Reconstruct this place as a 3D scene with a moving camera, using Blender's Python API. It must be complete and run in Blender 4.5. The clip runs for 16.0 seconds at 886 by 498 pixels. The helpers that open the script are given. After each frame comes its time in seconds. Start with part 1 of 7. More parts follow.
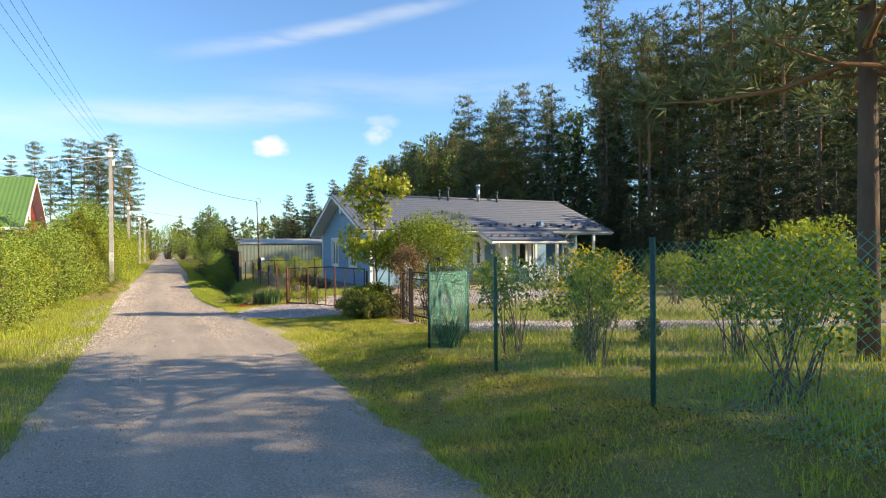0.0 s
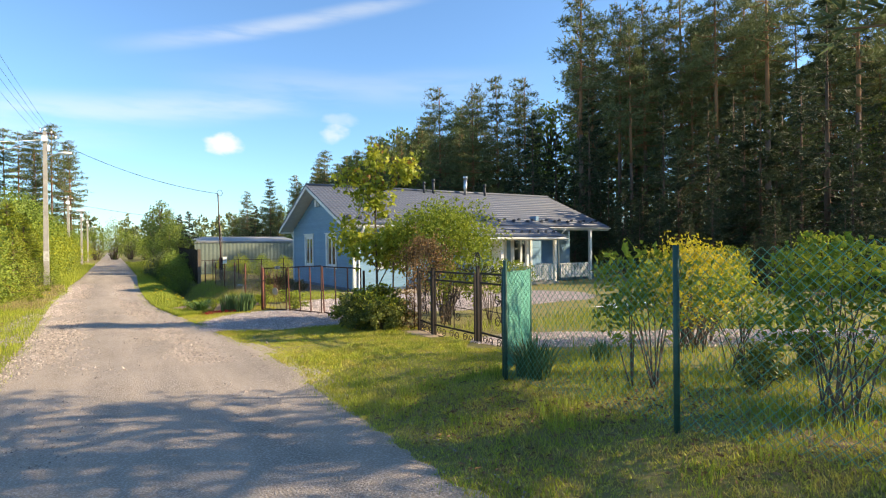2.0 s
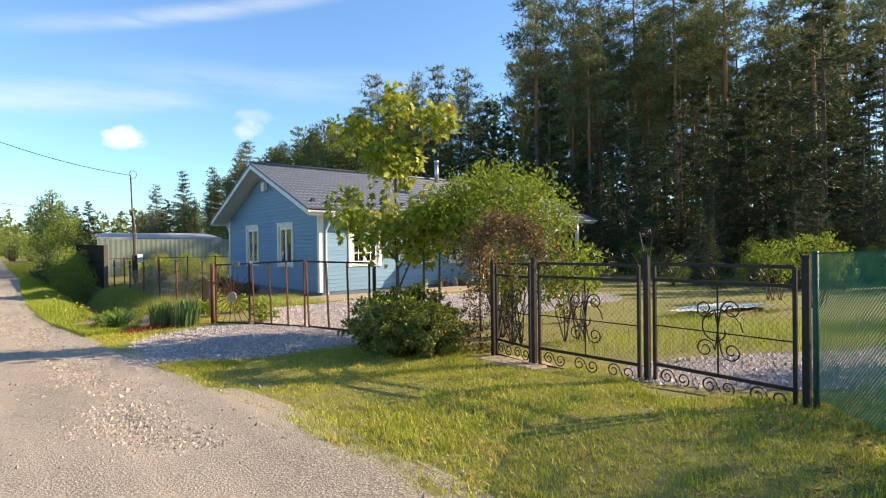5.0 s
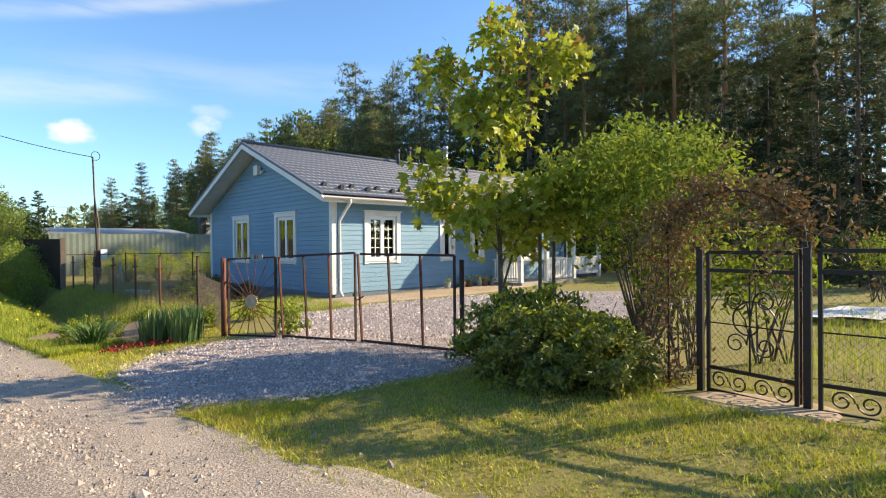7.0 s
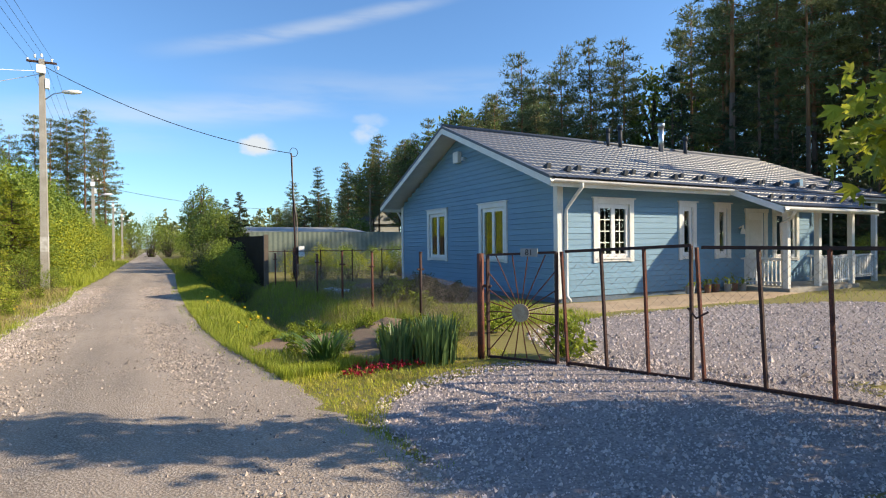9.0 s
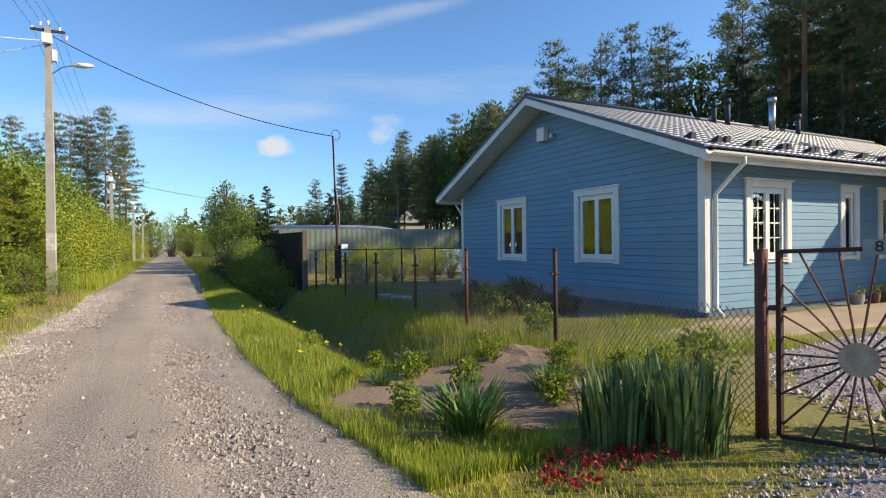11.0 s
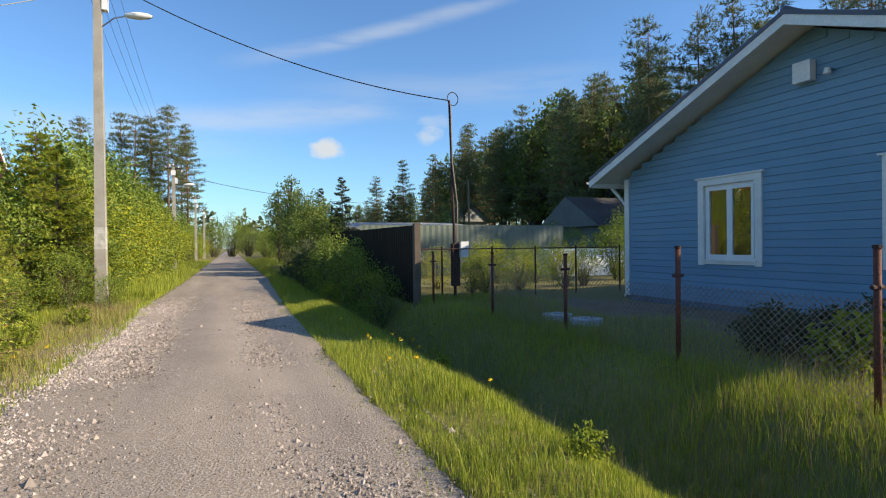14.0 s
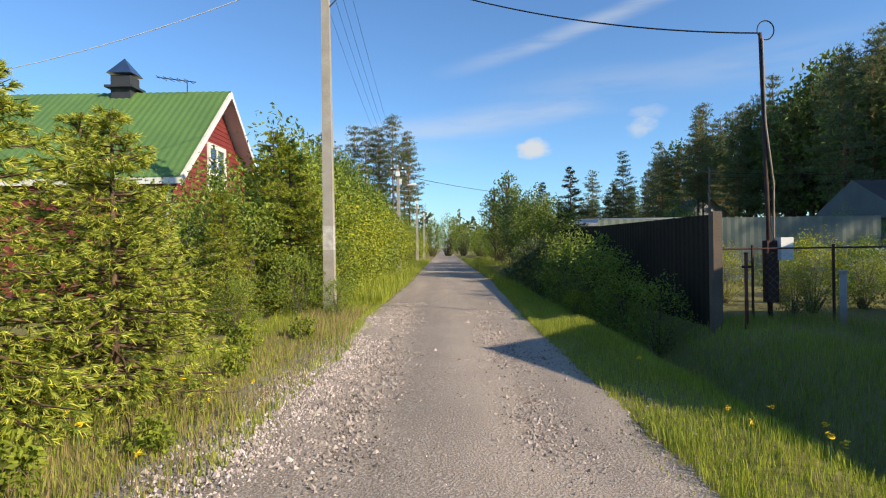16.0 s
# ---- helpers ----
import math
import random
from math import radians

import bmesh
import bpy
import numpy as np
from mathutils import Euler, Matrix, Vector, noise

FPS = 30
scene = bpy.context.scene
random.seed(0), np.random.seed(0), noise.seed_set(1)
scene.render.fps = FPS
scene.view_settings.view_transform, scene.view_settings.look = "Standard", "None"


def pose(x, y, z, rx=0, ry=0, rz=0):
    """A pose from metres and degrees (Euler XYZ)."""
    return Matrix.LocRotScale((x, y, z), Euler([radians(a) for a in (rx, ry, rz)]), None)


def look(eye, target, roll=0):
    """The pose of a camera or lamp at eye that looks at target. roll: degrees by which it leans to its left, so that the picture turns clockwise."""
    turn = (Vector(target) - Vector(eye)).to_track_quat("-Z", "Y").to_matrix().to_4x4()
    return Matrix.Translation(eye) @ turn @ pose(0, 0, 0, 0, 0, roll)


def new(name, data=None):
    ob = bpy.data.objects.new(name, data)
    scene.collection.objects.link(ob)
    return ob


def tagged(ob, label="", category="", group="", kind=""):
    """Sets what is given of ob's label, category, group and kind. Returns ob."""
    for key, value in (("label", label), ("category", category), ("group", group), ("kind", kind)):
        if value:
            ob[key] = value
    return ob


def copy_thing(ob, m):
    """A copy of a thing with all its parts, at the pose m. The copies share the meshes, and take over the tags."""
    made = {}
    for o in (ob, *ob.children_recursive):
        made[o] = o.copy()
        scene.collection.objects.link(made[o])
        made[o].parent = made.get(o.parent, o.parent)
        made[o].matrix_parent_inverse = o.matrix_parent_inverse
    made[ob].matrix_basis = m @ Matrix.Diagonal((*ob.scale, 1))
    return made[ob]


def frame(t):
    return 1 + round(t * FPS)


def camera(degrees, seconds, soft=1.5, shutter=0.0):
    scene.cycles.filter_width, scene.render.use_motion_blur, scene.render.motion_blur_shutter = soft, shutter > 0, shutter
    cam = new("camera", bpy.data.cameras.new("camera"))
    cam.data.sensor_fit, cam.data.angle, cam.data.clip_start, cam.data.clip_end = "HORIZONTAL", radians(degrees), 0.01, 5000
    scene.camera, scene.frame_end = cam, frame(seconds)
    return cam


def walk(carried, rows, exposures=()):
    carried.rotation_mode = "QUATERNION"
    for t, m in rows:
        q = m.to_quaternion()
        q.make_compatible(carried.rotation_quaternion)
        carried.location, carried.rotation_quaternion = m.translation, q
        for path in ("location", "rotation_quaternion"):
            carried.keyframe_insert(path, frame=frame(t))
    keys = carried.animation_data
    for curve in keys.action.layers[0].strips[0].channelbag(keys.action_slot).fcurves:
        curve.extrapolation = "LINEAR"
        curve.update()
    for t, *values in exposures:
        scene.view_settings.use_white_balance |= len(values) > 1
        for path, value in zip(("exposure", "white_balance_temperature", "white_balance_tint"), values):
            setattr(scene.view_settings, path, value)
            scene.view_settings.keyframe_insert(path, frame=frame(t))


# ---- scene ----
cam = camera(78.4, 16.0, soft=1.1)
METRES, EYE, TILT, LEAN, TURN = 27.3, 1.5, 0.0, 0.0, -27.0
ROWS = [
    (0.0, 0.0, 0.0, 0.0, -0.0, -0.28, 0.43),
    (0.5, -0.0127, 0.0268, -0.0011, -1.54, -0.28, 0.54),
    (1.0, -0.0269, 0.0527, -0.0022, -2.74, -0.3, 0.49),
    (1.5, -0.0399, 0.0804, -0.0036, -3.6, -0.37, 0.56),
    (2.0, -0.0549, 0.1065, -0.0046, -4.37, -0.36, 0.55),
    (2.5, -0.0707, 0.136, -0.0073, -5.23, -0.38, 0.56),
    (3.0, -0.084, 0.1621, -0.0089, -6.06, -0.36, 0.59),
    (3.5, -0.0978, 0.1906, -0.0107, -7.73, -0.4, 0.63),
    (6.0, -0.1549, 0.3353, -0.0181, -15.8, -0.47, 0.61),
    (6.5, -0.1694, 0.3665, -0.0199, -16.79, -0.54, 0.55),
    (7.0, -0.185, 0.3936, -0.0215, -16.77, -0.43, 0.49),
    (7.5, -0.2005, 0.4225, -0.0216, -14.94, -0.51, 0.59),
    (8.0, -0.2151, 0.4481, -0.0222, -10.28, -0.4, 0.58),
    (8.5, -0.2301, 0.4775, -0.0236, -5.11, -0.47, 0.62),
    (9.0, -0.2423, 0.5051, -0.0244, -1.25, -0.42, 0.64),
    (9.5, -0.256, 0.5347, -0.025, 0.24, -0.43, 0.69),
    (12.0, -0.3331, 0.6729, -0.0272, 0.48, -0.4, 0.62),
    (12.5, -0.3489, 0.6999, -0.0265, 0.45, -0.43, 0.61),
    (13.0, -0.3634, 0.7262, -0.0271, 0.43, -0.35, 0.66),
    (13.5, -0.3816, 0.7519, -0.0266, 1.61, -0.39, 0.61),
    (14.0, -0.3996, 0.7781, -0.0278, 5.52, -0.32, 0.61),
    (14.5, -0.419, 0.8035, -0.028, 12.35, -0.38, 0.63),
    (15.0, -0.4345, 0.83, -0.028, 17.23, -0.28, 0.72),
    (15.5, -0.4513, 0.8558, -0.0271, 21.67, -0.27, 0.77),
    (16.0, -0.4665, 0.8804, -0.0272, 27.08, -0.13, 0.87),
]
walk(cam, [(t, pose(0, 0, EYE, TILT, LEAN, TURN) @ pose(METRES * x, METRES * y, METRES * z, 90 + pitch, roll, yaw)) for t, x, y, z, yaw, pitch, roll in ROWS],
     exposures=((0.0, 1.0, 7500, 10), (6.0, 1.05, 7500, 10), (8.0, 0.9, 7200, 10), (9.5, 0.62, 6900, 10), (13.0, 0.55, 6900, 10), (16.0, 0.46, 6800, 10)))

# ---- light ----
SUN_EL, SUN_AZ = 28.5, 122.3          # degrees; azimuth clockwise from +y
world = bpy.data.worlds.new("world")
scene.world = world
world.use_nodes = True
wn, wl = world.node_tree.nodes, world.node_tree.links
wn.clear()


def wnode(kind, **kw):
    n = wn.new(kind)
    for k, v in kw.items():
        if k == "op":
            n.operation = v
        elif k == "i":
            for idx, val in v.items():
                if isinstance(val, bpy.types.NodeSocket):
                    wl.new(val, n.inputs[idx])
                else:
                    n.inputs[idx].default_value = val
    return n.outputs[0]


sky = wn.new("ShaderNodeTexSky")
sky.sky_type = "NISHITA"
sky.sun_disc = False
sky.sun_elevation = radians(SUN_EL)
sky.sun_rotation = radians(SUN_AZ)
sky.air_density, sky.dust_density, sky.ozone_density, sky.altitude = 1.0, 0.6, 2.4, 100
tc = wn.new("ShaderNodeTexCoord").outputs["Generated"]
sep = wn.new("ShaderNodeSeparateXYZ")
wl.new(tc, sep.inputs[0])
sx, sy, sz = sep.outputs
M = "ShaderNodeMath"
az = wnode(M, op="ARCTAN2", i={0: sx, 1: sy})
el = wnode(M, op="ARCSINE", i={0: sz})
comb = wn.new("ShaderNodeCombineXYZ")
wl.new(az, comb.inputs[0])
wl.new(el, comb.inputs[1])


def wnoise(scale, detail, stretch):
    mp = wn.new("ShaderNodeVectorMath")
    mp.operation = "MULTIPLY"
    wl.new(comb.outputs[0], mp.inputs[0])
    mp.inputs[1].default_value = stretch
    nz = wn.new("ShaderNodeTexNoise")
    wl.new(mp.outputs[0], nz.inputs["Vector"])
    nz.inputs["Scale"].default_value, nz.inputs["Detail"].default_value = scale, detail
    return nz.outputs[0]


def ramp(x, a, b):
    n = wn.new("ShaderNodeMapRange")
    n.interpolation_type = "SMOOTHSTEP"
    wl.new(x, n.inputs[0])
    n.inputs[1].default_value, n.inputs[2].default_value = a, b
    return n.outputs[0]


wisp = wnoise(5.0, 6.0, (1.0, 6.0, 1.0))
fine = wnoise(26.0, 5.0, (1.0, 1.4, 1.0))


def streak(az0, el0, slope, half, length, power):
    """A thin band of high cloud, tilted, that frays out."""
    da = wnode(M, op="SUBTRACT", i={0: az, 1: radians(az0)})
    line = wnode(M, op="MULTIPLY_ADD", i={0: da, 1: slope, 2: radians(el0)})
    dev = wnode(M, op="ABSOLUTE", i={0: wnode(M, op="SUBTRACT", i={0: el, 1: line})})
    across = ramp(dev, radians(half), 0.0)
    along = ramp(wnode(M, op="ABSOLUTE", i={0: da}), radians(length), radians(length * 0.3))
    a = wnode(M, op="MULTIPLY", i={0: across, 1: along})
    a = wnode(M, op="MULTIPLY", i={0: a, 1: ramp(wisp, 0.25, 0.62)})
    return wnode(M, op="MULTIPLY", i={0: a, 1: power})


def puff(az0, el0, rx, ry, power):
    da = wnode(M, op="DIVIDE", i={0: wnode(M, op="SUBTRACT", i={0: az, 1: radians(az0)}), 1: radians(rx)})
    de = wnode(M, op="DIVIDE", i={0: wnode(M, op="SUBTRACT", i={0: el, 1: radians(el0)}), 1: radians(ry)})
    d2 = wnode(M, op="ADD", i={0: wnode(M, op="MULTIPLY", i={0: da, 1: da}), 1: wnode(M, op="MULTIPLY", i={0: de, 1: de})})
    edge = wnode(M, op="MULTIPLY_ADD", i={0: fine, 1: 2.2, 2: d2})
    return wnode(M, op="MULTIPLY", i={0: ramp(edge, 2.1, 1.1), 1: power})


cloud = streak(17, 21.8, 0.24, 1.2, 20, 0.4)
for c in (streak(33, 25.5, 0.1, 1.1, 9, 0.45), streak(2, 12.6, 0.13, 2.2, 26, 0.42), streak(24, 16.0, 0.02, 2.6, 22, 0.2),
          streak(-10, 10.5, 0.02, 3.0, 16, 0.3), puff(9.5, 9.9, 2.0, 1.3, 0.95), puff(20.3, 11.6, 1.6, 1.2, 0.6), puff(20.8, 12.9, 2.2, 0.9, 0.3)):
    cloud = wnode(M, op="MAXIMUM", i={0: cloud, 1: c})
mix = wn.new("ShaderNodeMix")
mix.data_type = "RGBA"
wl.new(cloud, mix.inputs[0])
tint = wn.new("ShaderNodeMix")
tint.data_type, tint.blend_type = "RGBA", "MULTIPLY"
tint.inputs[0].default_value = 1.0
wl.new(sky.outputs[0], tint.inputs[6])
tint.inputs[7].default_value = (0.76, 1.09, 1.40, 1)
wl.new(tint.outputs[2], mix.inputs[6])
mix.inputs[7].default_value = (4.6, 5.0, 5.4, 1)
bg = wn.new("ShaderNodeBackground")
wl.new(mix.outputs[2], bg.inputs[0])
bg.inputs[1].default_value = 0.108
wo = wn.new("ShaderNodeOutputWorld")
wl.new(bg.outputs[0], wo.inputs[0])

sun = new("sun", bpy.data.lights.new("sun", "SUN"))
sun.data.energy, sun.data.angle, sun.data.color = 5.0, radians(0.53), (1.0, 0.87, 0.66)
_e, _a = radians(SUN_EL), radians(SUN_AZ)
TO_SUN = Vector((math.cos(_e) * math.sin(_a), math.cos(_e) * math.cos(_a), math.sin(_e)))
sun.matrix_world = look(TO_SUN * 60, (0, 0, 0))

# ---- materials ----


def mat(name, c1, c2=None, rough=0.8, metal=0.0, scale=3.0, fine=40.0, c3=None, bump=0.3, island=0.0, random=0.0, spec=0.4, grain=(1, 1, 1), leaf=0.0, streak=None):
    """Two colours mixed by coarse and fine noise, with relief; island / random: variation of value from piece to piece."""
    m = bpy.data.materials.new(name)
    m.use_nodes = True
    nt = m.node_tree
    n, l = nt.nodes, nt.links
    bs = n["Principled BSDF"]
    c2 = c2 or tuple(0.75 * v for v in c1)
    tcn = n.new("ShaderNodeTexCoord")
    mp = n.new("ShaderNodeMapping")
    mp.inputs["Scale"].default_value = grain
    l.new(tcn.outputs["Object"], mp.inputs[0])

    def nz(s, d=5.0):
        t = n.new("ShaderNodeTexNoise")
        t.inputs["Scale"].default_value, t.inputs["Detail"].default_value = s, d
        l.new(mp.outputs[0], t.inputs["Vector"])
        return t.outputs[0]

    def mixc(f, a, b):
        x = n.new("ShaderNodeMix")
        x.data_type = "RGBA"
        for sock, val in ((x.inputs[0], f), (x.inputs[6], a), (x.inputs[7], b)):
            if isinstance(val, bpy.types.NodeSocket):
                l.new(val, sock)
            else:
                sock.default_value = val if not isinstance(val, tuple) else (*val, 1)
        return x.outputs[2]

    def rng(s, a, b, lo=0.0, hi=1.0):
        r = n.new("ShaderNodeMapRange")
        l.new(s, r.inputs[0])
        for k, v in zip((1, 2, 3, 4), (a, b, lo, hi)):
            r.inputs[k].default_value = v
        return r.outputs[0]

    coarse, small = nz(scale), nz(fine)
    if streak:
        lane = n.new("ShaderNodeMapping")
        lane.inputs["Scale"].default_value = streak
        l.new(tcn.outputs["Object"], lane.inputs[0])
        t = n.new("ShaderNodeTexNoise")
        t.inputs["Scale"].default_value, t.inputs["Detail"].default_value = 1.0, 4.0
        l.new(lane.outputs[0], t.inputs["Vector"])
        av = n.new("ShaderNodeMath")
        av.operation = "MULTIPLY_ADD"
        l.new(t.outputs[0], av.inputs[0])
        av.inputs[1].default_value = 0.65
        half = n.new("ShaderNodeMath")
        half.operation = "MULTIPLY"
        l.new(coarse, half.inputs[0])
        half.inputs[1].default_value = 0.35
        l.new(half.outputs[0], av.inputs[2])
        coarse = av.outputs[0]
    col = mixc(rng(coarse, 0.35, 0.65), c1, c2)
    if c3:
        col = mixc(rng(small, 0.45, 0.7), col, c3)
    else:
        col = mixc(rng(small, 0.35, 0.75, 0, 0.45), col, tuple(0.7 * v for v in c2))
    if island or random:
        src = n.new("ShaderNodeNewGeometry").outputs["Random Per Island"] if island else n.new("ShaderNodeObjectInfo").outputs["Random"]
        amount = island or random
        hsv = n.new("ShaderNodeHueSaturation")
        l.new(rng(src, 0, 1, 1 - amount, 1 + amount), hsv.inputs["Value"])
        if leaf:
            l.new(rng(src, 0, 1, 0.515, 0.485), hsv.inputs["Hue"])
        l.new(col, hsv.inputs["Color"])
        col = hsv.outputs[0]
    l.new(col, bs.inputs["Base Color"])
    bs.inputs["Roughness"].default_value, bs.inputs["Metallic"].default_value = rough, metal
    bs.inputs["Specular IOR Level"].default_value = spec
    if bump:
        b = n.new("ShaderNodeBump")
        b.inputs["Strength"].default_value, b.inputs["Distance"].default_value = bump, 0.02
        l.new(small, b.inputs["Height"])
        l.new(b.outputs[0], bs.inputs["Normal"])
    if leaf:
        tr = n.new("ShaderNodeBsdfTranslucent")
        l.new(col, tr.inputs[0])
        mx = n.new("ShaderNodeMixShader")
        mx.inputs[0].default_value = leaf
        l.new(bs.outputs[0], mx.inputs[1])
        l.new(tr.outputs[0], mx.inputs[2])
        l.new(mx.outputs[0], n["Material Output"].inputs[0])
    return m


SOIL = mat("soil_grass", (0.165, 0.16, 0.04), (0.21, 0.185, 0.055), 0.95, scale=0.7, fine=18, c3=(0.19, 0.14, 0.06), bump=0.6)
ROAD = mat("dirt_road", (0.375, 0.298, 0.235), (0.205, 0.165, 0.132), 0.95, scale=0.9, fine=55, c3=(0.47, 0.41, 0.36), bump=1.0, streak=(1.7, 0.16, 1))
GRAVEL = mat("gravel_bed", (0.34, 0.29, 0.28), (0.26, 0.22, 0.215), 0.9, scale=1.2, fine=38, c3=(0.15, 0.13, 0.125), bump=1.0)
STONE = mat("gravel_stone", (0.54, 0.45, 0.42), (0.42, 0.36, 0.345), 0.85, scale=4, fine=60, bump=0.2, island=0.55)
ROADSTONE = mat("road_stone", (0.40, 0.335, 0.295), (0.29, 0.245, 0.22), 0.9, scale=4, fine=60, bump=0.2, island=0.5)
SAND = mat("sand", (0.42, 0.32, 0.22), (0.34, 0.25, 0.17), 0.95, scale=1.5, fine=25, bump=0.6)
BARE = mat("bare_soil", (0.24, 0.165, 0.11), (0.15, 0.10, 0.068), 0.95, scale=1.6, fine=60, c3=(0.30, 0.225, 0.16), bump=0.7)
GRASS = mat("grass_blades", (0.34, 0.40, 0.045), (0.25, 0.31, 0.035), 0.6, scale=0.8, fine=6, c3=(0.36, 0.37, 0.07), bump=0, island=0.3, leaf=0.35)
LAWN = mat("lawn_blades", (0.46, 0.46, 0.05), (0.32, 0.37, 0.04), 0.6, scale=0.6, fine=4, c3=(0.50, 0.42, 0.10), bump=0, island=0.3, leaf=0.3)
STRAW = mat("dry_grass", (0.36, 0.28, 0.13), (0.28, 0.22, 0.10), 0.8, scale=2, fine=9, bump=0, island=0.3, leaf=0.2)
SIDING = mat("blue_painted_board", (0.168, 0.305, 0.43), (0.145, 0.28, 0.40), 0.55, scale=1.5, fine=30, bump=0.25, random=0.05, grain=(1, 1, 6))
WHITE = mat("white_paint", (0.78, 0.77, 0.74), (0.70, 0.69, 0.66), 0.45, scale=3, fine=30, bump=0.1)
PVC = mat("white_plastic_window", (0.82, 0.82, 0.82), (0.78, 0.78, 0.78), 0.3, bump=0.03)
TILE = mat("grey_metal_tile", (0.10, 0.11, 0.14), (0.085, 0.095, 0.12), 0.45, 0.0, scale=1.5, fine=25, bump=0.06, spec=0.3)
DARKMET = mat("dark_grey_metal", (0.045, 0.05, 0.062), (0.035, 0.04, 0.05), 0.75, 0.0, bump=0.05)
STEEL = mat("bright_steel", (0.62, 0.62, 0.62), (0.5, 0.5, 0.5), 0.28, 1.0, bump=0.05)
RUST = mat("rusty_painted_steel", (0.20, 0.06, 0.035), (0.13, 0.05, 0.035), 0.75, 0.2, scale=9, fine=50, c3=(0.07, 0.035, 0.03), bump=0.4)
RUSTDK = mat("dark_rusty_steel", (0.085, 0.04, 0.032), (0.05, 0.028, 0.025), 0.7, 0.25, scale=8, fine=50, bump=0.4)
BLACK = mat("black_painted_iron", (0.022, 0.017, 0.017), (0.032, 0.023, 0.021), 0.5, 0.3, scale=8, fine=50, bump=0.2)
GREENPOST = mat("green_painted_steel", (0.035, 0.10, 0.075), (0.025, 0.07, 0.055), 0.55, 0.2, scale=8, fine=50, bump=0.2)
GREENNET = mat("green_plastic_net", (0.02, 0.30, 0.20), (0.02, 0.24, 0.17), 0.5, scale=6, fine=40, bump=0.1)
WIRE = mat("galvanised_wire", (0.34, 0.28, 0.24), (0.24, 0.18, 0.14), 0.6, 0.2, scale=6, fine=40, bump=0)
GREENWIRE = mat("green_coated_wire", (0.09, 0.34, 0.23), (0.07, 0.27, 0.18), 0.6, 0.1, scale=6, fine=40, bump=0)
CABLE = mat("black_cable", (0.02, 0.02, 0.022), (0.03, 0.03, 0.03), 0.6, bump=0)
CONCRETE = mat("weathered_concrete", (0.40, 0.37, 0.33), (0.32, 0.29, 0.25), 0.9, scale=3, fine=35, bump=0.5)
PLINTH = mat("blue_plinth", (0.13, 0.17, 0.23), (0.10, 0.14, 0.19), 0.8, scale=3, fine=30, bump=0.4)
BARK = mat("pine_bark", (0.17, 0.105, 0.07), (0.11, 0.07, 0.05), 0.95, scale=3, fine=16, bump=1.0, grain=(1, 1, 0.35))
BARKHI = mat("upper_pine_bark", (0.33, 0.17, 0.085), (0.24, 0.12, 0.06), 0.9, scale=3, fine=16, bump=0.7, grain=(1, 1, 0.35))
TWIG = mat("grey_brown_twig", (0.16, 0.12, 0.09), (0.10, 0.08, 0.06), 0.9, scale=5, fine=30, bump=0.5)
DRYVINE = mat("dry_vine", (0.30, 0.17, 0.07), (0.20, 0.13, 0.05), 0.9, scale=5, fine=30, bump=0, island=0.4, leaf=0.15)
PINE = mat("pine_needles", (0.205, 0.235, 0.092), (0.14, 0.17, 0.07), 0.6, scale=0.5, fine=3, bump=0, island=0.35, leaf=0.32)
SPRUCE = mat("spruce_needles", (0.065, 0.085, 0.032), (0.045, 0.065, 0.027), 0.6, scale=0.7, fine=4, bump=0, island=0.35, leaf=0.25)
YSPRUCE = mat("fresh_spruce_tips", (0.60, 0.61, 0.09), (0.45, 0.48, 0.07), 0.6, scale=1.2, fine=5, bump=0, island=0.35, leaf=0.3)
BIRCH = mat("light_green_leaves", (0.20, 0.26, 0.05), (0.14, 0.20, 0.04), 0.55, scale=0.8, fine=4, bump=0, island=0.35, leaf=0.35)
HEDGE = mat("hedge_leaves", (0.24, 0.31, 0.04), (0.15, 0.22, 0.03), 0.55, scale=0.5, fine=3, bump=0, island=0.35, leaf=0.3)
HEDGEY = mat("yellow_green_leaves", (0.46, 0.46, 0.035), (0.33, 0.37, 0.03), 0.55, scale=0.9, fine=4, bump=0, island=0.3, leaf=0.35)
GOLD = mat("golden_leaves", (0.58, 0.48, 0.03), (0.42, 0.40, 0.035), 0.5, scale=1.0, fine=4, bump=0, island=0.3, leaf=0.35)
SHRUB = mat("shrub_leaves", (0.29, 0.34, 0.042), (0.17, 0.23, 0.034), 0.7, spec=0.15, scale=1.0, fine=4, bump=0, island=0.35, leaf=0.35)
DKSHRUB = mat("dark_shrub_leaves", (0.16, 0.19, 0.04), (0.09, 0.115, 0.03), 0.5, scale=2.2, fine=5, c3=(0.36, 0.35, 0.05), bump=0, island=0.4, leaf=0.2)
MAPLE = mat("maple_leaves", (0.34, 0.37, 0.035), (0.20, 0.26, 0.03), 0.5, scale=1.0, fine=4, c3=(0.46, 0.44, 0.05), bump=0, island=0.35, leaf=0.45)
MAPLERED = mat("reddish_young_leaves", (0.36, 0.16, 0.06), (0.28, 0.18, 0.05), 0.5, scale=3, fine=6, bump=0, island=0.3, leaf=0.4)
IRIS = mat("sword_leaves", (0.13, 0.21, 0.075), (0.09, 0.16, 0.055), 0.45, scale=2, fine=8, bump=0, island=0.3, leaf=0.25)
REDFLOWER = mat("red_petals", (0.45, 0.02, 0.03), (0.35, 0.015, 0.03), 0.6, bump=0, island=0.3, leaf=0.2)
YFLOWER = mat("yellow_petals", (0.75, 0.55, 0.02), (0.65, 0.45, 0.02), 0.6, bump=0, island=0.2)
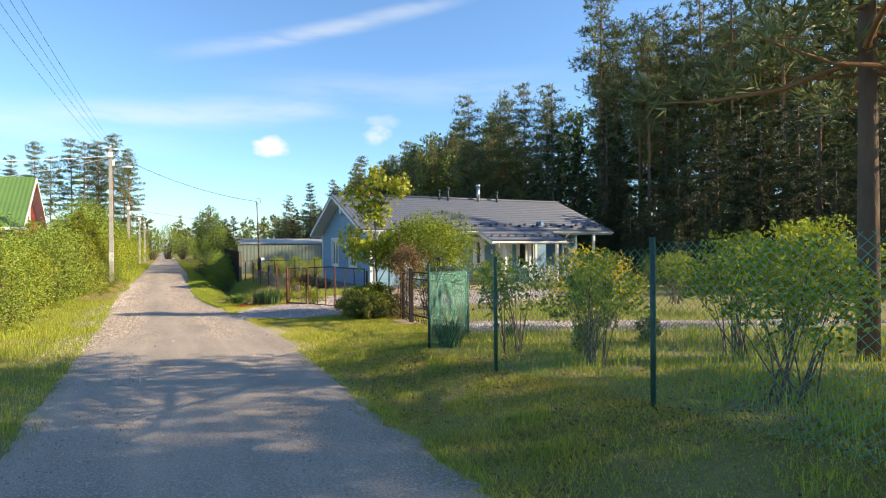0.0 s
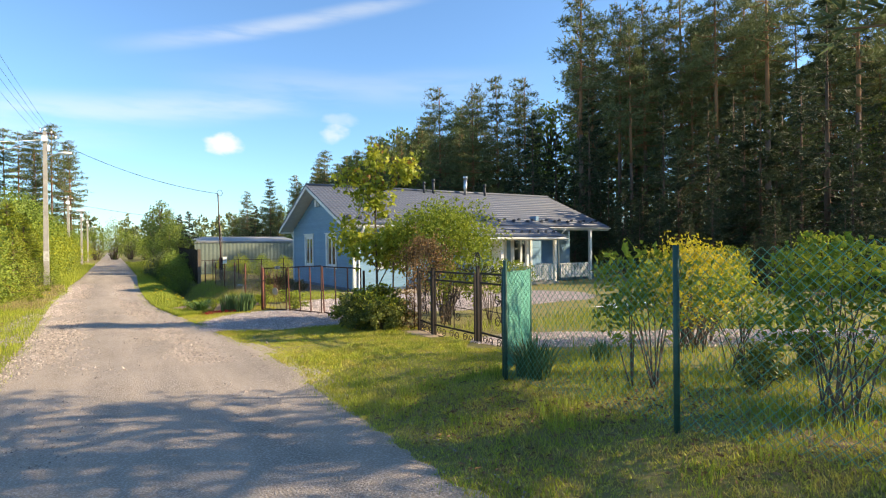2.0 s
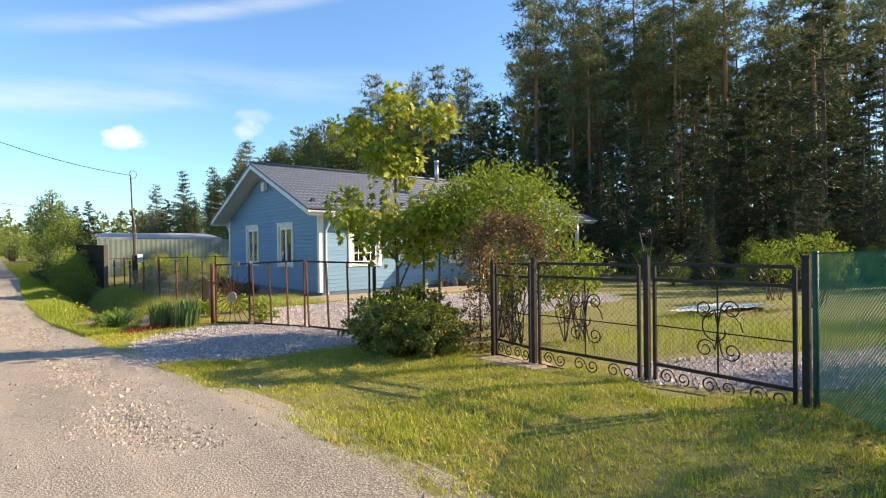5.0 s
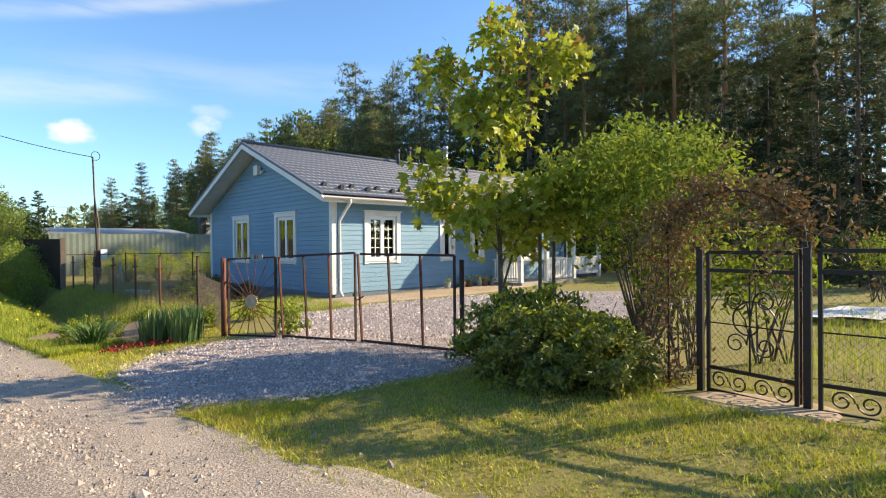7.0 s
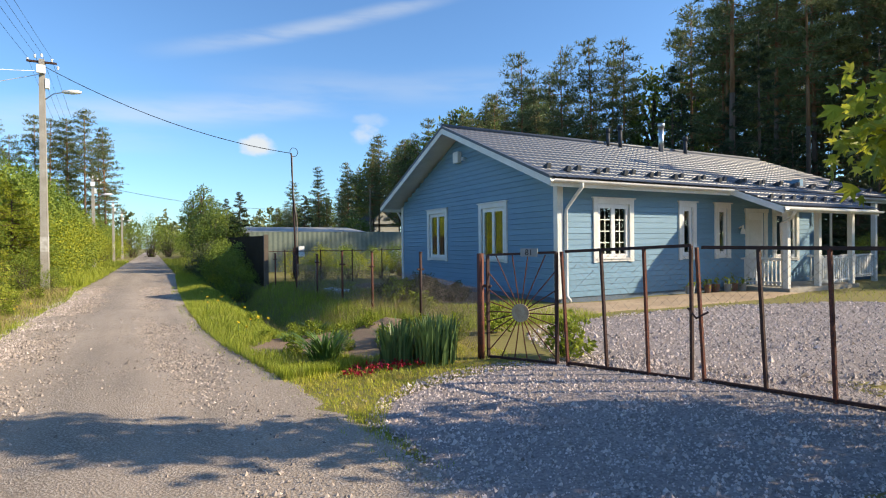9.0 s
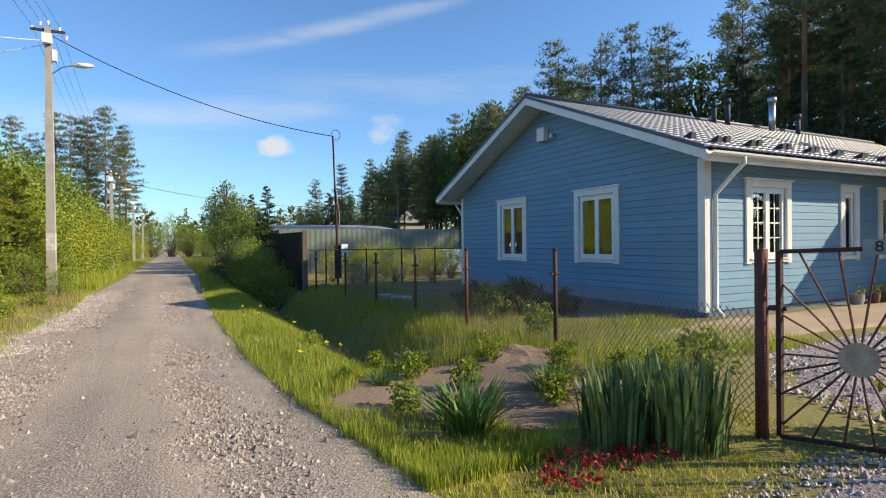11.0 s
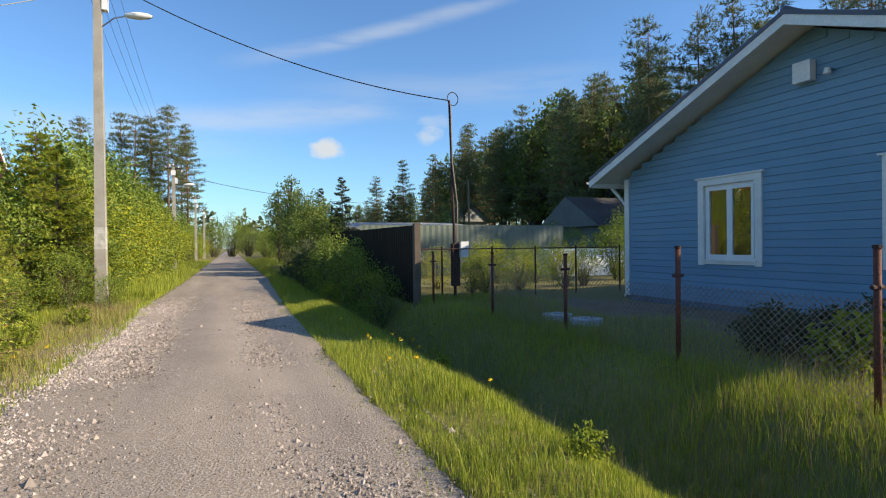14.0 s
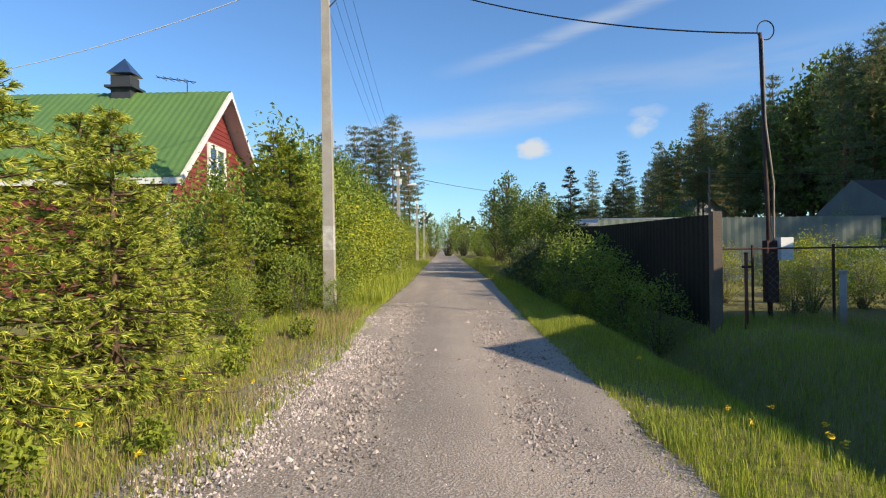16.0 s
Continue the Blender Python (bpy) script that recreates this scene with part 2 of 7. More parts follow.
WFLOWER = mat("cream_petals", (0.72, 0.70, 0.42), (0.65, 0.6, 0.35), 0.6, bump=0, island=0.2)
REDWALL = mat("dark_red_painted_board", (0.26, 0.045, 0.042), (0.20, 0.04, 0.038), 0.6, scale=2, fine=25, bump=0.3, random=0.1)
GREENROOF = mat("green_roof_sheet", (0.12, 0.22, 0.06), (0.09, 0.175, 0.05), 0.55, scale=0.6, fine=12, bump=0.1)
DKFENCE = mat("dark_brown_sheet_metal", (0.038, 0.032, 0.024), (0.028, 0.024, 0.018), 0.85, 0.0, scale=1, fine=20, bump=0.1, spec=0.15)
POLYFENCE = mat("pale_corrugated_sheet", (0.17, 0.20, 0.165), (0.13, 0.16, 0.13), 0.5, scale=0.5, fine=6, bump=0.1)
BLUESHED = mat("pale_blue_sheet", (0.17, 0.25, 0.34), (0.15, 0.22, 0.31), 0.6, scale=0.5, fine=8, bump=0.1)
GREYROOF = mat("grey_roofing", (0.075, 0.07, 0.07), (0.055, 0.05, 0.05), 0.95, scale=0.5, fine=10, bump=0.2)
FARWALL = mat("far_house_wall", (0.36, 0.36, 0.35), (0.30, 0.30, 0.29), 0.8, scale=0.6, fine=8, bump=0.1)
WOOD = mat("weathered_wood", (0.24, 0.17, 0.11), (0.16, 0.12, 0.085), 0.9, scale=4, fine=30, bump=0.5, grain=(1, 1, 0.3))
TERRA = mat("clay_pot", (0.25, 0.12, 0.07), (0.18, 0.09, 0.06), 0.8, bump=0.2)
# near-black that stands in for the shade inside rooms
DARKIN = mat("room_shade_black", (0.03, 0.03, 0.032), (0.02, 0.02, 0.022), 0.9, bump=0)
CURTAIN = mat("pale_curtain", (0.5, 0.5, 0.48), (0.4, 0.4, 0.39), 0.9, bump=0)
PLASTIC = mat("pale_blue_plastic", (0.55, 0.62, 0.70), (0.50, 0.57, 0.65), 0.4, bump=0.05)


def glass_mat():
    m = bpy.data.materials.new("window_glass")
    m.use_nodes = True
    bs = m.node_tree.nodes["Principled BSDF"]
    bs.inputs["Base Color"].default_value = (0.9, 0.95, 0.95, 1)
    bs.inputs["Roughness"].default_value = 0.02
    bs.inputs["Transmission Weight"].default_value = 1.0
    bs.inputs["IOR"].default_value = 2.2
    return m


GLASS = glass_mat()

# ---- mesh tools ----
ORIGIN = {}


class Shape:
    """Vertices and faces of one mesh, in world places."""

    def __init__(self):
        self.v, self.f, self.smooth = [], [], False

    def add(self, verts, faces):
        k = len(self.v)
        self.v.extend([tuple(p) for p in verts])
        self.f.extend([tuple(k + i for i in q) for q in faces])
        return self

    def box(self, c, s, m=None):
        x, y, z = (0.5 * q for q in s)
        m = m or Matrix()
        c = Vector(c)
        pts = [c + m @ Vector((a * x, b * y, d * z)) for d in (-1, 1) for a, b in ((-1, -1), (1, -1), (1, 1), (-1, 1))]
        return self.add(pts, [(3, 2, 1, 0), (4, 5, 6, 7), (0, 1, 5, 4), (1, 2, 6, 5), (2, 3, 7, 6), (3, 0, 4, 7)])

    def span(self, a, b):
        return self.box([(p + q) / 2 for p, q in zip(a, b)], [abs(q - p) for p, q in zip(a, b)])

    def bar(self, p, q, w, h=None, up=(0, 0, 1)):
        """A rectangular bar from p to q."""
        p, q = Vector(p), Vector(q)
        d = (q - p)
        n = d.length
        d.normalize()
        upv = Vector(up)
        if abs(d.dot(upv)) > 0.95:
            upv = Vector((0, 1, 0))
        s = d.cross(upv).normalized()
        t = s.cross(d)
        m = Matrix((s, d, t)).transposed()
        return self.box((p + q) / 2, (w, n, h or w), m)

    def tube(self, pts, r, n=6, r1=None, cap=True):
        pts = [Vector(p) for p in pts]
        rings, last = [], None
        for i, p in enumerate(pts):
            d = (pts[min(i + 1, len(pts) - 1)] - pts[max(i - 1, 0)]).normalized()
            ref = last if last is not None else (Vector((0, 0, 1)) if abs(d.z) < 0.9 else Vector((1, 0, 0)))
            s = (ref - d * ref.dot(d)).normalized()
            last = s
            t = d.cross(s)
            rr = r if r1 is None else r + (r1 - r) * i / (len(pts) - 1)
            rings.append([p + rr * (math.cos(a) * s + math.sin(a) * t) for a in (2 * math.pi * k / n for k in range(n))])
        k = len(self.v)
        self.v.extend(tuple(p) for ring in rings for p in ring)
        for i in range(len(rings) - 1):
            for j in range(n):
                a, b = k + i * n + j, k + i * n + (j + 1) % n
                self.f.append((a, b, b + n, a + n))
        if cap:
            self.f.append(tuple(k + j for j in reversed(range(n))))
            self.f.append(tuple(k + (len(rings) - 1) * n + j for j in range(n)))
        return self

    def quads(self, verts, n):
        """Raw polygons of n vertices each from an array."""
        k = len(self.v)
        self.v.extend(map(tuple, verts.tolist()))
        self.f.extend(tuple(range(i, i + n)) for i in range(k, k + len(verts), n))
        return self


def thing(name, at, label, category, group="", kind=""):
    ob = new(name)
    ob.empty_display_size = 0.1
    ob.location = at
    ORIGIN[ob.name] = Vector(at)
    return tagged(ob, label, category, group, kind)


def part(name, shape, material, parent=None, label="", smooth=False):
    """One mesh object under a thing or a part (or, with no parent, on its own)."""
    o = ORIGIN.get(parent.name, Vector()) if parent else Vector()
    me = bpy.data.meshes.new(name)
    v = np.array(shape.v, dtype=np.float64).reshape(-1, 3) - np.array(o)
    me.from_pydata(v.tolist(), [], shape.f)
    if smooth or shape.smooth:
        me.polygons.foreach_set("use_smooth", [True] * len(me.polygons))
    me.materials.append(material)
    me.update()
    ob = new(name, me)
    if parent:
        ob.parent = parent
        ORIGIN[ob.name] = o
    return tagged(ob, label)


def solo(name, shape, material, label, category, group="", kind="", smooth=False):
    return tagged(part(name, shape, material, None, "", smooth), label, category, group, kind)

# ---- ground ----
PROFILE_Y = [-60, -5, 0, 3.0, 5.85, 10.1, 16.2, 20.5, 27, 400]
PROFILE_Z = [0.6, 0.2, 0, -0.13, -0.29, -0.49, -0.68, -0.74, -0.745, -0.745]


def smooth01(t):
    t = np.clip(t, 0, 1)
    return t * t * (3 - 2 * t)


def height(x, y):
    """The height of the ground: a gentle fall along the road, banks beside it, a ditch on the house's side."""
    x, y = np.asarray(x, float), np.asarray(y, float)
    z = np.interp(y, PROFILE_Y, PROFILE_Z)
    bank = smooth01((x - 2.2) / 2.2)
    z = z + bank * (0.14 + 0.08 * smooth01((9 - y) / 5) - 0.10 * np.exp(-((y - 16.5) / 3.5) ** 2))
    z = z + 0.10 * smooth01((-2.2 - x) / 2.0)
    ditch = np.exp(-((x - 3.25) / 0.62) ** 2) * smooth01((y - 24.6) / 1.8) * smooth01((70 - y) / 10)
    z = z - 0.8 * ditch
    z = z + 0.07 * np.exp(-((x - 1.95) / 0.4) ** 2) * smooth01((y - 22) / 3)
    far = smooth01((np.hypot(x, y - 15) - 60) / 60)
    return z + 0.02 * np.sin(1.7 * x + 0.6 * y) * np.sin(0.9 * y - 0.5 * x) * smooth01((np.abs(x + 0.3) - 1.9) / 1.0) + 0.6 * far * smooth01((x - 20) / 60)


def gz(x, y):
    return float(height(x, y))


def sheet(name, xs, ys, material, label, lift=0.0, mask=None, jitter=0.0, kind="structure", category="ground"):
    X, Y = np.meshgrid(xs, ys)
    rs = np.random.RandomState(5)
    Z = height(X, Y) + lift + jitter * rs.randn(*X.shape)
    s = Shape()
    s.v = np.stack([X, Y, Z], -1).reshape(-1, 3).tolist()
    w = len(xs)
    s.f = [(j * w + i, j * w + i + 1, (j + 1) * w + i + 1, (j + 1) * w + i) for j in range(len(ys) - 1) for i in range(w - 1)
           if mask is None or mask(0.5 * (xs[i] + xs[i + 1]), 0.5 * (ys[j] + ys[j + 1]))]
    return solo(name, s, material, label, category, kind=kind, smooth=True)


gx = np.concatenate([np.linspace(-1500, -60, 14), np.linspace(-50, -8, 12), np.arange(-7, 12, 0.3), np.linspace(12.5, 40, 24), np.linspace(46, 160, 14), np.linspace(200, 1500, 8)])
gy = np.concatenate([np.linspace(-1500, -40, 10), np.linspace(-30, -3, 12), np.arange(-2.5, 45, 0.35), np.linspace(46, 90, 30), np.linspace(96, 220, 16), np.linspace(260, 1800, 10)])
sheet("ground", gx, gy, SOIL, "grass and bare earth ground reaching the horizon")

EDGE_R = ([-30, 0, 3, 6, 9, 11.7, 14, 17, 19, 21.3, 24, 26.2, 30.5, 37, 50, 400], [1.75, 1.8, 1.95, 2.1, 2.28, 2.5, 2.5, 2.3, 2.1, 1.9, 1.5, 1.32, 1.25, 1.3, 1.65, 2.0])
EDGE_L = ([-30, 0, 5, 9, 18, 28, 32, 35, 39, 49, 400], [-1.3, -1.3, -1.35, -1.5, -1.75, -2.05, -2.05, -1.9, -2.2, -2.0, -2.0])


def edge_r(y):
    return np.interp(y, *EDGE_R)


def edge_l(y):
    return np.interp(y, *EDGE_L)


def road():
    ys = np.concatenate([np.linspace(-40, -3, 14), np.arange(-2.5, 48, 0.13), np.linspace(49, 110, 50), np.linspace(120, 420, 20)])
    cols = 24
    s = Shape()
    rs = np.random.RandomState(3)
    for y in ys:
        wob = 0.13 * noise.noise((y * 0.9, 0, 0)) + 0.10 * noise.noise((y * 3.1, 4, 0)) + 0.08 * noise.noise((y * 8.3, 6, 0))
        wob2 = 0.13 * noise.noise((y * 0.9, 9, 0)) + 0.10 * noise.noise((y * 3.1, 14, 0)) + 0.08 * noise.noise((y * 8.3, 16, 0))
        a, b = edge_l(y) + wob, edge_r(y) + wob2
        for k in range(cols + 1):
            f = k / cols
            x = a + (b - a) * f
            crown = 0.012 + 0.02 * math.sin(math.pi * f) - 0.016 * math.exp(-((f - 0.27) / 0.1) ** 2) - 0.016 * math.exp(-((f - 0.73) / 0.1) ** 2)
            crown += 0.012 * noise.noise((x * 1.3, y * 0.8, 2)) + 0.008 * noise.noise((x * 5, y * 4, 7))
            if k in (0, cols):
                crown = -0.012
            s.v.append((x, y, gz(x, y) + crown))
    w = cols + 1
    s.f = [(j * w + i, j * w + i + 1, (j + 1) * w + i + 1, (j + 1) * w + i) for j in range(len(ys) - 1) for i in range(cols)]
    return solo("road", s, ROAD, "unpaved road of packed earth and gravel with worn wheel tracks", "road", kind="structure", smooth=True)


road()


def blob_sheet(name, cx, cy, rx, ry, material, label, rot=0.0, lift=0.02, n=30, rings=9, power=2.6, clip=None):
    """A low uneven patch that lies on the ground."""
    s = Shape()
    pts = []
    for k in range(rings + 1):
        f = k / rings
        for j in range(n):
            a = 2 * math.pi * j / n
            c, d = math.cos(a), math.sin(a)
            r = f * (abs(c) ** power + abs(d) ** power) ** (-1 / power) * (1 + 0.12 * noise.noise((3 * c + cx, 3 * d + cy, 0)))
            x, y = rx * r * c, ry * r * d
            X = cx + x * math.cos(rot) - y * math.sin(rot)
            Y = cy + x * math.sin(rot) + y * math.cos(rot)
            pts.append((X, Y, gz(X, Y) + (lift if k < rings else -0.02) + (0.012 * noise.noise((X * 3, Y * 3, 1)) if k < rings else 0)))
    s.v = pts
    s.f = [(k * n + j, (k + 1) * n + j, (k + 1) * n + (j + 1) % n, k * n + (j + 1) % n) for k in range(rings) for j in range(n)]
    return solo(name, s, material, label, "ground", kind="structure", smooth=True)


blob_sheet("gravel_drive", 4.3, 18.7, 2.45, 2.0, GRAVEL, "crushed pinkish grey gravel at the drive entrance", rot=-0.25, lift=0.012)
blob_sheet("gravel_yard", 11.0, 20.2, 6.0, 2.9, GRAVEL, "crushed pinkish grey gravel yard before the house", rot=-0.1, lift=0.024)
blob_sheet("gravel_path", 9.2, 8.7, 4.7, 1.15, GRAVEL, "gravel path across the garden", rot=-0.72, lift=0.02)
blob_sheet("sand_strip", 11.5, 24.3, 5.2, 0.9, SAND, "strip of bare sand along the house wall", lift=0.032)
blob_sheet("sand_strip", 7.75, 30.6, 1.15, 4.8, BARE, "strip of bare brown earth along the gable wall", lift=0.026)
blob_sheet("flower_bed", 3.1, 23.6, 1.6, 1.3, BARE, "dug bed of bare brown soil beside the road", rot=0.3, lift=0.03)
blob_sheet("bare_patch", 4.8, 5.25, 0.62, 0.5, BARE, "bare brown earth round the foot of a bush", lift=0.014)
blob_sheet("bare_patch", 4.85, 2.8, 0.6, 0.5, BARE, "bare brown earth round the foot of a bush", lift=0.014)
blob_sheet("stone_slab", 5.6, 13.35, 0.33, 0.62, SAND, "worn pale stone slab under the small iron gate", lift=0.018)


def stones(name, count, sample, size, material, label, seed):
    rs = np.random.RandomState(seed)
    pts = sample(rs, count)
    k = len(pts)
    base = np.array([(1, 0, -0.3), (0, 1, -0.3), (-1, 0, -0.3), (0, -1, -0.3), (0.2, 0.1, 0.7)])
    tri = [(0, 1, 4), (1, 2, 4), (2, 3, 4), (3, 0, 4)]
    r = size * np.exp(0.4 * rs.randn(k))
    j = base[None] * (1 + 0.35 * rs.randn(k, 5, 1)) * r[:, None, None]
    a = rs.rand(k) * 6.283
    c, s_ = np.cos(a), np.sin(a)
    X = j[..., 0] * c[:, None] - j[..., 1] * s_[:, None]
    Y = (j[..., 0] * s_[:, None] + j[..., 1] * c[:, None]) * 0.8
    V = np.stack([X, Y, j[..., 2]], -1) + pts[:, None, :]
    s = Shape()
    s.v = V.reshape(-1, 3).tolist()
    s.f = [(5 * i + p, 5 * i + q, 5 * i + t) for i in range(k) for p, q, t in tri]
    return solo(name, s, material, label, "gravel", kind="stuff")


def in_blob(cx, cy, rx, ry, rot, lift):
    def sample(rs, n):
        u = rs.rand(n, 2) * 2 - 1
        keep = (np.abs(u) ** 2.6).sum(1) < 1.02
        u = u[keep] * np.array([rx, ry])
        X = cx + u[:, 0] * math.cos(rot) - u[:, 1] * math.sin(rot)
        Y = cy + u[:, 0] * math.sin(rot) + u[:, 1] * math.cos(rot)
        return np.stack([X, Y, height(X, Y) + lift + 0.008], -1)
    return sample


def on_road(y0, y1, centre, spread):
    def sample(rs, n):
        Y = y0 + (y1 - y0) * rs.rand(n)
        f = np.clip(centre + spread * rs.randn(n), -0.13, 1.07)
        X = edge_l(Y) + (edge_r(Y) - edge_l(Y)) * f
        clump = np.array([noise.noise((x * 0.7, y * 0.45, 3)) for x, y in zip(X, Y)])
        keep = clump + 0.25 * rs.randn(len(X)) > 0.0
        X, Y = X[keep], Y[keep]
        return np.stack([X, Y, height(X, Y) + 0.018], -1)
    return sample


stones("gravel", 26000, in_blob(4.3, 18.7, 2.5, 2.05, -0.25, 0.006), 0.0115, STONE, "loose crushed stone on the drive", 11)
stones("gravel", 18000, in_blob(10.4, 20.2, 5.4, 2.8, -0.1, 0.02), 0.017, STONE, "loose crushed stone in the yard", 12)
stones("gravel", 16000, in_blob(9.2, 8.7, 4.6, 1.1, -0.72, 0.016), 0.014, STONE, "loose crushed stone on the garden path", 17)
stones("gravel", 34000, on_road(13, 42, 0.10, 0.11), 0.0145, ROADSTONE, "loose stones along the road's edge", 13)
stones("gravel", 42000, on_road(13, 40, 0.62, 0.13), 0.0120, ROADSTONE, "small loose stones on the road", 14)
stones("gravel", 34000, on_road(23, 36, 0.5, 0.3), 0.0085, ROADSTONE, "fine loose stones on the road", 18)
stones("gravel", 14000, on_road(23, 36, 0.45, 0.3), 0.009, mat("dark_road_stone", (0.16, 0.13, 0.115), (0.11, 0.09, 0.08), 0.9, scale=4, fine=60, bump=0.2, island=0.4), "dark fine stones on the road", 19)
stones("gravel", 30000, on_road(22, 40, 0.03, 0.075), 0.0125, STONE, "pinkish crushed stone along the road's edge", 20)
stones("gravel", 3600, on_road(10, 42, 0.4, 0.35), 0.019, ROADSTONE, "larger loose stones on the road", 16)
stones("gravel", 26000, on_road(1, 16, 0.4, 0.3), 0.007, ROADSTONE, "small loose stones on the road", 15)

blob_sheet("worn_verge", 2.3, 12.4, 0.42, 3.4, ROAD, "worn earth at the edge of the road", lift=0.004)
blob_sheet("worn_verge", -2.2, 32.5, 0.5, 5.0, GRAVEL, "gravel spilt over the edge of the road", lift=0.004)
blob_sheet("worn_verge", -2.1, 22.0, 0.5, 4.5, GRAVEL, "gravel spilt over the edge of the road", lift=0.004)

# ---- blue house ----
HX0, HX1, HY0, HY1, HB = 8.95, 23.7, 25.45, 34.6, -0.62     # walls and base
RIDGE_Y, RIDGE_Z, EAVE_Z, EY0, EY1, RX0, RX1 = 30.02, 4.46, 2.36, 24.92, 35.12, 8.28, 24.35
SLOPE = (RIDGE_Z - EAVE_Z) / (RIDGE_Y - EY0)


def roof_z(y):
    return RIDGE_Z - SLOPE * abs(y - RIDGE_Y)


house = thing("house", (16.0, 30.0, HB), "blue weatherboarded single-storey house with white trim and grey tile roof", "house")


def wall_with_holes(u0, u1, z0, z1, holes, put, thick):
    """Boxes that fill a wall round its openings. put(ua, ub, za, zb) adds one."""
    us = sorted({u0, u1, *[h[0] for h in holes], *[h[1] for h in holes]})
    for a, b in zip(us, us[1:]):
        cuts = sorted([(h[2], h[3]) for h in holes if h[0] < (a + b) / 2 < h[1]])
        z = z0
        for c, d in cuts:
            if c > z:
                put(a, b, z, c)
            z = d
        if z1 > z:
            put(a, b, z, z1)


# openings: along the wall from, to, bottom, top
W_HOLES = [(31.08, 32.24, 0.40, 1.90), (27.68, 28.84, 0.42, 1.88)]
S_HOLES = [(10.22, 11.34, 0.45, 1.83), (13.38, 13.82, 0.45, 1.82), (14.92, 15.36, 0.45, 1.82), (16.35, 17.2, -0.28, 1.72), (17.75, 18.9, 0.3, 1.75)]
T = 0.2
west = Shape()
wall_with_holes(HY0, HY1, HB + 0.3, 2.3, W_HOLES, lambda a, b, c, d: west.span((HX0 + 0.025, a, c), (HX0 + T, b, d)), T)
prism = [(HX0 + 0.025, HY0, 2.3), (HX0 + 0.025, HY1, 2.3), (HX0 + 0.025, RIDGE_Y, roof_z(RIDGE_Y) - 0.16)]
west.add(prism + [(HX0 + T, p[1], p[2]) for p in prism], [(0, 2, 1), (3, 4, 5), (0, 1, 4, 3), (1, 2, 5, 4), (2, 0, 3, 5)])
wall_w = part("wall", west, SIDING, house)
south = Shape()
wall_with_holes(HX0 + T, 19.7, HB + 0.3, 2.55, S_HOLES, lambda a, b, c, d: south.span((a, HY0 + 0.025, c), (b, HY0 + T, d)), T)
wall_s = part("wall", south, SIDING, house)
part("wall", Shape().span((HX0 + T, HY1 - T, HB), (HX1, HY1, 2.55)), SIDING, house)
part("wall", Shape().span((HX1 - T, 27.6, HB), (HX1, HY1 - T, 2.55)), SIDING, house)
part("wall", Shape().span((19.7, 27.4, HB), (HX1, 27.6, 2.9)), SIDING, house)
part("wall", Shape().span((19.5, HY0 + T, HB), (19.7, 27.4, 2.9)), SIDING, house)
part("plinth", Shape().span((HX0 + 0.03, HY0 + 0.03, HB - 0.3), (HX1, HY1 - 0.03, HB + 0.3)), PLINTH, house, "blue-grey painted plinth")
# a near-black box in place of the shaded rooms
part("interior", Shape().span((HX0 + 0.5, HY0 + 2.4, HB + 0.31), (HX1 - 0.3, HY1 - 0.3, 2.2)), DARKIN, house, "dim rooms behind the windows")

# roof, as sheets of pressed metal tile
def tile_slope(y_eave, x0, x1, y_top):
    s = Shape()
    run = abs(y_top - y_eave)
    n_rows = int(round(run / 0.325))
    xs = np.arange(x0, x1 + 0.01, 0.19 / 4)
    wave = 0.014 * np.maximum(np.cos(2 * np.pi * xs / 0.19), -0.45)
    rows = []
    for r in range(n_rows):
        for f, lift in ((0.0, 0.022), (0.97, 0.0)):
            y = y_eave + (y_top - y_eave) * (r + f) / n_rows
            rows.append((y, roof_z(y) + lift))
    for y, z in rows:
        s.v.extend([(x, y, z + w) for x, w in zip(xs, wave)])
    w = len(xs)
    flip = y_top < y_eave
    for j in range(len(rows) - 1):
        for i in range(w - 1):
            q = (j * w + i, j * w + i + 1, (j + 1) * w + i + 1, (j + 1) * w + i)
            s.f.append(q[::-1] if flip else q)
    return s


roof_s = part("roof", tile_slope(EY0 - 0.06, RX0, RX1, RIDGE_Y), TILE, house, "grey pressed metal roof tile")
part("roof", tile_slope(EY1 + 0.06, RX0, RX1, RIDGE_Y), TILE, house, "grey pressed metal roof tile")
PX0, PX1, PY = 14.75, 19.6, 23.45
part("porch_roof", tile_slope(PY, PX0, PX1, EY0 - 0.06), TILE, house, "grey metal tile porch roof")
part("ridge_cap", Shape().tube([(RX0, RIDGE_Y, RIDGE_Z + 0.03), (RX1, RIDGE_Y, RIDGE_Z + 0.03)], 0.07, 8), TILE, house, smooth=True)


def slab(y0, y1, x0, x1, drop, thick):
    """A board that follows the roof's slope, drop below it."""
    s = Shape()
    a = [(x, y, roof_z(y) - d) for d in (drop, drop + thick) for x, y in ((x0, y0), (x1, y0), (x1, y1), (x0, y1))]
    return s.add(a, [(0, 1, 2, 3), (7, 6, 5, 4), (4, 5, 1, 0), (5, 6, 2, 1), (6, 7, 3, 2), (7, 4, 0, 3)])


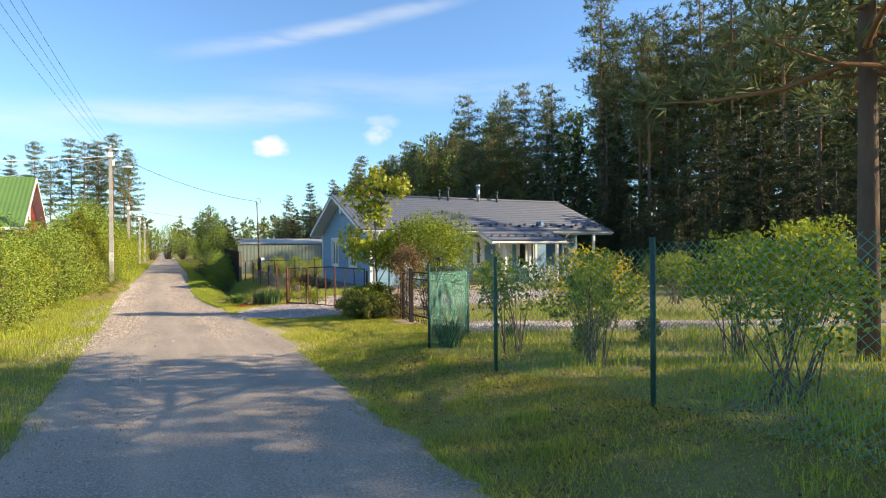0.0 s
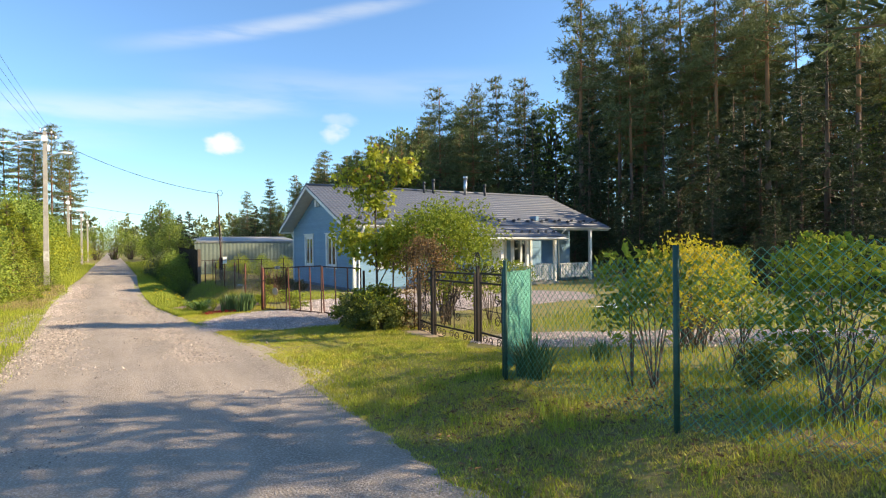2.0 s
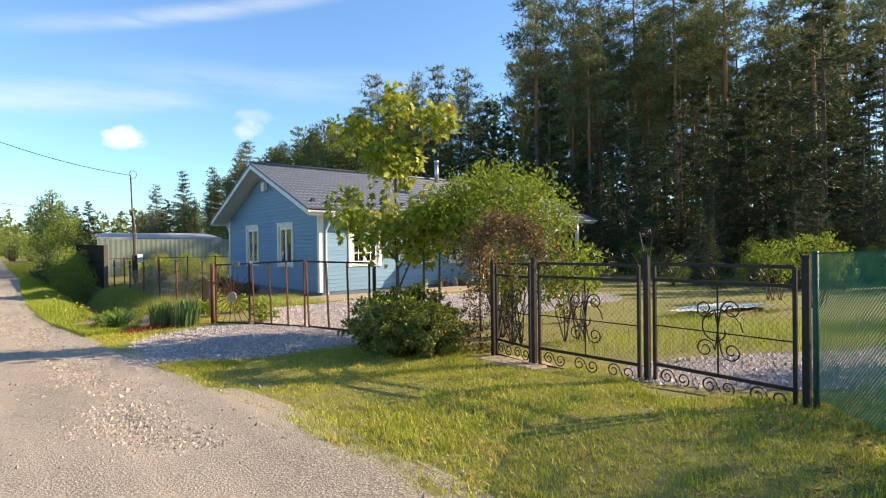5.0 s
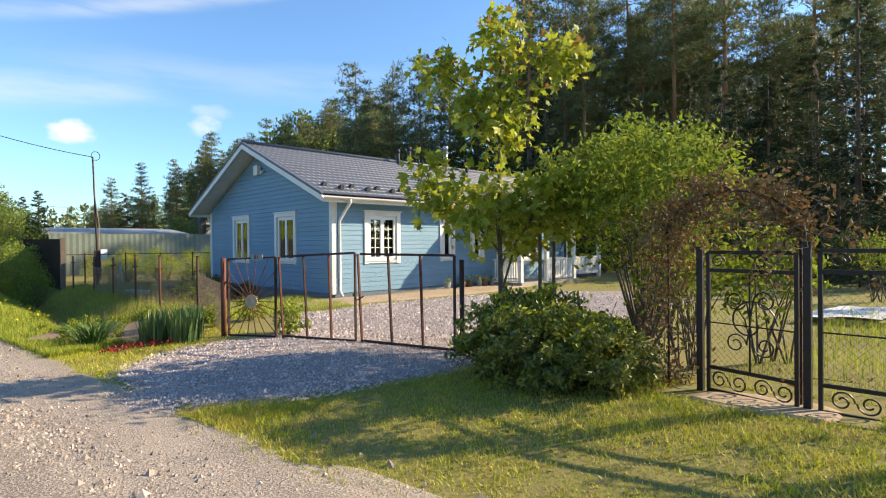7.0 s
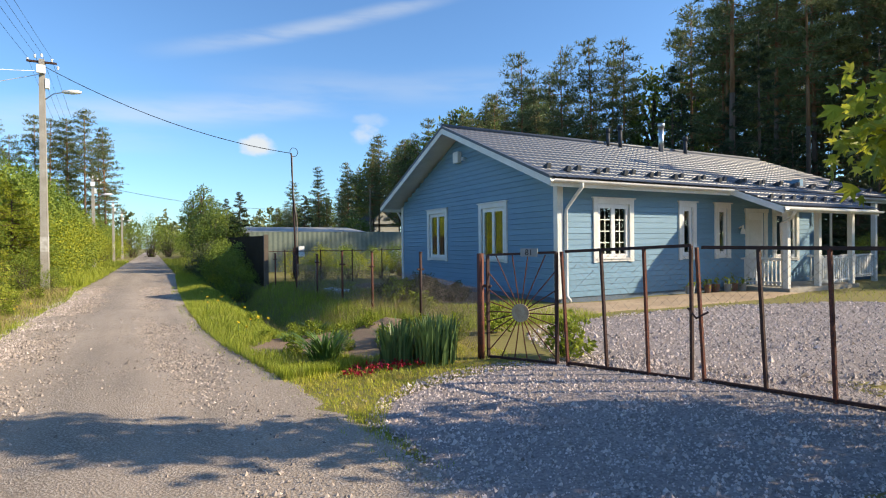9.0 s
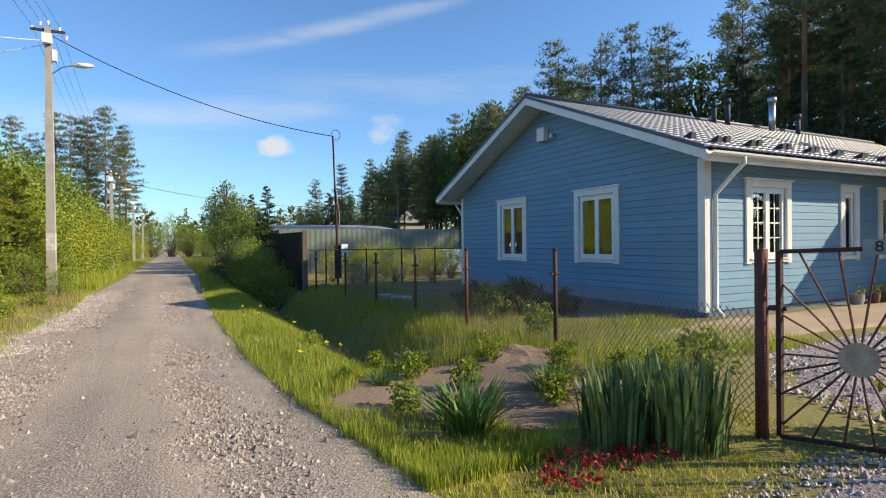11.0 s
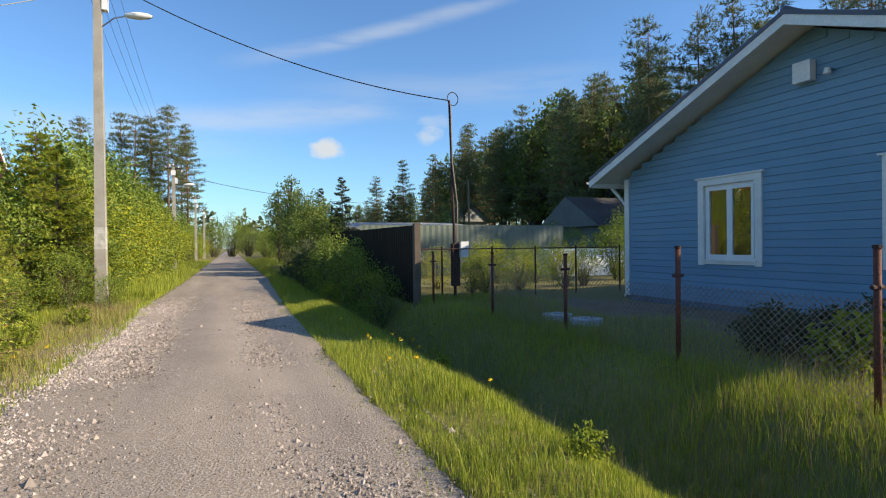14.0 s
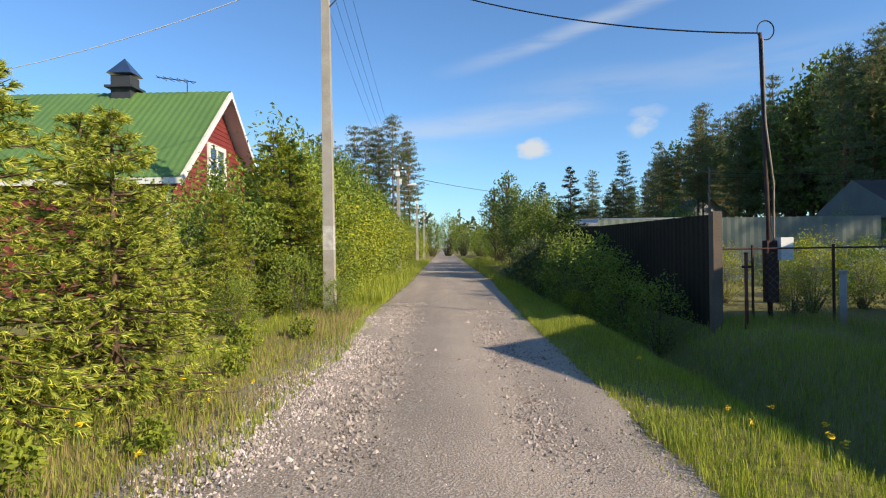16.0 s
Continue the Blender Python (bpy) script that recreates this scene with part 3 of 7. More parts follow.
for y0 in (EY0, EY1):
    part("soffit", slab(y0, RIDGE_Y, RX0 + 0.04, RX1 - 0.04, 0.10, 0.03), WHITE, house, "white boarded soffit")
    part("barge_board", slab(y0 - 0.02 if y0 < 30 else y0 + 0.02, RIDGE_Y, RX0, RX0 + 0.035, 0.035, 0.17), WHITE, house)
    part("barge_board", slab(y0, RIDGE_Y, RX1 - 0.035, RX1, 0.035, 0.17), WHITE, house)
    part("verge_flashing", slab(y0, RIDGE_Y, RX0 - 0.015, RX0 + 0.10, -0.035, 0.075), TILE, house, "grey metal verge strip")
part("soffit", slab(PY + 0.03, EY0, PX0 + 0.03, PX1 - 0.03, 0.06, 0.03), WHITE, house)
for px in (PX0, PX1 - 0.035):
    part("barge_board", slab(PY, EY0 + 0.3, px, px + 0.035, 0.03, 0.17), WHITE, house)
part("porch_fascia", Shape().span((PX0, PY, roof_z(PY) - 0.16), (PX1, PY + 0.03, roof_z(PY) - 0.02)), WHITE, house)
for a, b in ((RX0 + 0.05, PX0), (PX1, RX1 - 0.05)):
    part("fascia", Shape().span((a, EY0 + 0.02, EAVE_Z - 0.22), (b, EY0 + 0.05, EAVE_Z - 0.05)), WHITE, house)
part("fascia", Shape().span((RX0 + 0.05, EY1 - 0.05, EAVE_Z - 0.22), (RX1 - 0.05, EY1 - 0.02, EAVE_Z - 0.05)), WHITE, house)


def gutter(x0, x1, y, z):
    s = Shape()
    arc = [(0.065 * math.cos(a), 0.065 * math.sin(a)) for a in np.linspace(math.pi, 2 * math.pi, 7)]
    for x in (x0, x1):
        s.v.extend([(x, y + a, z + b) for a, b in arc] + [(x, y + 0.9 * a, z + 0.9 * b + 0.004) for a, b in reversed(arc)])
    n = 14
    s.f = [(i, (i + 1) % n, n + (i + 1) % n, n + i) for i in range(n)] + [tuple(range(n)), tuple(range(2 * n - 1, n - 1, -1))]
    return s


part("gutter", gutter(RX0 + 0.02, PX0 - 0.02, EY0 - 0.08, EAVE_Z - 0.07), WHITE, house, "white plastic gutter")
part("gutter", gutter(PX1 + 0.02, RX1, EY0 - 0.08, EAVE_Z - 0.07), WHITE, house, "white plastic gutter")
part("gutter", gutter(PX0, PX1, PY - 0.08, roof_z(PY) - 0.07), WHITE, house, "white plastic gutter")
part("gutter", gutter(RX0 + 0.02, RX1, EY1 + 0.08, EAVE_Z - 0.07), WHITE, house, "white plastic gutter")


def pipe(x, y_g, z_g, y_w, lower):
    pts = [(x, y_g, z_g), (x, y_g, z_g - 0.12), (x, y_g + 0.35 * (y_w - y_g), z_g - 0.28), (x, y_w, z_g - 0.62), (x, y_w, lower + 0.2), (x, y_w + (0.1 if y_w > 30 else -0.14), lower + 0.06)]
    return Shape().tube(pts, 0.042, 8)


part("downpipe", pipe(HX0 + 0.22, EY0 - 0.08, EAVE_Z - 0.1, HY0 - 0.05, HB), WHITE, house, "white plastic downpipe", True)
part("downpipe", pipe(HX0 + 0.10, EY1 + 0.08, EAVE_Z - 0.1, HY1 + 0.05, HB), WHITE, house, "white plastic downpipe", True)
part("downpipe", Shape().tube([(PX0 + 0.35, PY - 0.08, roof_z(PY) - 0.12), (PX0 + 0.5, PY + 0.1, roof_z(PY) - 0.3), (15.9, 24.2, roof_z(PY) - 0.42), (16.0, 24.2, HB + 0.1)], 0.04, 8), WHITE, house, "white plastic downpipe", True)
part("downpipe", Shape().tube([(20.9, EY0 - 0.08, EAVE_Z - 0.12), (20.9, EY0 + 0.1, EAVE_Z - 0.3), (20.9, HY0 - 0.05, EAVE_Z - 0.6), (20.9, HY0 - 0.05, HB + 0.1)], 0.04, 8), WHITE, house, "white plastic downpipe", True)
# snow guards, two staggered rows
guard = None
for k in range(33):
    x = RX0 + 0.5 + k * 0.475
    y = EY0 + (0.45 if k % 2 else 0.62)
    z = roof_z(y) + 0.02
    g = Shape().add([(x - 0.07, y, z + 0.01), (x + 0.07, y, z + 0.01), (x + 0.05, y - 0.02, z + 0.13), (x - 0.05, y - 0.02, z + 0.13),
                     (x - 0.07, y + 0.16, z + 0.07), (x + 0.07, y + 0.16, z + 0.07), (x + 0.05, y + 0.02, z + 0.14), (x - 0.05, y + 0.02, z + 0.14)],
                    [(0, 1, 2, 3), (7, 6, 5, 4), (3, 2, 6, 7), (0, 3, 7, 4), (1, 5, 6, 2)])
    part("snow_guard", g, DARKMET, house)
for k in range(9):
    x, y = PX0 + 0.3 + k * 0.52, PY + 0.5
    z = roof_z(y) + 0.02
    part("snow_guard", Shape().add([(x - 0.07, y, z), (x + 0.07, y, z), (x + 0.05, y - 0.02, z + 0.13), (x - 0.05, y - 0.02, z + 0.13), (x, y + 0.14, z + 0.06)],
                                   [(0, 1, 2, 3), (3, 2, 4), (0, 3, 4), (1, 4, 2)]), DARKMET, house)
for x, top, r, m_, cap in ((14.9, 4.95, 0.06, DARKMET, 0), (15.5, 5.12, 0.075, DARKMET, 0.1), (17.67, 5.4, 0.10, STEEL, 0.13), (19.05, 5.0, 0.07, DARKMET, 0.1)):
    chim = part("chimney_pipe", Shape().tube([(x, 29.7, 4.2), (x, 29.7, top - 0.14)], r, 12), m_, house, "bright steel flue" if m_ is STEEL else "dark grey vent pipe", True)
    part("cap", Shape().tube([(x, 29.7, top - 0.16), (x, 29.7, top)], max(cap, r + 0.012), 12), m_, chim, smooth=True)
# corner boards
for y in (HY0 - 0.02, HY1 - 0.13):
    part("corner_board", Shape().span((HX0 - 0.022, y, HB + 0.12), (HX0 + 0.02, y + 0.15, 2.3)), WHITE, house)
part("corner_board", Shape().span((HX0 + 0.022, HY0 - 0.022, HB + 0.12), (HX0 + 0.15, HY0 + 0.02, 2.3)), WHITE, house)

# boards
BH = 0.142
plank_mesh = {}


def plank(parent, axis, a, b, z, top=None):
    """One weatherboard with a sloping face, from a to b along the wall."""
    key = (axis, round(b - a, 3))
    if key not in plank_mesh:
        n = b - a
        prof = [(0.0, 0.0), (0.020, 0.003), (0.013, BH - 0.007), (0.0, BH - 0.003)]
        s = Shape()
        for u in (0, n):
            s.v.extend([(-d + 0.025, u, h) if axis == "y" else (u, -d + 0.025, h) for d, h in prof])
        f = [(0, 1, 5, 4), (1, 2, 6, 5), (2, 3, 7, 6), (3, 2, 1, 0), (4, 5, 6, 7)]
        s.f = [q[::-1] for q in f] if axis == "y" else f
        me = bpy.data.meshes.new("plank")
        me.from_pydata(s.v, [], s.f)
        me.materials.append(SIDING)
        plank_mesh[key] = me
    ob = new("plank", plank_mesh[key])
    ob.parent = parent
    at = Vector((HX0, a, z)) if axis == "y" else Vector((a, HY0, z))
    ob.location = at - ORIGIN[parent.name]
    return ob


def board_wall(parent, axis, u0, u1, z0, z1, holes, limit=None):
    z = z0
    while z < z1:
        a, b = u0, u1
        if limit:
            a, b = limit(z + BH)
            if b - a < 0.3:
                break
        blocked = sorted((h[0], h[1]) for h in holes if h[2] < z + BH and h[3] > z)
        u = a
        for c, d in blocked:
            if c - u > 0.03:
                plank(parent, axis, u, c, z)
            u = max(u, d)
        if b - u > 0.03:
            plank(parent, axis, u, b, z)
        z += BH


def gable_limit(z):
    half = min((HY1 - HY0) / 2 - 0.13, max(0.0, (RIDGE_Z - 0.16 - z) / SLOPE))
    return max(HY0 + 0.13, RIDGE_Y - half), min(HY1 - 0.13, RIDGE_Y + half)


WIN_PAD = 0.02
board_wall(wall_w, "y", HY0, HY1, HB + 0.14, 4.4, [(h[0] - WIN_PAD, h[1] + WIN_PAD, h[2] - WIN_PAD, h[3] + WIN_PAD) for h in W_HOLES], gable_limit)
board_wall(wall_s, "x", HX0 + 0.15, 19.7, HB + 0.14, 2.3, [(h[0] - WIN_PAD, h[1] + WIN_PAD, h[2] - WIN_PAD, h[3] + WIN_PAD) for h in S_HOLES])


def window(parent, axis, hole, sashes, bars, wall, casing=0.14, mats=(WHITE, PVC)):
    """A window with casing, sill, frame, sashes and panes in an opening. axis: the direction along the wall; wall: its outer face."""
    a, b, z0, z1 = hole

    def P(u, d, z):
        return (wall + d, u, z) if axis == "y" else (u, wall + d, z)

    def sp(s, u0, u1, d0, d1, c, e):
        return s.span(P(u0, d0, c), P(u1, d1, e))

    k = part("window", sp(sp(sp(sp(Shape(), a, a + 0.05, 0.03, 0.10, z0, z1), b - 0.05, b, 0.03, 0.10, z0, z1), a + 0.05, b - 0.05, 0.03, 0.10, z0, z0 + 0.05), a + 0.05, b - 0.05, 0.03, 0.10, z1 - 0.05, z1), mats[1], parent, "white framed window")
    trim = sp(Shape(), a - casing, a, -0.03, 0.02, z0 - 0.10, z1)
    sp(trim, b, b + casing, -0.03, 0.02, z0 - 0.10, z1)
    sp(trim, a, b, -0.028, 0.02, z0 - 0.08, z0)
    sp(trim, a - casing, b + casing, -0.032, 0.02, z1, z1 + 0.13)
    part("casing", trim, mats[0], k)
    part("head_moulding", sp(Shape(), a - casing - 0.05, b + casing + 0.05, -0.06, 0.02, z1 + 0.132, z1 + 0.165), mats[0], k)
    part("sill", sp(Shape(), a - 0.04, b + 0.04, -0.055, 0.02, z0 - 0.02, z0 + 0.004), mats[0], k)
    w = (b - a - 0.1) / sashes
    for i in range(sashes):
        u0, u1 = a + 0.05 + i * w, a + 0.05 + (i + 1) * w
        f = sp(Shape(), u0, u0 + 0.06, 0.015, 0.07, z0 + 0.05, z1 - 0.05)
        sp(f, u1 - 0.06, u1, 0.015, 0.07, z0 + 0.05, z1 - 0.05)
        sp(f, u0 + 0.06, u1 - 0.06, 0.015, 0.07, z0 + 0.05, z0 + 0.11)
        sp(f, u0 + 0.06, u1 - 0.06, 0.015, 0.07, z1 - 0.11, z1 - 0.05)
        part("sash", f, mats[1], k)
        pane = part("pane", sp(Shape(), u0 + 0.058, u1 - 0.058, 0.04, 0.046, z0 + 0.108, z1 - 0.108), GLASS, k)
        pane.visible_shadow = False
        if bars:
            g = Shape()
            for j in range(1, bars[0]):
                u = u0 + 0.06 + (u1 - u0 - 0.12) * j / bars[0]
                sp(g, u - 0.012, u + 0.012, 0.047, 0.055, z0 + 0.11, z1 - 0.11)
            for j in range(1, bars[1]):
                z = z0 + 0.11 + (z1 - z0 - 0.22) * j / bars[1]
                sp(g, u0 + 0.06, u1 - 0.06, 0.049, 0.057, z - 0.012, z + 0.012)
            part("glazing_bar", g, mats[1], k)
    return k


for h in W_HOLES:
    window(house, "y", h, 2, None, HX0)
for i, h in enumerate(S_HOLES):
    if i == 3:
        continue
    window(house, "x", h, 2 if h[1] - h[0] > 0.9 else 1, (2, 4) if i == 0 else None, HY0)
# near-black sheets behind the gable panes paint the shade of the rooms
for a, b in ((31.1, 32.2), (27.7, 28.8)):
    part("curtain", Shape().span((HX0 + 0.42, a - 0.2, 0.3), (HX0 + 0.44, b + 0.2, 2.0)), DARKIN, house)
# front door with glazing
d = part("door", Shape().span((16.35, HY0 + 0.04, -0.28), (17.2, HY0 + 0.10, 1.72)), PVC, house, "white front door")
for z0, z1 in ((-0.1, 0.5), (0.7, 1.5)):
    part("panel", Shape().span((16.47, HY0 + 0.025, z0), (17.08, HY0 + 0.038, z1)), WHITE, d)
part("handle", Shape().tube([(17.12, HY0 + 0.0, 0.65), (17.0, HY0 + 0.0, 0.65)], 0.012, 6), STEEL, d)
dc = Shape().span((16.23, HY0 - 0.03, -0.28), (16.35, HY0 + 0.02, 1.72)).span((17.2, HY0 - 0.03, -0.28), (17.32, HY0 + 0.02, 1.72)).span((16.2, HY0 - 0.04, 1.72), (17.35, HY0 + 0.02, 1.84))
part("casing", dc, WHITE, d)
# siren box and lamp under the gable
part("alarm_box", Shape().span((HX0 - 0.16, 29.95, 3.40), (HX0 - 0.02, 30.25, 3.74)), WHITE, house, "small white box on the gable")
lampg = part("wall_lamp", Shape().tube([(HX0, 29.7, 3.5), (HX0 - 0.12, 29.7, 3.5)], 0.03, 8), STEEL, house, "small outdoor lamp")
part("shade", Shape().tube([(HX0 - 0.12, 29.7, 3.52), (HX0 - 0.12, 29.7, 3.42)], 0.04, 8, 0.06), WHITE, lampg)

# porch
part("porch_deck", Shape().span((15.85, 23.95, HB - 0.05), (19.55, HY0, HB + 0.14)), CONCRETE, house, "low concrete porch floor")
posts = [(15.98, 24.1), (17.55, 24.1), (19.4, 24.1), (22.9, 25.0)]
for x, y in posts:
    part("porch_post", Shape().span((x - 0.07, y - 0.07, HB - 0.05), (x + 0.07, y + 0.07, roof_z(y) - 0.08)), WHITE, house)
part("porch_beam", Shape().span((15.9, 24.03, roof_z(24.1) - 0.22), (19.5, 24.17, roof_z(24.1) - 0.09)), WHITE, house)


def railing(p, q):
    # near-black slab behind the glass for the room's shade
    s = part("railing", Shape().bar((*p, HB + 0.95), (*q, HB + 0.95), 0.07, 0.05).bar((*p, HB + 0.28), (*q, HB + 0.28), 0.05, 0.05), WHITE, house, "white picket railing")
    n = int(math.dist(p, q) / 0.11)
    for i in range(1, n):
        x, y = (p[k] + (q[k] - p[k]) * i / n for k in (0, 1))
        part("picket", Shape().span((x - 0.032, y - 0.012, HB + 0.2), (x + 0.032, y + 0.012, HB + 0.99)), WHITE, s)


railing((15.98, 24.17), (15.98, 25.42))
railing((17.6, 24.1), (19.35, 24.1))
railing((19.5, 24.2), (19.5, 25.42))
railing((20.6, 25.0), (22.85, 25.0))
part("porch_lamp", Shape().tube([(15.9, HY0 - 0.02, 1.25), (15.9, HY0 - 0.14, 1.3), (15.9, HY0 - 0.14, 1.2)], 0.03, 8).tube([(15.9, HY0 - 0.14, 1.22), (15.9, HY0 - 0.14, 1.06)], 0.05, 8, 0.08), WHITE, house, "white wall lantern")

# ---- plants ----


def unit(a):
    return a / np.maximum(np.linalg.norm(a, axis=-1, keepdims=True), 1e-6)


def leaves(centres, axis, length, width, rs, fold=0.25):
    """A folded diamond leaf at each centre, along axis."""
    k = len(centres)
    d = unit(np.asarray(axis, float))
    s = unit(np.cross(d, rs.randn(k, 3)))
    n = np.cross(d, s)
    L = (np.asarray(length) * np.exp(0.25 * rs.randn(k)))[:, None]
    W = (np.asarray(width) * np.exp(0.2 * rs.randn(k)))[:, None]
    c = np.asarray(centres)
    v = np.stack([c - 0.5 * L * d, c + 0.5 * W * s + fold * W * n, c + 0.5 * L * d, c - 0.5 * W * s + fold * W * n], 1)
    return v.reshape(-1, 3)


def add_leaves(shape, v):
    k = len(shape.v)
    shape.v.extend(v.tolist())
    for i in range(k, k + len(v), 4):
        shape.f.append((i, i + 1, i + 2))
        shape.f.append((i, i + 2, i + 3))
    return shape


def needles(shape, centres, axis, length, width, rs, per=6, spread=0.8):
    """Tufts: each a bundle of thin pointed blades about an axis."""
    k = len(centres)
    c = np.repeat(np.asarray(centres, float), per, 0)
    d = unit(np.repeat(unit(np.asarray(axis, float)), per, 0) + spread * rs.randn(k * per, 3))
    s = unit(np.cross(d, rs.randn(k * per, 3)))
    L = (length * (0.7 + 0.6 * rs.rand(k * per)))[:, None]
    v = np.stack([c - 0.5 * width * s, c + 0.5 * width * s, c + L * d], 1).reshape(-1, 3)
    n = len(shape.v)
    shape.v.extend(v.tolist())
    shape.f.extend((i, i + 1, i + 2) for i in range(n, n + len(v), 3))
    return shape


def bend(p, q, sag, n, rs, wob=0.05):
    p, q = np.array(p, float), np.array(q, float)
    out = []
    for i in range(n + 1):
        f = i / n
        out.append(p + (q - p) * f + np.array([0, 0, sag * 4 * f * (1 - f)]) + wob * rs.randn(3) * (0 < i < n))
    return out


def pine(seed, h=20.0, crown=0.5, reach=2.6, dense=1.0, tuft=0.34):
    """A Scots pine: bare tapered trunk, whorls of limbs that carry needle pads in the upper part."""
    rs = np.random.RandomState(seed)
    t = thing("pine_tree", (0, 0, 0), "tall Scots pine with a bare trunk and dark needle crown", "tree", "pine wood")
    lean = rs.randn(2) * 0.03 * h * 0.3
    line = [np.array([lean[0] * f ** 2, lean[1] * f ** 2, h * f - 0.3 * (f == 0)]) for f in np.linspace(0, 1, 8)]
    low = Shape().tube(line[:4], 0.008 * h + 0.02, 8, 0.006 * h)
    part("trunk", low, BARK, t, smooth=True)
    up = Shape().tube(line[3:], 0.006 * h, 7, 0.03)
    crown_s = Shape()
    tiers = max(7, int(dense * h * (1 - crown) / 0.85))
    for i in range(tiers):
        g = (i + 0.25 * rs.rand()) / tiers
        f = crown + (1 - crown) * g
        full = (1 - g) ** 0.62 * min(1.0, 0.6 + 1.6 * g) * (1 + 0.25 * math.sin(9 * g + seed)) + 0.08
        a0 = rs.rand() * 6.283
        limbs = 5 if g < 0.85 else 4
        for b in range(limbs):
            if rs.rand() < 0.14:
                continue
            L = reach * full * (0.6 + 0.55 * rs.rand())
            a = a0 + 6.283 * b / limbs + 0.35 * rs.randn()
            p = np.array([lean[0] * f ** 2, lean[1] * f ** 2, h * f + 0.15 * rs.randn()])
            q = p + np.array([math.cos(a) * L, math.sin(a) * L, L * (-0.04 + 0.6 * g ** 1.5 + 0.1 * rs.rand())])
            up.tube(bend(p, q, -0.09 * L, 3, rs, 0.04), 0.016 * L + 0.008, 4, 0.007, cap=False)
            side = np.array([-math.sin(a), math.cos(a), 0.0])
            pads = max(3, int(1.5 + 2.5 * L))
            for j in range(pads):
                e = 0.36 + 0.66 * (j + rs.rand()) / pads
                hub = p + (q - p) * e + side * rs.randn() * 0.17 * L * (1.15 - 0.6 * e) + np.array([0, 0, 0.04 * L])
                m = 6
                pad = 0.36 + 0.2 * rs.rand()
                c = hub + rs.randn(m, 3) * np.array([0.6, 0.6, 0.2]) * pad
                ax = unit((c - hub) * np.array([1, 1, 0.5]) + (q - p) / L * 0.25 * pad + np.array([0, 0, 0.5 * pad]) + 0.12 * pad * rs.randn(m, 3))
                needles(crown_s, c, ax, 1.15 * tuft, 0.18 * tuft, rs, 5, 0.62)
    for i in range(7):
        f = max(0.45, crown * (0.75 + 0.25 * rs.rand()))
        a = rs.rand() * 6.283
        p = np.array([lean[0] * f ** 2, lean[1] * f ** 2, h * f])
        up.tube([p, p + np.array([math.cos(a), math.sin(a), -0.1]) * (0.5 + rs.rand())], 0.02, 4, 0.006, cap=False)
    part("limb", up, BARKHI, t, smooth=True)
    part("crown", crown_s, PINE, t)
    return t


def spruce(seed, h=14.0, reach=2.6, material=None, tips=None, label="dark conical spruce with drooping branches", dense=1.0, tuft=0.3, wide=0.07, low=0.06, per=6, fill=1.0):
    rs = np.random.RandomState(seed)
    t = thing("spruce_tree", (0, 0, 0), label, "tree", "spruces")
    trunk = Shape().tube([(0, 0, -0.2), (0, 0, 0.5 * h), (0, 0, h)], 0.011 * h + 0.02, 7, 0.012)
    body, fresh = Shape(), Shape()
    count = int(60 * dense)
    for i in range(count):
        f = low + (1 - low) * ((i + rs.rand()) / count) ** 1.15
        L = (reach * (1 - f) ** 0.8 + 0.12) * (0.75 + 0.4 * rs.rand())
        a = rs.rand() * 6.283
        p = np.array([0, 0, h * f])
        q = p + np.array([math.cos(a) * L, math.sin(a) * L, L * (-0.22 + 0.5 * f)])
        trunk.tube(bend(p, q, -0.06 * L, 3, rs, 0.02), 0.012 * L + 0.006, 4, 0.004, cap=False)
        m = max(6, int(fill * (16 * L / reach + 6)))
        g = (0.15 + 0.85 * rs.rand(m))
        side = np.array([-math.sin(a), math.cos(a), 0])
        off = rs.randn(m) * 0.22 * L * (1.15 - g)
        c = p + (q - p) * g[:, None] + side * off[:, None] + rs.randn(m, 3) * 0.03 * L - np.array([0, 0, 1]) * (0.08 * L * rs.rand(m))[:, None]
        ax = unit((q - p)[None] / L + np.sign(off)[:, None] * side * 0.7 + np.array([0, 0, -0.25]) + 0.3 * rs.randn(m, 3))
        needles(body, c, ax, tuft, wide, rs, per, 0.45)
        if tips:
            needles(fresh, c + ax * tuft * 0.3, ax, tuft, wide * 1.1, rs, per, 0.4)
    part("trunk", trunk, BARK, t, smooth=True)
    part("crown", body, material or SPRUCE, t)
    if tips:
        part("young_growth", fresh, tips, t, "fresh yellow-green shoots")
    return t


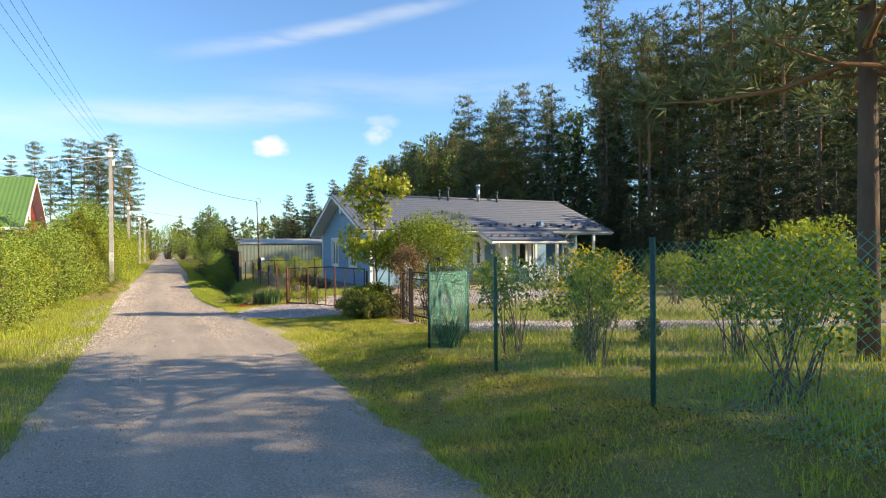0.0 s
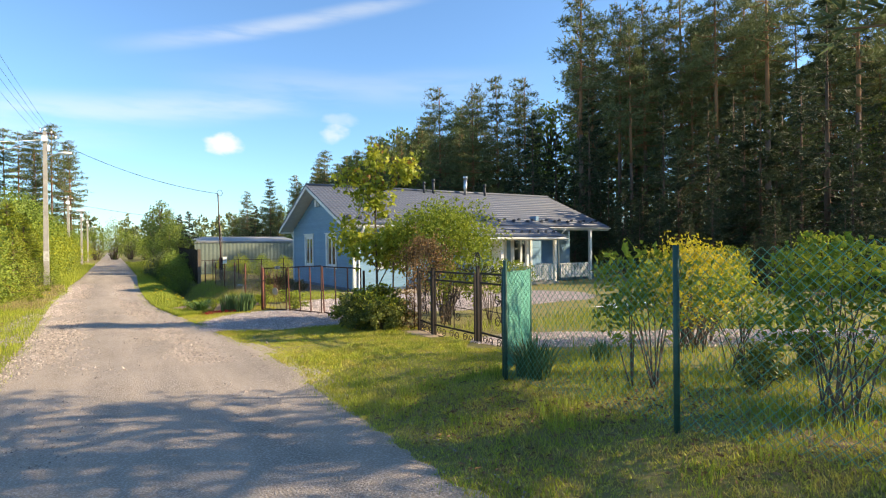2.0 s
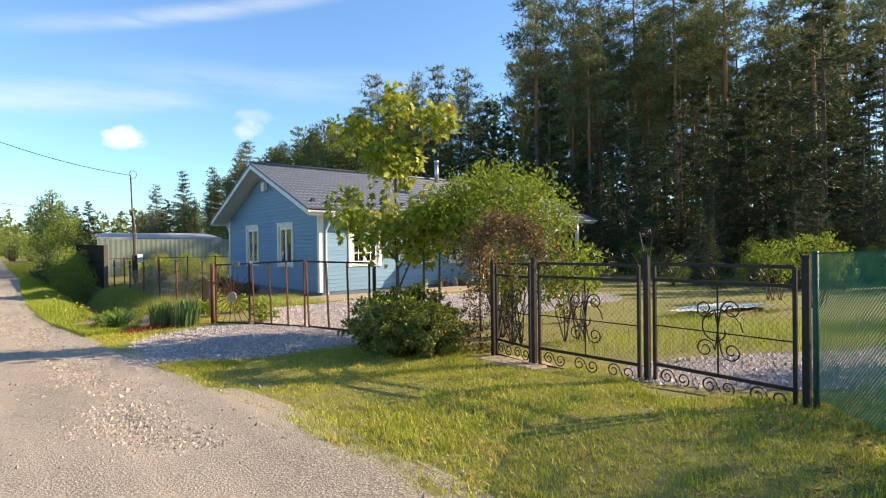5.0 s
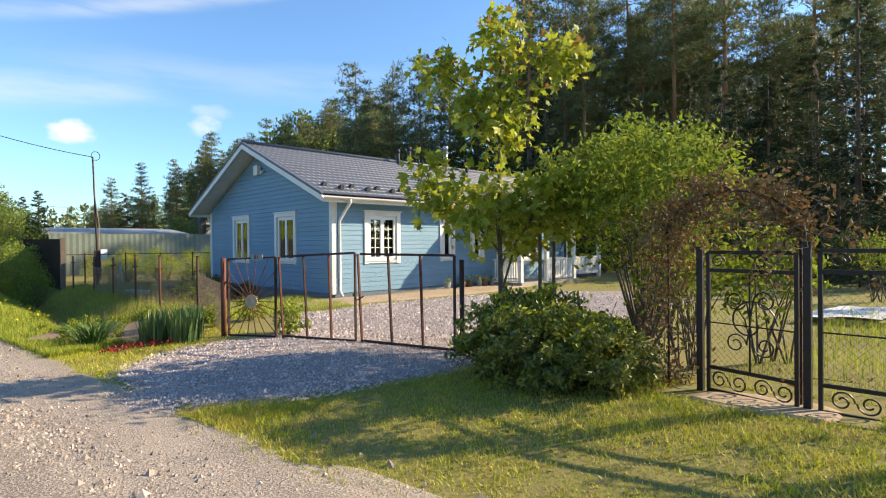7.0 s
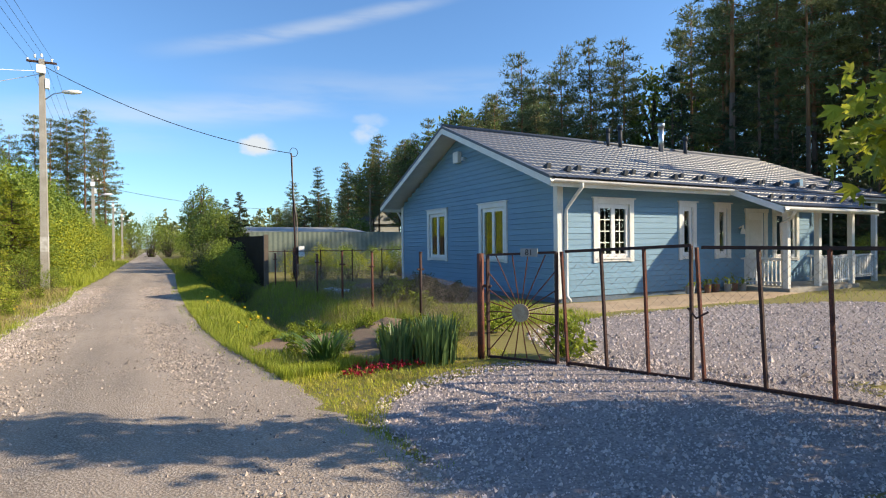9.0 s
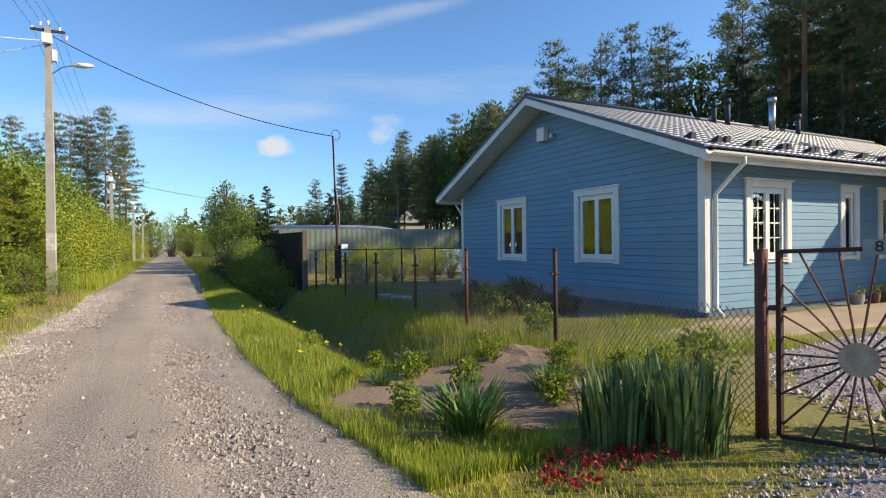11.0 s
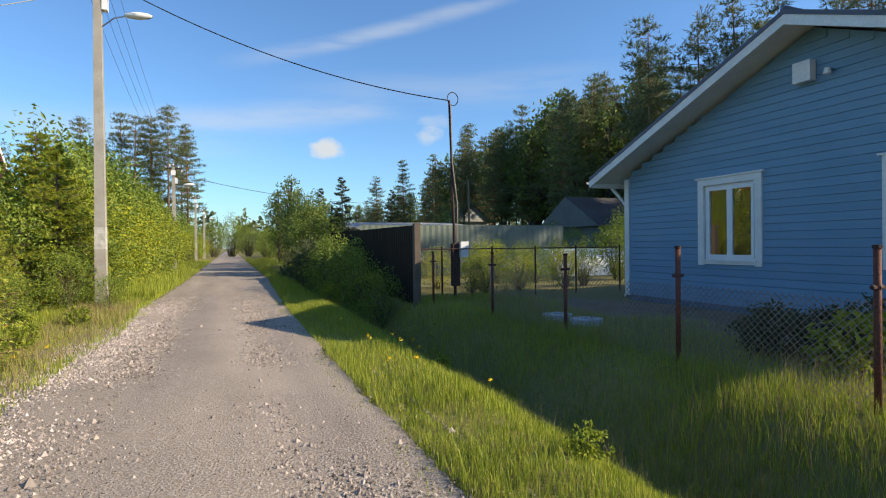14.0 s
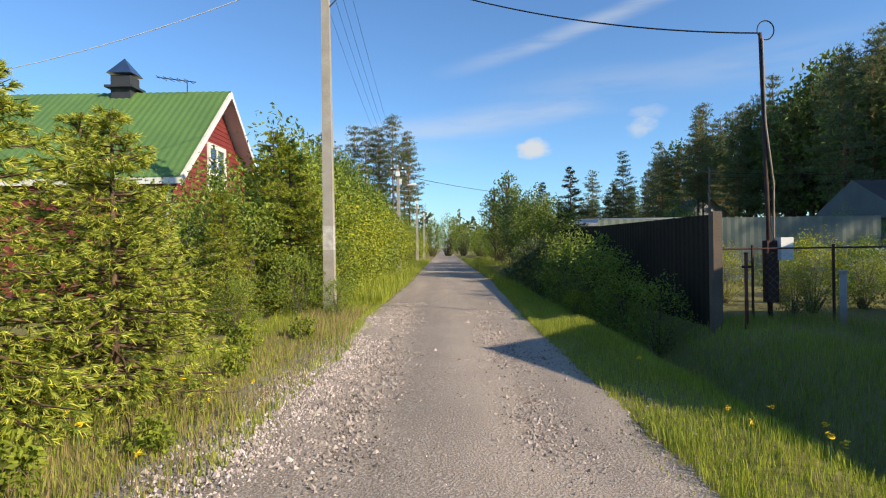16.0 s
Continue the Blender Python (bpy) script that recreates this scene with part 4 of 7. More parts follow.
def leafy(name, seed, h, rx, ry, stems, clumps, per, size, material, label, category, z0=0.25, aspect=0.55, group="", twig=None, shape_power=1.0, accent=None, hollow=0.55, spread=0.16, core=0.25):
    """A shrub or young tree: forking stems that carry clumps of leaves in an uneven crown."""
    rs = np.random.RandomState(seed)
    t = thing(name, (0, 0, 0), label, category, group)
    wood, green, extra = Shape(), Shape(), Shape()
    n = clumps
    u = unit(rs.randn(n, 3))
    r = hollow + (1 - hollow) * rs.rand(n) ** 0.6
    bump_ = np.array([1 + 0.28 * noise.noise(Vector((2.2 * q[0] + seed, 2.2 * q[1], 2.2 * q[2]))) for q in u])
    c = u * (r * bump_)[:, None]
    hz = z0 * h + (1 - z0) * h * (0.5 + 0.5 * c[:, 2])
    taper = np.clip(1.0 - 0.35 * shape_power * np.maximum(0, c[:, 2]), 0.3, 1)
    P = np.stack([c[:, 0] * rx * taper, c[:, 1] * ry * taper, hz], -1)
    roots = [np.array([core * rx * math.cos(a) * rs.rand(), core * ry * math.sin(a) * rs.rand(), -0.06]) for a in np.linspace(0, 6.283, stems, endpoint=False)]
    for i in range(n):
        if i % (4 if stems > 4 else 3 if n < 200 else 9) == 0:
            b = roots[i % stems]
            if stems == 1:
                b = np.array([0, 0, max(0.12 * h, P[i][2] - 0.55 * math.hypot(P[i][0], P[i][1]) - 0.08 * h)])
            mid = b + (P[i] - b) * 0.5 + np.array([0, 0, 0.12 * h]) * rs.rand()
            wood.tube([b, mid, P[i]], 0.010 * h / max(1, stems ** 0.35) + 0.004, 4, 0.003, cap=False)
    if stems == 1:
        wood.tube([(0, 0, -0.1), (0.02 * h * 0.3, 0, 0.4 * h), (0, 0.01 * h, 0.9 * h)], 0.011 * h, 7, 0.01)
    k = n * per
    C = np.repeat(P, per, 0) + np.clip(rs.randn(k, 3), -1.7, 1.7) * spread * np.array([rx, ry, 0.8 * max(rx, ry)])
    C[:, 2] = np.maximum(C[:, 2], 0.04)
    ax = unit(np.repeat(unit(P - np.array([0, 0, 0.4 * h])), per, 0) * 0.6 + rs.randn(k, 3) * 0.7 + np.array([0, 0, -0.1]))
    add_leaves(green, leaves(C, ax, size, size * aspect, rs))
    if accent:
        # sunlight put into colour: accent leaves gather on the crown's top and sunward side
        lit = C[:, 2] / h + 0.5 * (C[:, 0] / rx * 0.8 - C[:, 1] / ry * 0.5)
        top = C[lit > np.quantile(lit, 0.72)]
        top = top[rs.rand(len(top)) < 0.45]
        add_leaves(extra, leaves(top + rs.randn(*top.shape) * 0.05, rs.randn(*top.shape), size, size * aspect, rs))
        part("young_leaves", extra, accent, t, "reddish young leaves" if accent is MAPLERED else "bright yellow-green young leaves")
    part("stem", wood, twig or TWIG, t, smooth=True)
    part("foliage", green, material, t)
    return t


def put(ob, x, y, turn=0.0, scale=1.0, first=False, sink=0.0, squash=1.0):
    m = pose(x, y, gz(x, y) - sink, 0, 0, turn) @ Matrix.Diagonal((scale, scale, scale * squash, 1))
    if first:
        ob.matrix_basis = m
        return ob
    inner = ob.scale
    return copy_thing(ob, m @ Matrix.Diagonal((1 / inner[0], 1 / inner[1], 1 / inner[2], 1)))


def scatter_copies(kinds, places, seed):
    rs = random.Random(seed)
    used = set()
    for x, y, k, s in places:
        k = k % len(kinds)
        put(kinds[k], x, y, rs.uniform(0, 360), s * rs.uniform(0.9, 1.1), first=k not in used)
        used.add(k)


# -- the pine wood behind and beside the house
pines = [pine(11, 21, 0.36, 2.8), pine(12, 23, 0.58, 2.5), pine(13, 19, 0.28, 2.9), pine(14, 22, 0.64, 2.4)]
S_, C_ = math.sin(radians(SUN_AZ)), math.cos(radians(SUN_AZ))


def shades_house(x, y, h):
    """Whether a tree of that height would throw its shadow on the house or the yard."""
    along, across = x * S_ + y * C_, -x * C_ + y * S_
    if across > 43.5:
        return False
    limit = (8 + 1.84 * (h - 4.5)) if across > 25 else (5 + 1.84 * h)
    return along < limit


wood = []
rw = random.Random(4)
# front rank: farther on the sun's side, nearer behind the house
tries = 0
while len(wood) < 84 and tries < 9000:
    tries += 1
    a = radians(rw.uniform(49, 93))
    dist = rw.uniform(46, 92)
    x, y = 0.4 + dist * math.sin(a), 12 + dist * math.cos(a)
    k, s = rw.choice((1, 3, 1, 3, 1, 3, 0, 2)), rw.uniform(1.0, 1.25)
    if shades_house(x, y, 21 * s) or any(math.hypot(x - p, y - q) < 2.4 for p, q, *_ in wood):
        continue
    wood.append((x, y, k, s))
scatter_copies(pines, wood, 8)
# groups that stand out against the sky
for x, y, k, s in ((37.0, 64.5, 2, 1.2), (40.6, 62.0, 2, 1.2), (43.6, 60.5, 0, 1.15), (46.4, 58.5, 2, 1.26), (48.0, 62.0, 0, 1.1), (46.0, 46.5, 2, 1.2), (48.5, 44.0, 1, 1.1), (50.5, 41.0, 2, 1.15), (50.0, 36.5, 0, 1.15), (53.0, 33.0, 2, 1.2), (49.0, 49.0, 0, 1.15),
                   (30.5, 69.0, 2, 0.86), (20.5, 103.0, 2, 0.62), (23.5, 99.0, 0, 0.66), (26.5, 94.0, 2, 0.74), (29.0, 90.0, 0, 0.78), (31.5, 94.0, 1, 0.8), (38.0, 84.0, 0, 0.85), (41.0, 80.0, 2, 0.95), (43.0, 76.0, 0, 0.95), (45.5, 73.0, 2, 1.0), (39.5, 74.0, 1, 0.85), (48.0, 70.0, 0, 1.0), (51.0, 68.0, 2, 1.05), (44.0, 84.0, 0, 0.95), (54.0, 64.0, 0, 1.05), (35.5, 72.5, 0, 0.8), (49.5, 77.0, 2, 1.0),
                   (30.5, 84.0, 2, 0.78), (33.0, 87.0, 0, 0.8), (33.5, 80.5, 2, 0.8), (36.0, 78.5, 0, 0.82), (36.5, 83.0, 2, 0.85), (41.5, 70.5, 2, 0.9), (44.5, 68.0, 0, 0.95), (38.5, 79.0, 2, 0.85), (47.0, 65.5, 2, 1.0), (28.0, 88.0, 0, 0.72)):
    put(pines[k], x, y, (x * 37) % 360, s)
# two pines over the fence at the start, and those behind that shade the road
near = pine(15, 14, 0.28, 3.9, 1.7, 0.24)
put(near, 7.75, 3.6, 0, 1.0, True)
put(near, 8.9, 3.1, 140, 0.95)
for x, y, k, s in ((9.0, -3.0, 1, 0.7), (24.0, -10.0, 0, 1.0), (12.5, -7.5, 2, 0.8), (8.0, -9.0, 2, 0.75), (14.5, -4.2, 2, 0.8), (17.0, -8.2, 0, 0.85)):
    put(pines[k], x, y, (x * 71) % 360, s)
# far pines at the end of the road
for x, y, k, s in ((-6.0, 118, 0, 1.0), (-8.6, 116, 1, 1.0), (-11.0, 119, 2, 1.1), (-13.2, 117, 3, 0.98), (-15.5, 121, 0, 1.08), (-18.5, 119, 2, 1.0), (-21.5, 123, 1, 0.95), (-7.2, 122, 2, 1.1), (-12.0, 124, 0, 1.1), (-26, 128, 0, 0.95), (-31, 120, 2, 0.9), (-38, 118, 0, 0.95)):
    put(pines[k], x, y, (x * 29) % 360, s)

spruces = [spruce(21, 15, 3.2, dense=1.5, fill=1.5, tuft=0.34, wide=0.06), spruce(22, 11, 2.9, dense=1.5, fill=1.5, tuft=0.32, wide=0.06)]
for i, (x, y, k, s) in enumerate(((50.0, 22.5, 0, 1.25), (46.5, 27.0, 1, 1.0), (52.0, 26.0, 0, 1.0), (48.0, 31.5, 1, 0.95), (45.5, 35.0, 1, 0.9), (55.0, 20.0, 0, 1.1), (43.0, 38.5, 1, 0.9), (39.0, 41.0, 0, 0.85), (37.0, 46.0, 1, 0.9), (44.0, 44.0, 0, 1.0),
                                  (58.0, 16.5, 1, 1.1), (60.0, 22.0, 0, 1.1), (41.0, 47.0, 0, 0.95), (18.5, 88.0, 1, 0.75), (33.0, 49.0, 1, 0.7), (30.5, 52.0, 0, 0.6))):
    put(spruces[k], x, y, i * 77, s, first=i < 2 and k == i)

ru = random.Random(14)
n_under = 0
while n_under < 46:
    a, dist = radians(ru.uniform(36, 92)), ru.uniform(60, 112)
    x, y, sc = 0.4 + dist * math.sin(a), 12 + dist * math.cos(a), ru.uniform(0.55, 1.0)
    if dist < 75 and shades_house(x, y, 13 * sc):
        continue
    n_under += 1
    put(spruces[n_under % 2], x, y, ru.uniform(0, 360), sc)
for k in range(24):
    f = k / 23
    x, y = 31 + 32 * f + ru.uniform(-1, 1), 57 - 44 * f ** 0.9 + ru.uniform(-1, 1)
    put(spruces[k % 2], x, y, ru.uniform(0, 360), ru.uniform(0.42, 0.7))

# spruces and young pines at the edge of the wood, beyond the lawn
for x, y, k, sc in ((30.9, 16.6, 0, 1.0), (32.0, 20.5, 1, 0.92), (29.0, 10.5, 1, 0.72), (35.0, 36.5, 0, 1.0), (33.0, 41.5, 0, 0.92), (37.5, 31.0, 0, 0.9)):
    put(spruces[k], x, y, x * 53, sc)
EDGE = ((27, 55), (31, 48), (35, 39), (35, 29), (33, 22), (32.5, 14), (33, 7), (33, 0), (35, -8))
for (ax_, ay_), (bx_, by_) in zip(EDGE, EDGE[1:]):
    for k in range(5):
        f = (k + ru.random()) / 5
        x, y = ax_ + (bx_ - ax_) * f + ru.uniform(-1.3, 1.6), ay_ + (by_ - ay_) * f
        put(spruces[k % 2], x, y, ru.uniform(0, 360), (11.2 if 17.5 < y < 27 else 8.2) * ru.uniform(0.88, 1.08) / (15, 11)[k % 2])

# low dark spruces along the far side of the lawn
for k in range(16):
    put(spruces[k % 2], 22.6 + 1.6 * math.sin(k * 2.1), 1.5 + 1.15 * k, k * 57, 0.27 + 0.05 * math.sin(k * 1.3) - 0.06 * (k % 2 == 0))

# birches and mixed broadleaf trees
birches = [leafy("birch_tree", 31, 11, 2.3, 2.3, 1, 110, 16, 0.30, BIRCH, "slender birch with light green leaves", "tree", z0=0.22, group="birches", hollow=0.3, spread=0.13, core=0),
           leafy("birch_tree", 32, 7, 2.3, 2.1, 2, 110, 16, 0.24, BIRCH, "young birch with light green leaves", "tree", z0=0.15, group="birches", hollow=0.3, spread=0.13, core=0.1)]
for i, (x, y, k, s) in enumerate(((50.5, 58.0, 0, 1.95), (22.5, 80, 1, 0.8), (53.5, 55.5, 0, 1.9), (24.5, 82, 1, 0.75), (35.0, 74, 0, 1.45), (38.0, 71.5, 0, 1.5), (56, 48, 0, 1.6), (60, 40, 0, 1.6), (62, 33, 0, 1.5),
                                  (64, 26, 0, 1.5))):
    put(birches[k], x, y, i * 61, s, first=i < 2)

# mixed trees beyond the far gardens, rising towards the wood
rb_ = random.Random(33)
for k in range(64):
    a = 12.5 + 31.0 * (k // 2) / 31 + rb_.uniform(-0.6, 0.6)
    dist = (rb_.uniform(98, 106) if 20.5 < a < 27.5 else rb_.uniform(84, 92) if a <= 20.5 else rb_.uniform(66, 76)) + (7 if k % 2 else 0)
    rise = float(np.interp(a, (12.5, 16, 20, 24, 28, 31, 36, 44), (4.2, 5.5, 8.0, 10.5, 12.2, 14.5, 15.5, 18.0)))
    tall = (dist * math.tan(radians(rise)) + 1.4) * rb_.uniform(0.82, 1.05)
    x, y = dist * math.sin(radians(a)), 23.9 + dist * math.cos(radians(a))
    if k % 4 == 1 or 30.5 < a < 33.5:
        put(birches[0], x, y, rb_.uniform(0, 360), tall / 11)
    else:
        put(pines[(2, 0)[k % 2]], x, y, rb_.uniform(0, 360), tall / (19, 21)[k % 2])
for x, y, k, sc in ((4.6, 69.0, 0, 0.66), (5.6, 73.0, 0, 0.6), (4.2, 76.0, 0, 0.62), (5.4, 65.5, 1, 0.72), (4.2, 62.5, 1, 0.7)):
    put(birches[k], x, y, x * 70, sc)
put(spruces[1], 5.4, 58.8, 70, 0.46)

# low mixed growth along both sides of the far road
green = [leafy("roadside_shrub", 41, 3.4, 1.5, 1.5, 5, 120, 22, 0.11, HEDGE, "bright green leafy roadside shrub", "shrub", z0=0.02, group="hedge row", hollow=0.45),
         leafy("roadside_shrub", 42, 3.0, 1.4, 1.6, 5, 130, 24, 0.085, HEDGEY, "yellow-green leafy roadside shrub", "shrub", z0=0.02, group="hedge row", hollow=0.45),
         leafy("roadside_shrub", 43, 4.2, 1.5, 1.6, 4, 130, 22, 0.125, HEDGE, "tall green roadside shrub", "shrub", z0=0.04, group="hedge row", hollow=0.4)]
rows = []
rg = random.Random(9)
y = 11.0
while y < 28.2:
    tall = 1.8 + 0.065 * (y - 13)
    rows.append((-4.0 + rg.uniform(-0.35, 0.1), y, rg.choice((1, 0, 0)), rg.uniform(0.92, 1.1) * tall / 3.1))
    rows.append((-5.2 + rg.uniform(-0.4, 0.4), y + 0.8, rg.choice((0, 1, 2)), rg.uniform(0.95, 1.1) * tall / 3.5))
    y += 1.3
y = 41.0
while y < 62:
    rows.append((-4.15 + rg.uniform(-0.12, 0.12), y, 0, rg.uniform(0.85, 1.0)))
    rows.append((-4.4 + rg.uniform(-0.2, 0.2), y + 0.7, 1, rg.uniform(1.1, 1.3)))
    rows.append((-5.1 + rg.uniform(-0.2, 0.2), y + 1.3, 2, rg.uniform(1.12, 1.32)))
    y += 1.35
while y < 118:
    rows.append((-4.6 + rg.uniform(-0.6, 0.6), y, rg.choice((0, 1, 2)), rg.uniform(0.9, 1.3)))
    rows.append((-7.5 + rg.uniform(-0.6, 0.6), y + 1, rg.choice((0, 2)), rg.uniform(1.1, 1.6)))
    y += 3.2
y = 56.0
while y < 118:
    rows.append((5.4 + rg.uniform(-0.6, 0.6), y, rg.choice((0, 2, 2)), rg.uniform(0.8, 1.15)))
    y += 3.4
for x, y, s in ((-2.5, 122, 1.5), (0.5, 126, 1.6), (3.0, 122, 1.4), (6, 120, 1.4), (-6, 119, 1.6), (10, 118, 1.2), (14, 112, 1.1), (18, 114, 1.1)):
    rows.append((x, y, 2, s))
scatter_copies(green, rows, 10)

rq = random.Random(19)
for k in range(34):
    f = k / 33
    x, y = 33 + 36 * f + rq.uniform(-2, 2), 62 - 50 * f ** 0.9 + rq.uniform(-2, 2)
    put(green[(0, 2)[k % 2]], x, y, rq.uniform(0, 360), rq.uniform(0.8, 1.25))

far = Shape()
rf_ = np.random.RandomState(77)
for k in range(420):
    a = radians(-62 + 165 * rf_.rand())
    dist = 125 + 70 * rf_.rand()
    fx, fy = dist * math.sin(a), 15 + dist * math.cos(a)
    if abs(fx) < 2.2 or math.hypot(fx - 36, fy - 106) < 12:
        continue
    hh = (9 + 6 * rf_.rand()) * (1.25 if math.degrees(a) > 32 else 0.72)
    far.tube([(fx, fy, gz(fx, fy) - 0.5), (fx, fy, gz(fx, fy) + 0.8 * hh)], 0.16, 4, 0.05, cap=False)
    m = 70
    zz = rf_.rand(m)
    wid = 2.4 * np.sin(np.pi * (0.12 + 0.86 * zz)) ** 0.7
    ang = rf_.rand(m) * 6.283
    rr = wid * np.sqrt(rf_.rand(m))
    c = np.stack([fx + rr * np.cos(ang), fy + rr * np.sin(ang), gz(fx, fy) + hh * (0.08 + 0.92 * zz)], -1)
    add_leaves(far, leaves(c, rf_.randn(m, 3), 1.0, 0.75, rf_))
solo("far_wood", far, PINE, "distant belt of dark mixed woodland round the plots", "woodland", kind="stuff")

# conifers beside the road by the red house
fresh = [spruce(51, 3.3, 1.35, HEDGE, YSPRUCE, "young spruce hedge plant with bright yellow-green shoots", 2.4, 0.085, 0.013, 0.02, 7, 1.5),
         spruce(52, 4.2, 1.5, HEDGE, HEDGEY, "spruce with fresh green shoots", 2.4, 0.095, 0.014, 0.02, 7, 1.5)]
for i, (x, y, k, s) in enumerate(((-3.6, 32.4, 0, 0.84), (-4.9, 38.2, 1, 0.62), (-4.25, 31.6, 0, 0.93), (-4.7, 33.6, 0, 0.92), (-5.6, 31.6, 0, 1.05), (-4.1, 40.2, 1, 0.95), (-5.4, 36.4, 0, 0.68), (-5.0, 41.9, 1, 1.1), (-4.3, 36.8, 0, 0.5))):
    put(fresh[k], x, y, i * 83, s, first=i < 2)
for x, y, k, q in ((-3.5, 38.5, 0, 0.42), (-2.75, 38.9, 0, 0.26), (-3.9, 36.2, 0, 0.3), (-3.2, 40.3, 0, 0.5), (-5.7, 40.0, 2, 0.82), (-6.4, 38.2, 2, 0.66), (-4.9, 39.2, 0, 0.78), (-6.8, 41.6, 2, 0.85), (-5.9, 50.0, 2, 1.3), (-6.1, 53.0, 2, 1.4), (-6.5, 56.5, 2, 1.55), (-6.3, 61.0, 2, 1.6)):
    put(green[k], x, y, x * 99, q)
# rose bush with cream flowers
rose = leafy("rose_bush", 55, 2.3, 0.9, 0.9, 6, 90, 18, 0.07, SHRUB, "green rose bush with cream flowers", "shrub", z0=0.1)
fl = Shape()
rs_ = np.random.RandomState(56)
for _ in range(46):
    a, b = rs_.rand() * 6.283, rs_.rand()
    c = np.array([0.9 * math.cos(a) * (1 - 0.3 * b), 0.9 * math.sin(a) * (1 - 0.3 * b), 1.1 + 1.1 * b])
    add_leaves(fl, leaves(c + 0.02 * rs_.randn(7, 3), rs_.randn(7, 3), 0.07, 0.05, rs_))
part("flowers", fl, WFLOWER, rose, "cream flowers")
put(rose, -4.5, 41.2, 0, 1.0, True)

# trees and shrubs on the house's side of the road, past the dark fence
for i, (x, y, k, s) in enumerate(((3.9, 52.5, 0, 0.95), (4.6, 55.5, 2, 1.0))):
    put(green[k], x, y, i * 140, s)
for x, y, k, s in ((4.2, 54.5, 1, 0.62), (5.0, 51.8, 1, 0.48)):
    put(birches[k], x, y, x * 90, s)
mugo = leafy("mountain_pine", 61, 2.6, 1.5, 1.4, 5, 170, 4, 0.1, PINE, "rounded bushy mountain pine", "shrub", z0=0.02, hollow=0.5)
mn = Shape()
rs_ = np.random.RandomState(62)
u = unit(rs_.randn(900, 3))
u[:, 2] = np.abs(u[:, 2]) * 0.95 + 0.05
cc = u * np.array([1.45, 1.35, 2.5]) * (0.6 + 0.4 * rs_.rand(900))[:, None]
needles(mn, cc, u + np.array([0, 0, 0.6]), 0.2, 0.028, rs_, 8, 0.6)
part("needles", mn, mat("grey_green_needles", (0.13, 0.16, 0.07), (0.09, 0.12, 0.05), 0.6, scale=1, fine=4, bump=0, island=0.3, leaf=0.2), mugo)
put(mugo, 3.4, 49.6, 0, 1.0, True)
put(spruces[1], 5.4, 52.0, 40, 0.45)

# -- garden shrubs and trees


def star_leaves(shape, centres, axis, size, rs):
    """Five-pointed maple leaves."""
    k = len(centres)
    d = unit(np.asarray(axis, float))
    s = unit(np.cross(d, rs.randn(k, 3)))
    n = np.cross(d, s)
    rad = [1.0, 0.42, 0.85, 0.4, 0.6, 0.25, 0.25, 0.6, 0.4, 0.85, 0.42]
    ang = [0, 24, 48, 72, 100, 150, 210, 260, 288, 312, 336]
    L = (size * np.exp(0.25 * rs.randn(k)))[:, None]
    v = [np.asarray(centres) + 0 * L]
    for r, a in zip(rad, ang):
        v.append(centres + L * r * (math.cos(radians(a)) * d + math.sin(radians(a)) * s) - 0.18 * L * r * r * n)
    v = np.stack(v, 1).reshape(-1, 3)
    n0 = len(shape.v)
    shape.v.extend(v.tolist())
    for i in range(n0, n0 + 12 * k, 12):
        shape.f.extend((i, i + j, i + j % 11 + 1) for j in range(1, 12))
    return shape


def maple():
    rs = np.random.RandomState(71)
    t = thing("maple_tree", (0, 0, 0), "young maple with yellow-green leaves and reddish tips beside the drive", "tree")
    w = Shape().tube([(0, 0, -0.1), (0.02, 0.03, 1.2), (-0.03, 0.0, 2.4), (0.03, 0.02, 4.3)], 0.045, 7, 0.012)
    green_, red = Shape(), Shape()
    lobes = [((0.0, 0.1, 2.0), (0.85, 0.85, 0.55), 62), ((0.35, -0.75, 2.2), (0.6, 0.55, 0.5), 34), ((-0.1, 0.0, 3.3), (0.5, 0.5, 0.7), 40), ((-0.55, 0.55, 3.9), (0.35, 0.35, 0.35), 15), ((0.5, -0.6, 4.05), (0.35, 0.4, 0.28), 16), ((0.05, 0.0, 4.3), (0.3, 0.3, 0.4), 16), ((-0.65, 0.75, 2.35), (0.38, 0.35, 0.4), 18), ((0.8, 0.2, 1.8), (0.5, 0.5, 0.4), 20)]
    for c, r, n in lobes:
        w.tube([(0, 0, max(0.9, c[2] - 0.9)), (c[0] * 0.55, c[1] * 0.55, c[2] - 0.25), c], 0.02, 5, 0.006, cap=False)
        p = np.array(c) + unit(rs.randn(n, 3)) * (rs.rand(n, 1) ** 0.45) * np.array(r)
        k = 13
        q = np.repeat(p, k, 0) + 0.13 * rs.randn(n * k, 3)
        ax = unit(rs.randn(n * k, 3) * 0.7 + np.array([0, 0, -0.55]) + 0.5 * unit(q - np.array(c)))
        isred = (q[:, 2] > c[2] + 0.55 * r[2]) & (rs.rand(n * k) < 0.25) & (c[2] > 3)
        star_leaves(green_, q[~isred], ax[~isred], 0.10, rs)
        star_leaves(red, q[isred], ax[isred], 0.085, rs)
    part("trunk", w, TWIG, t, smooth=True)
    part("foliage", green_, MAPLE, t)
    part("young_leaves", red, MAPLERED, t, "reddish young leaves")
    return t


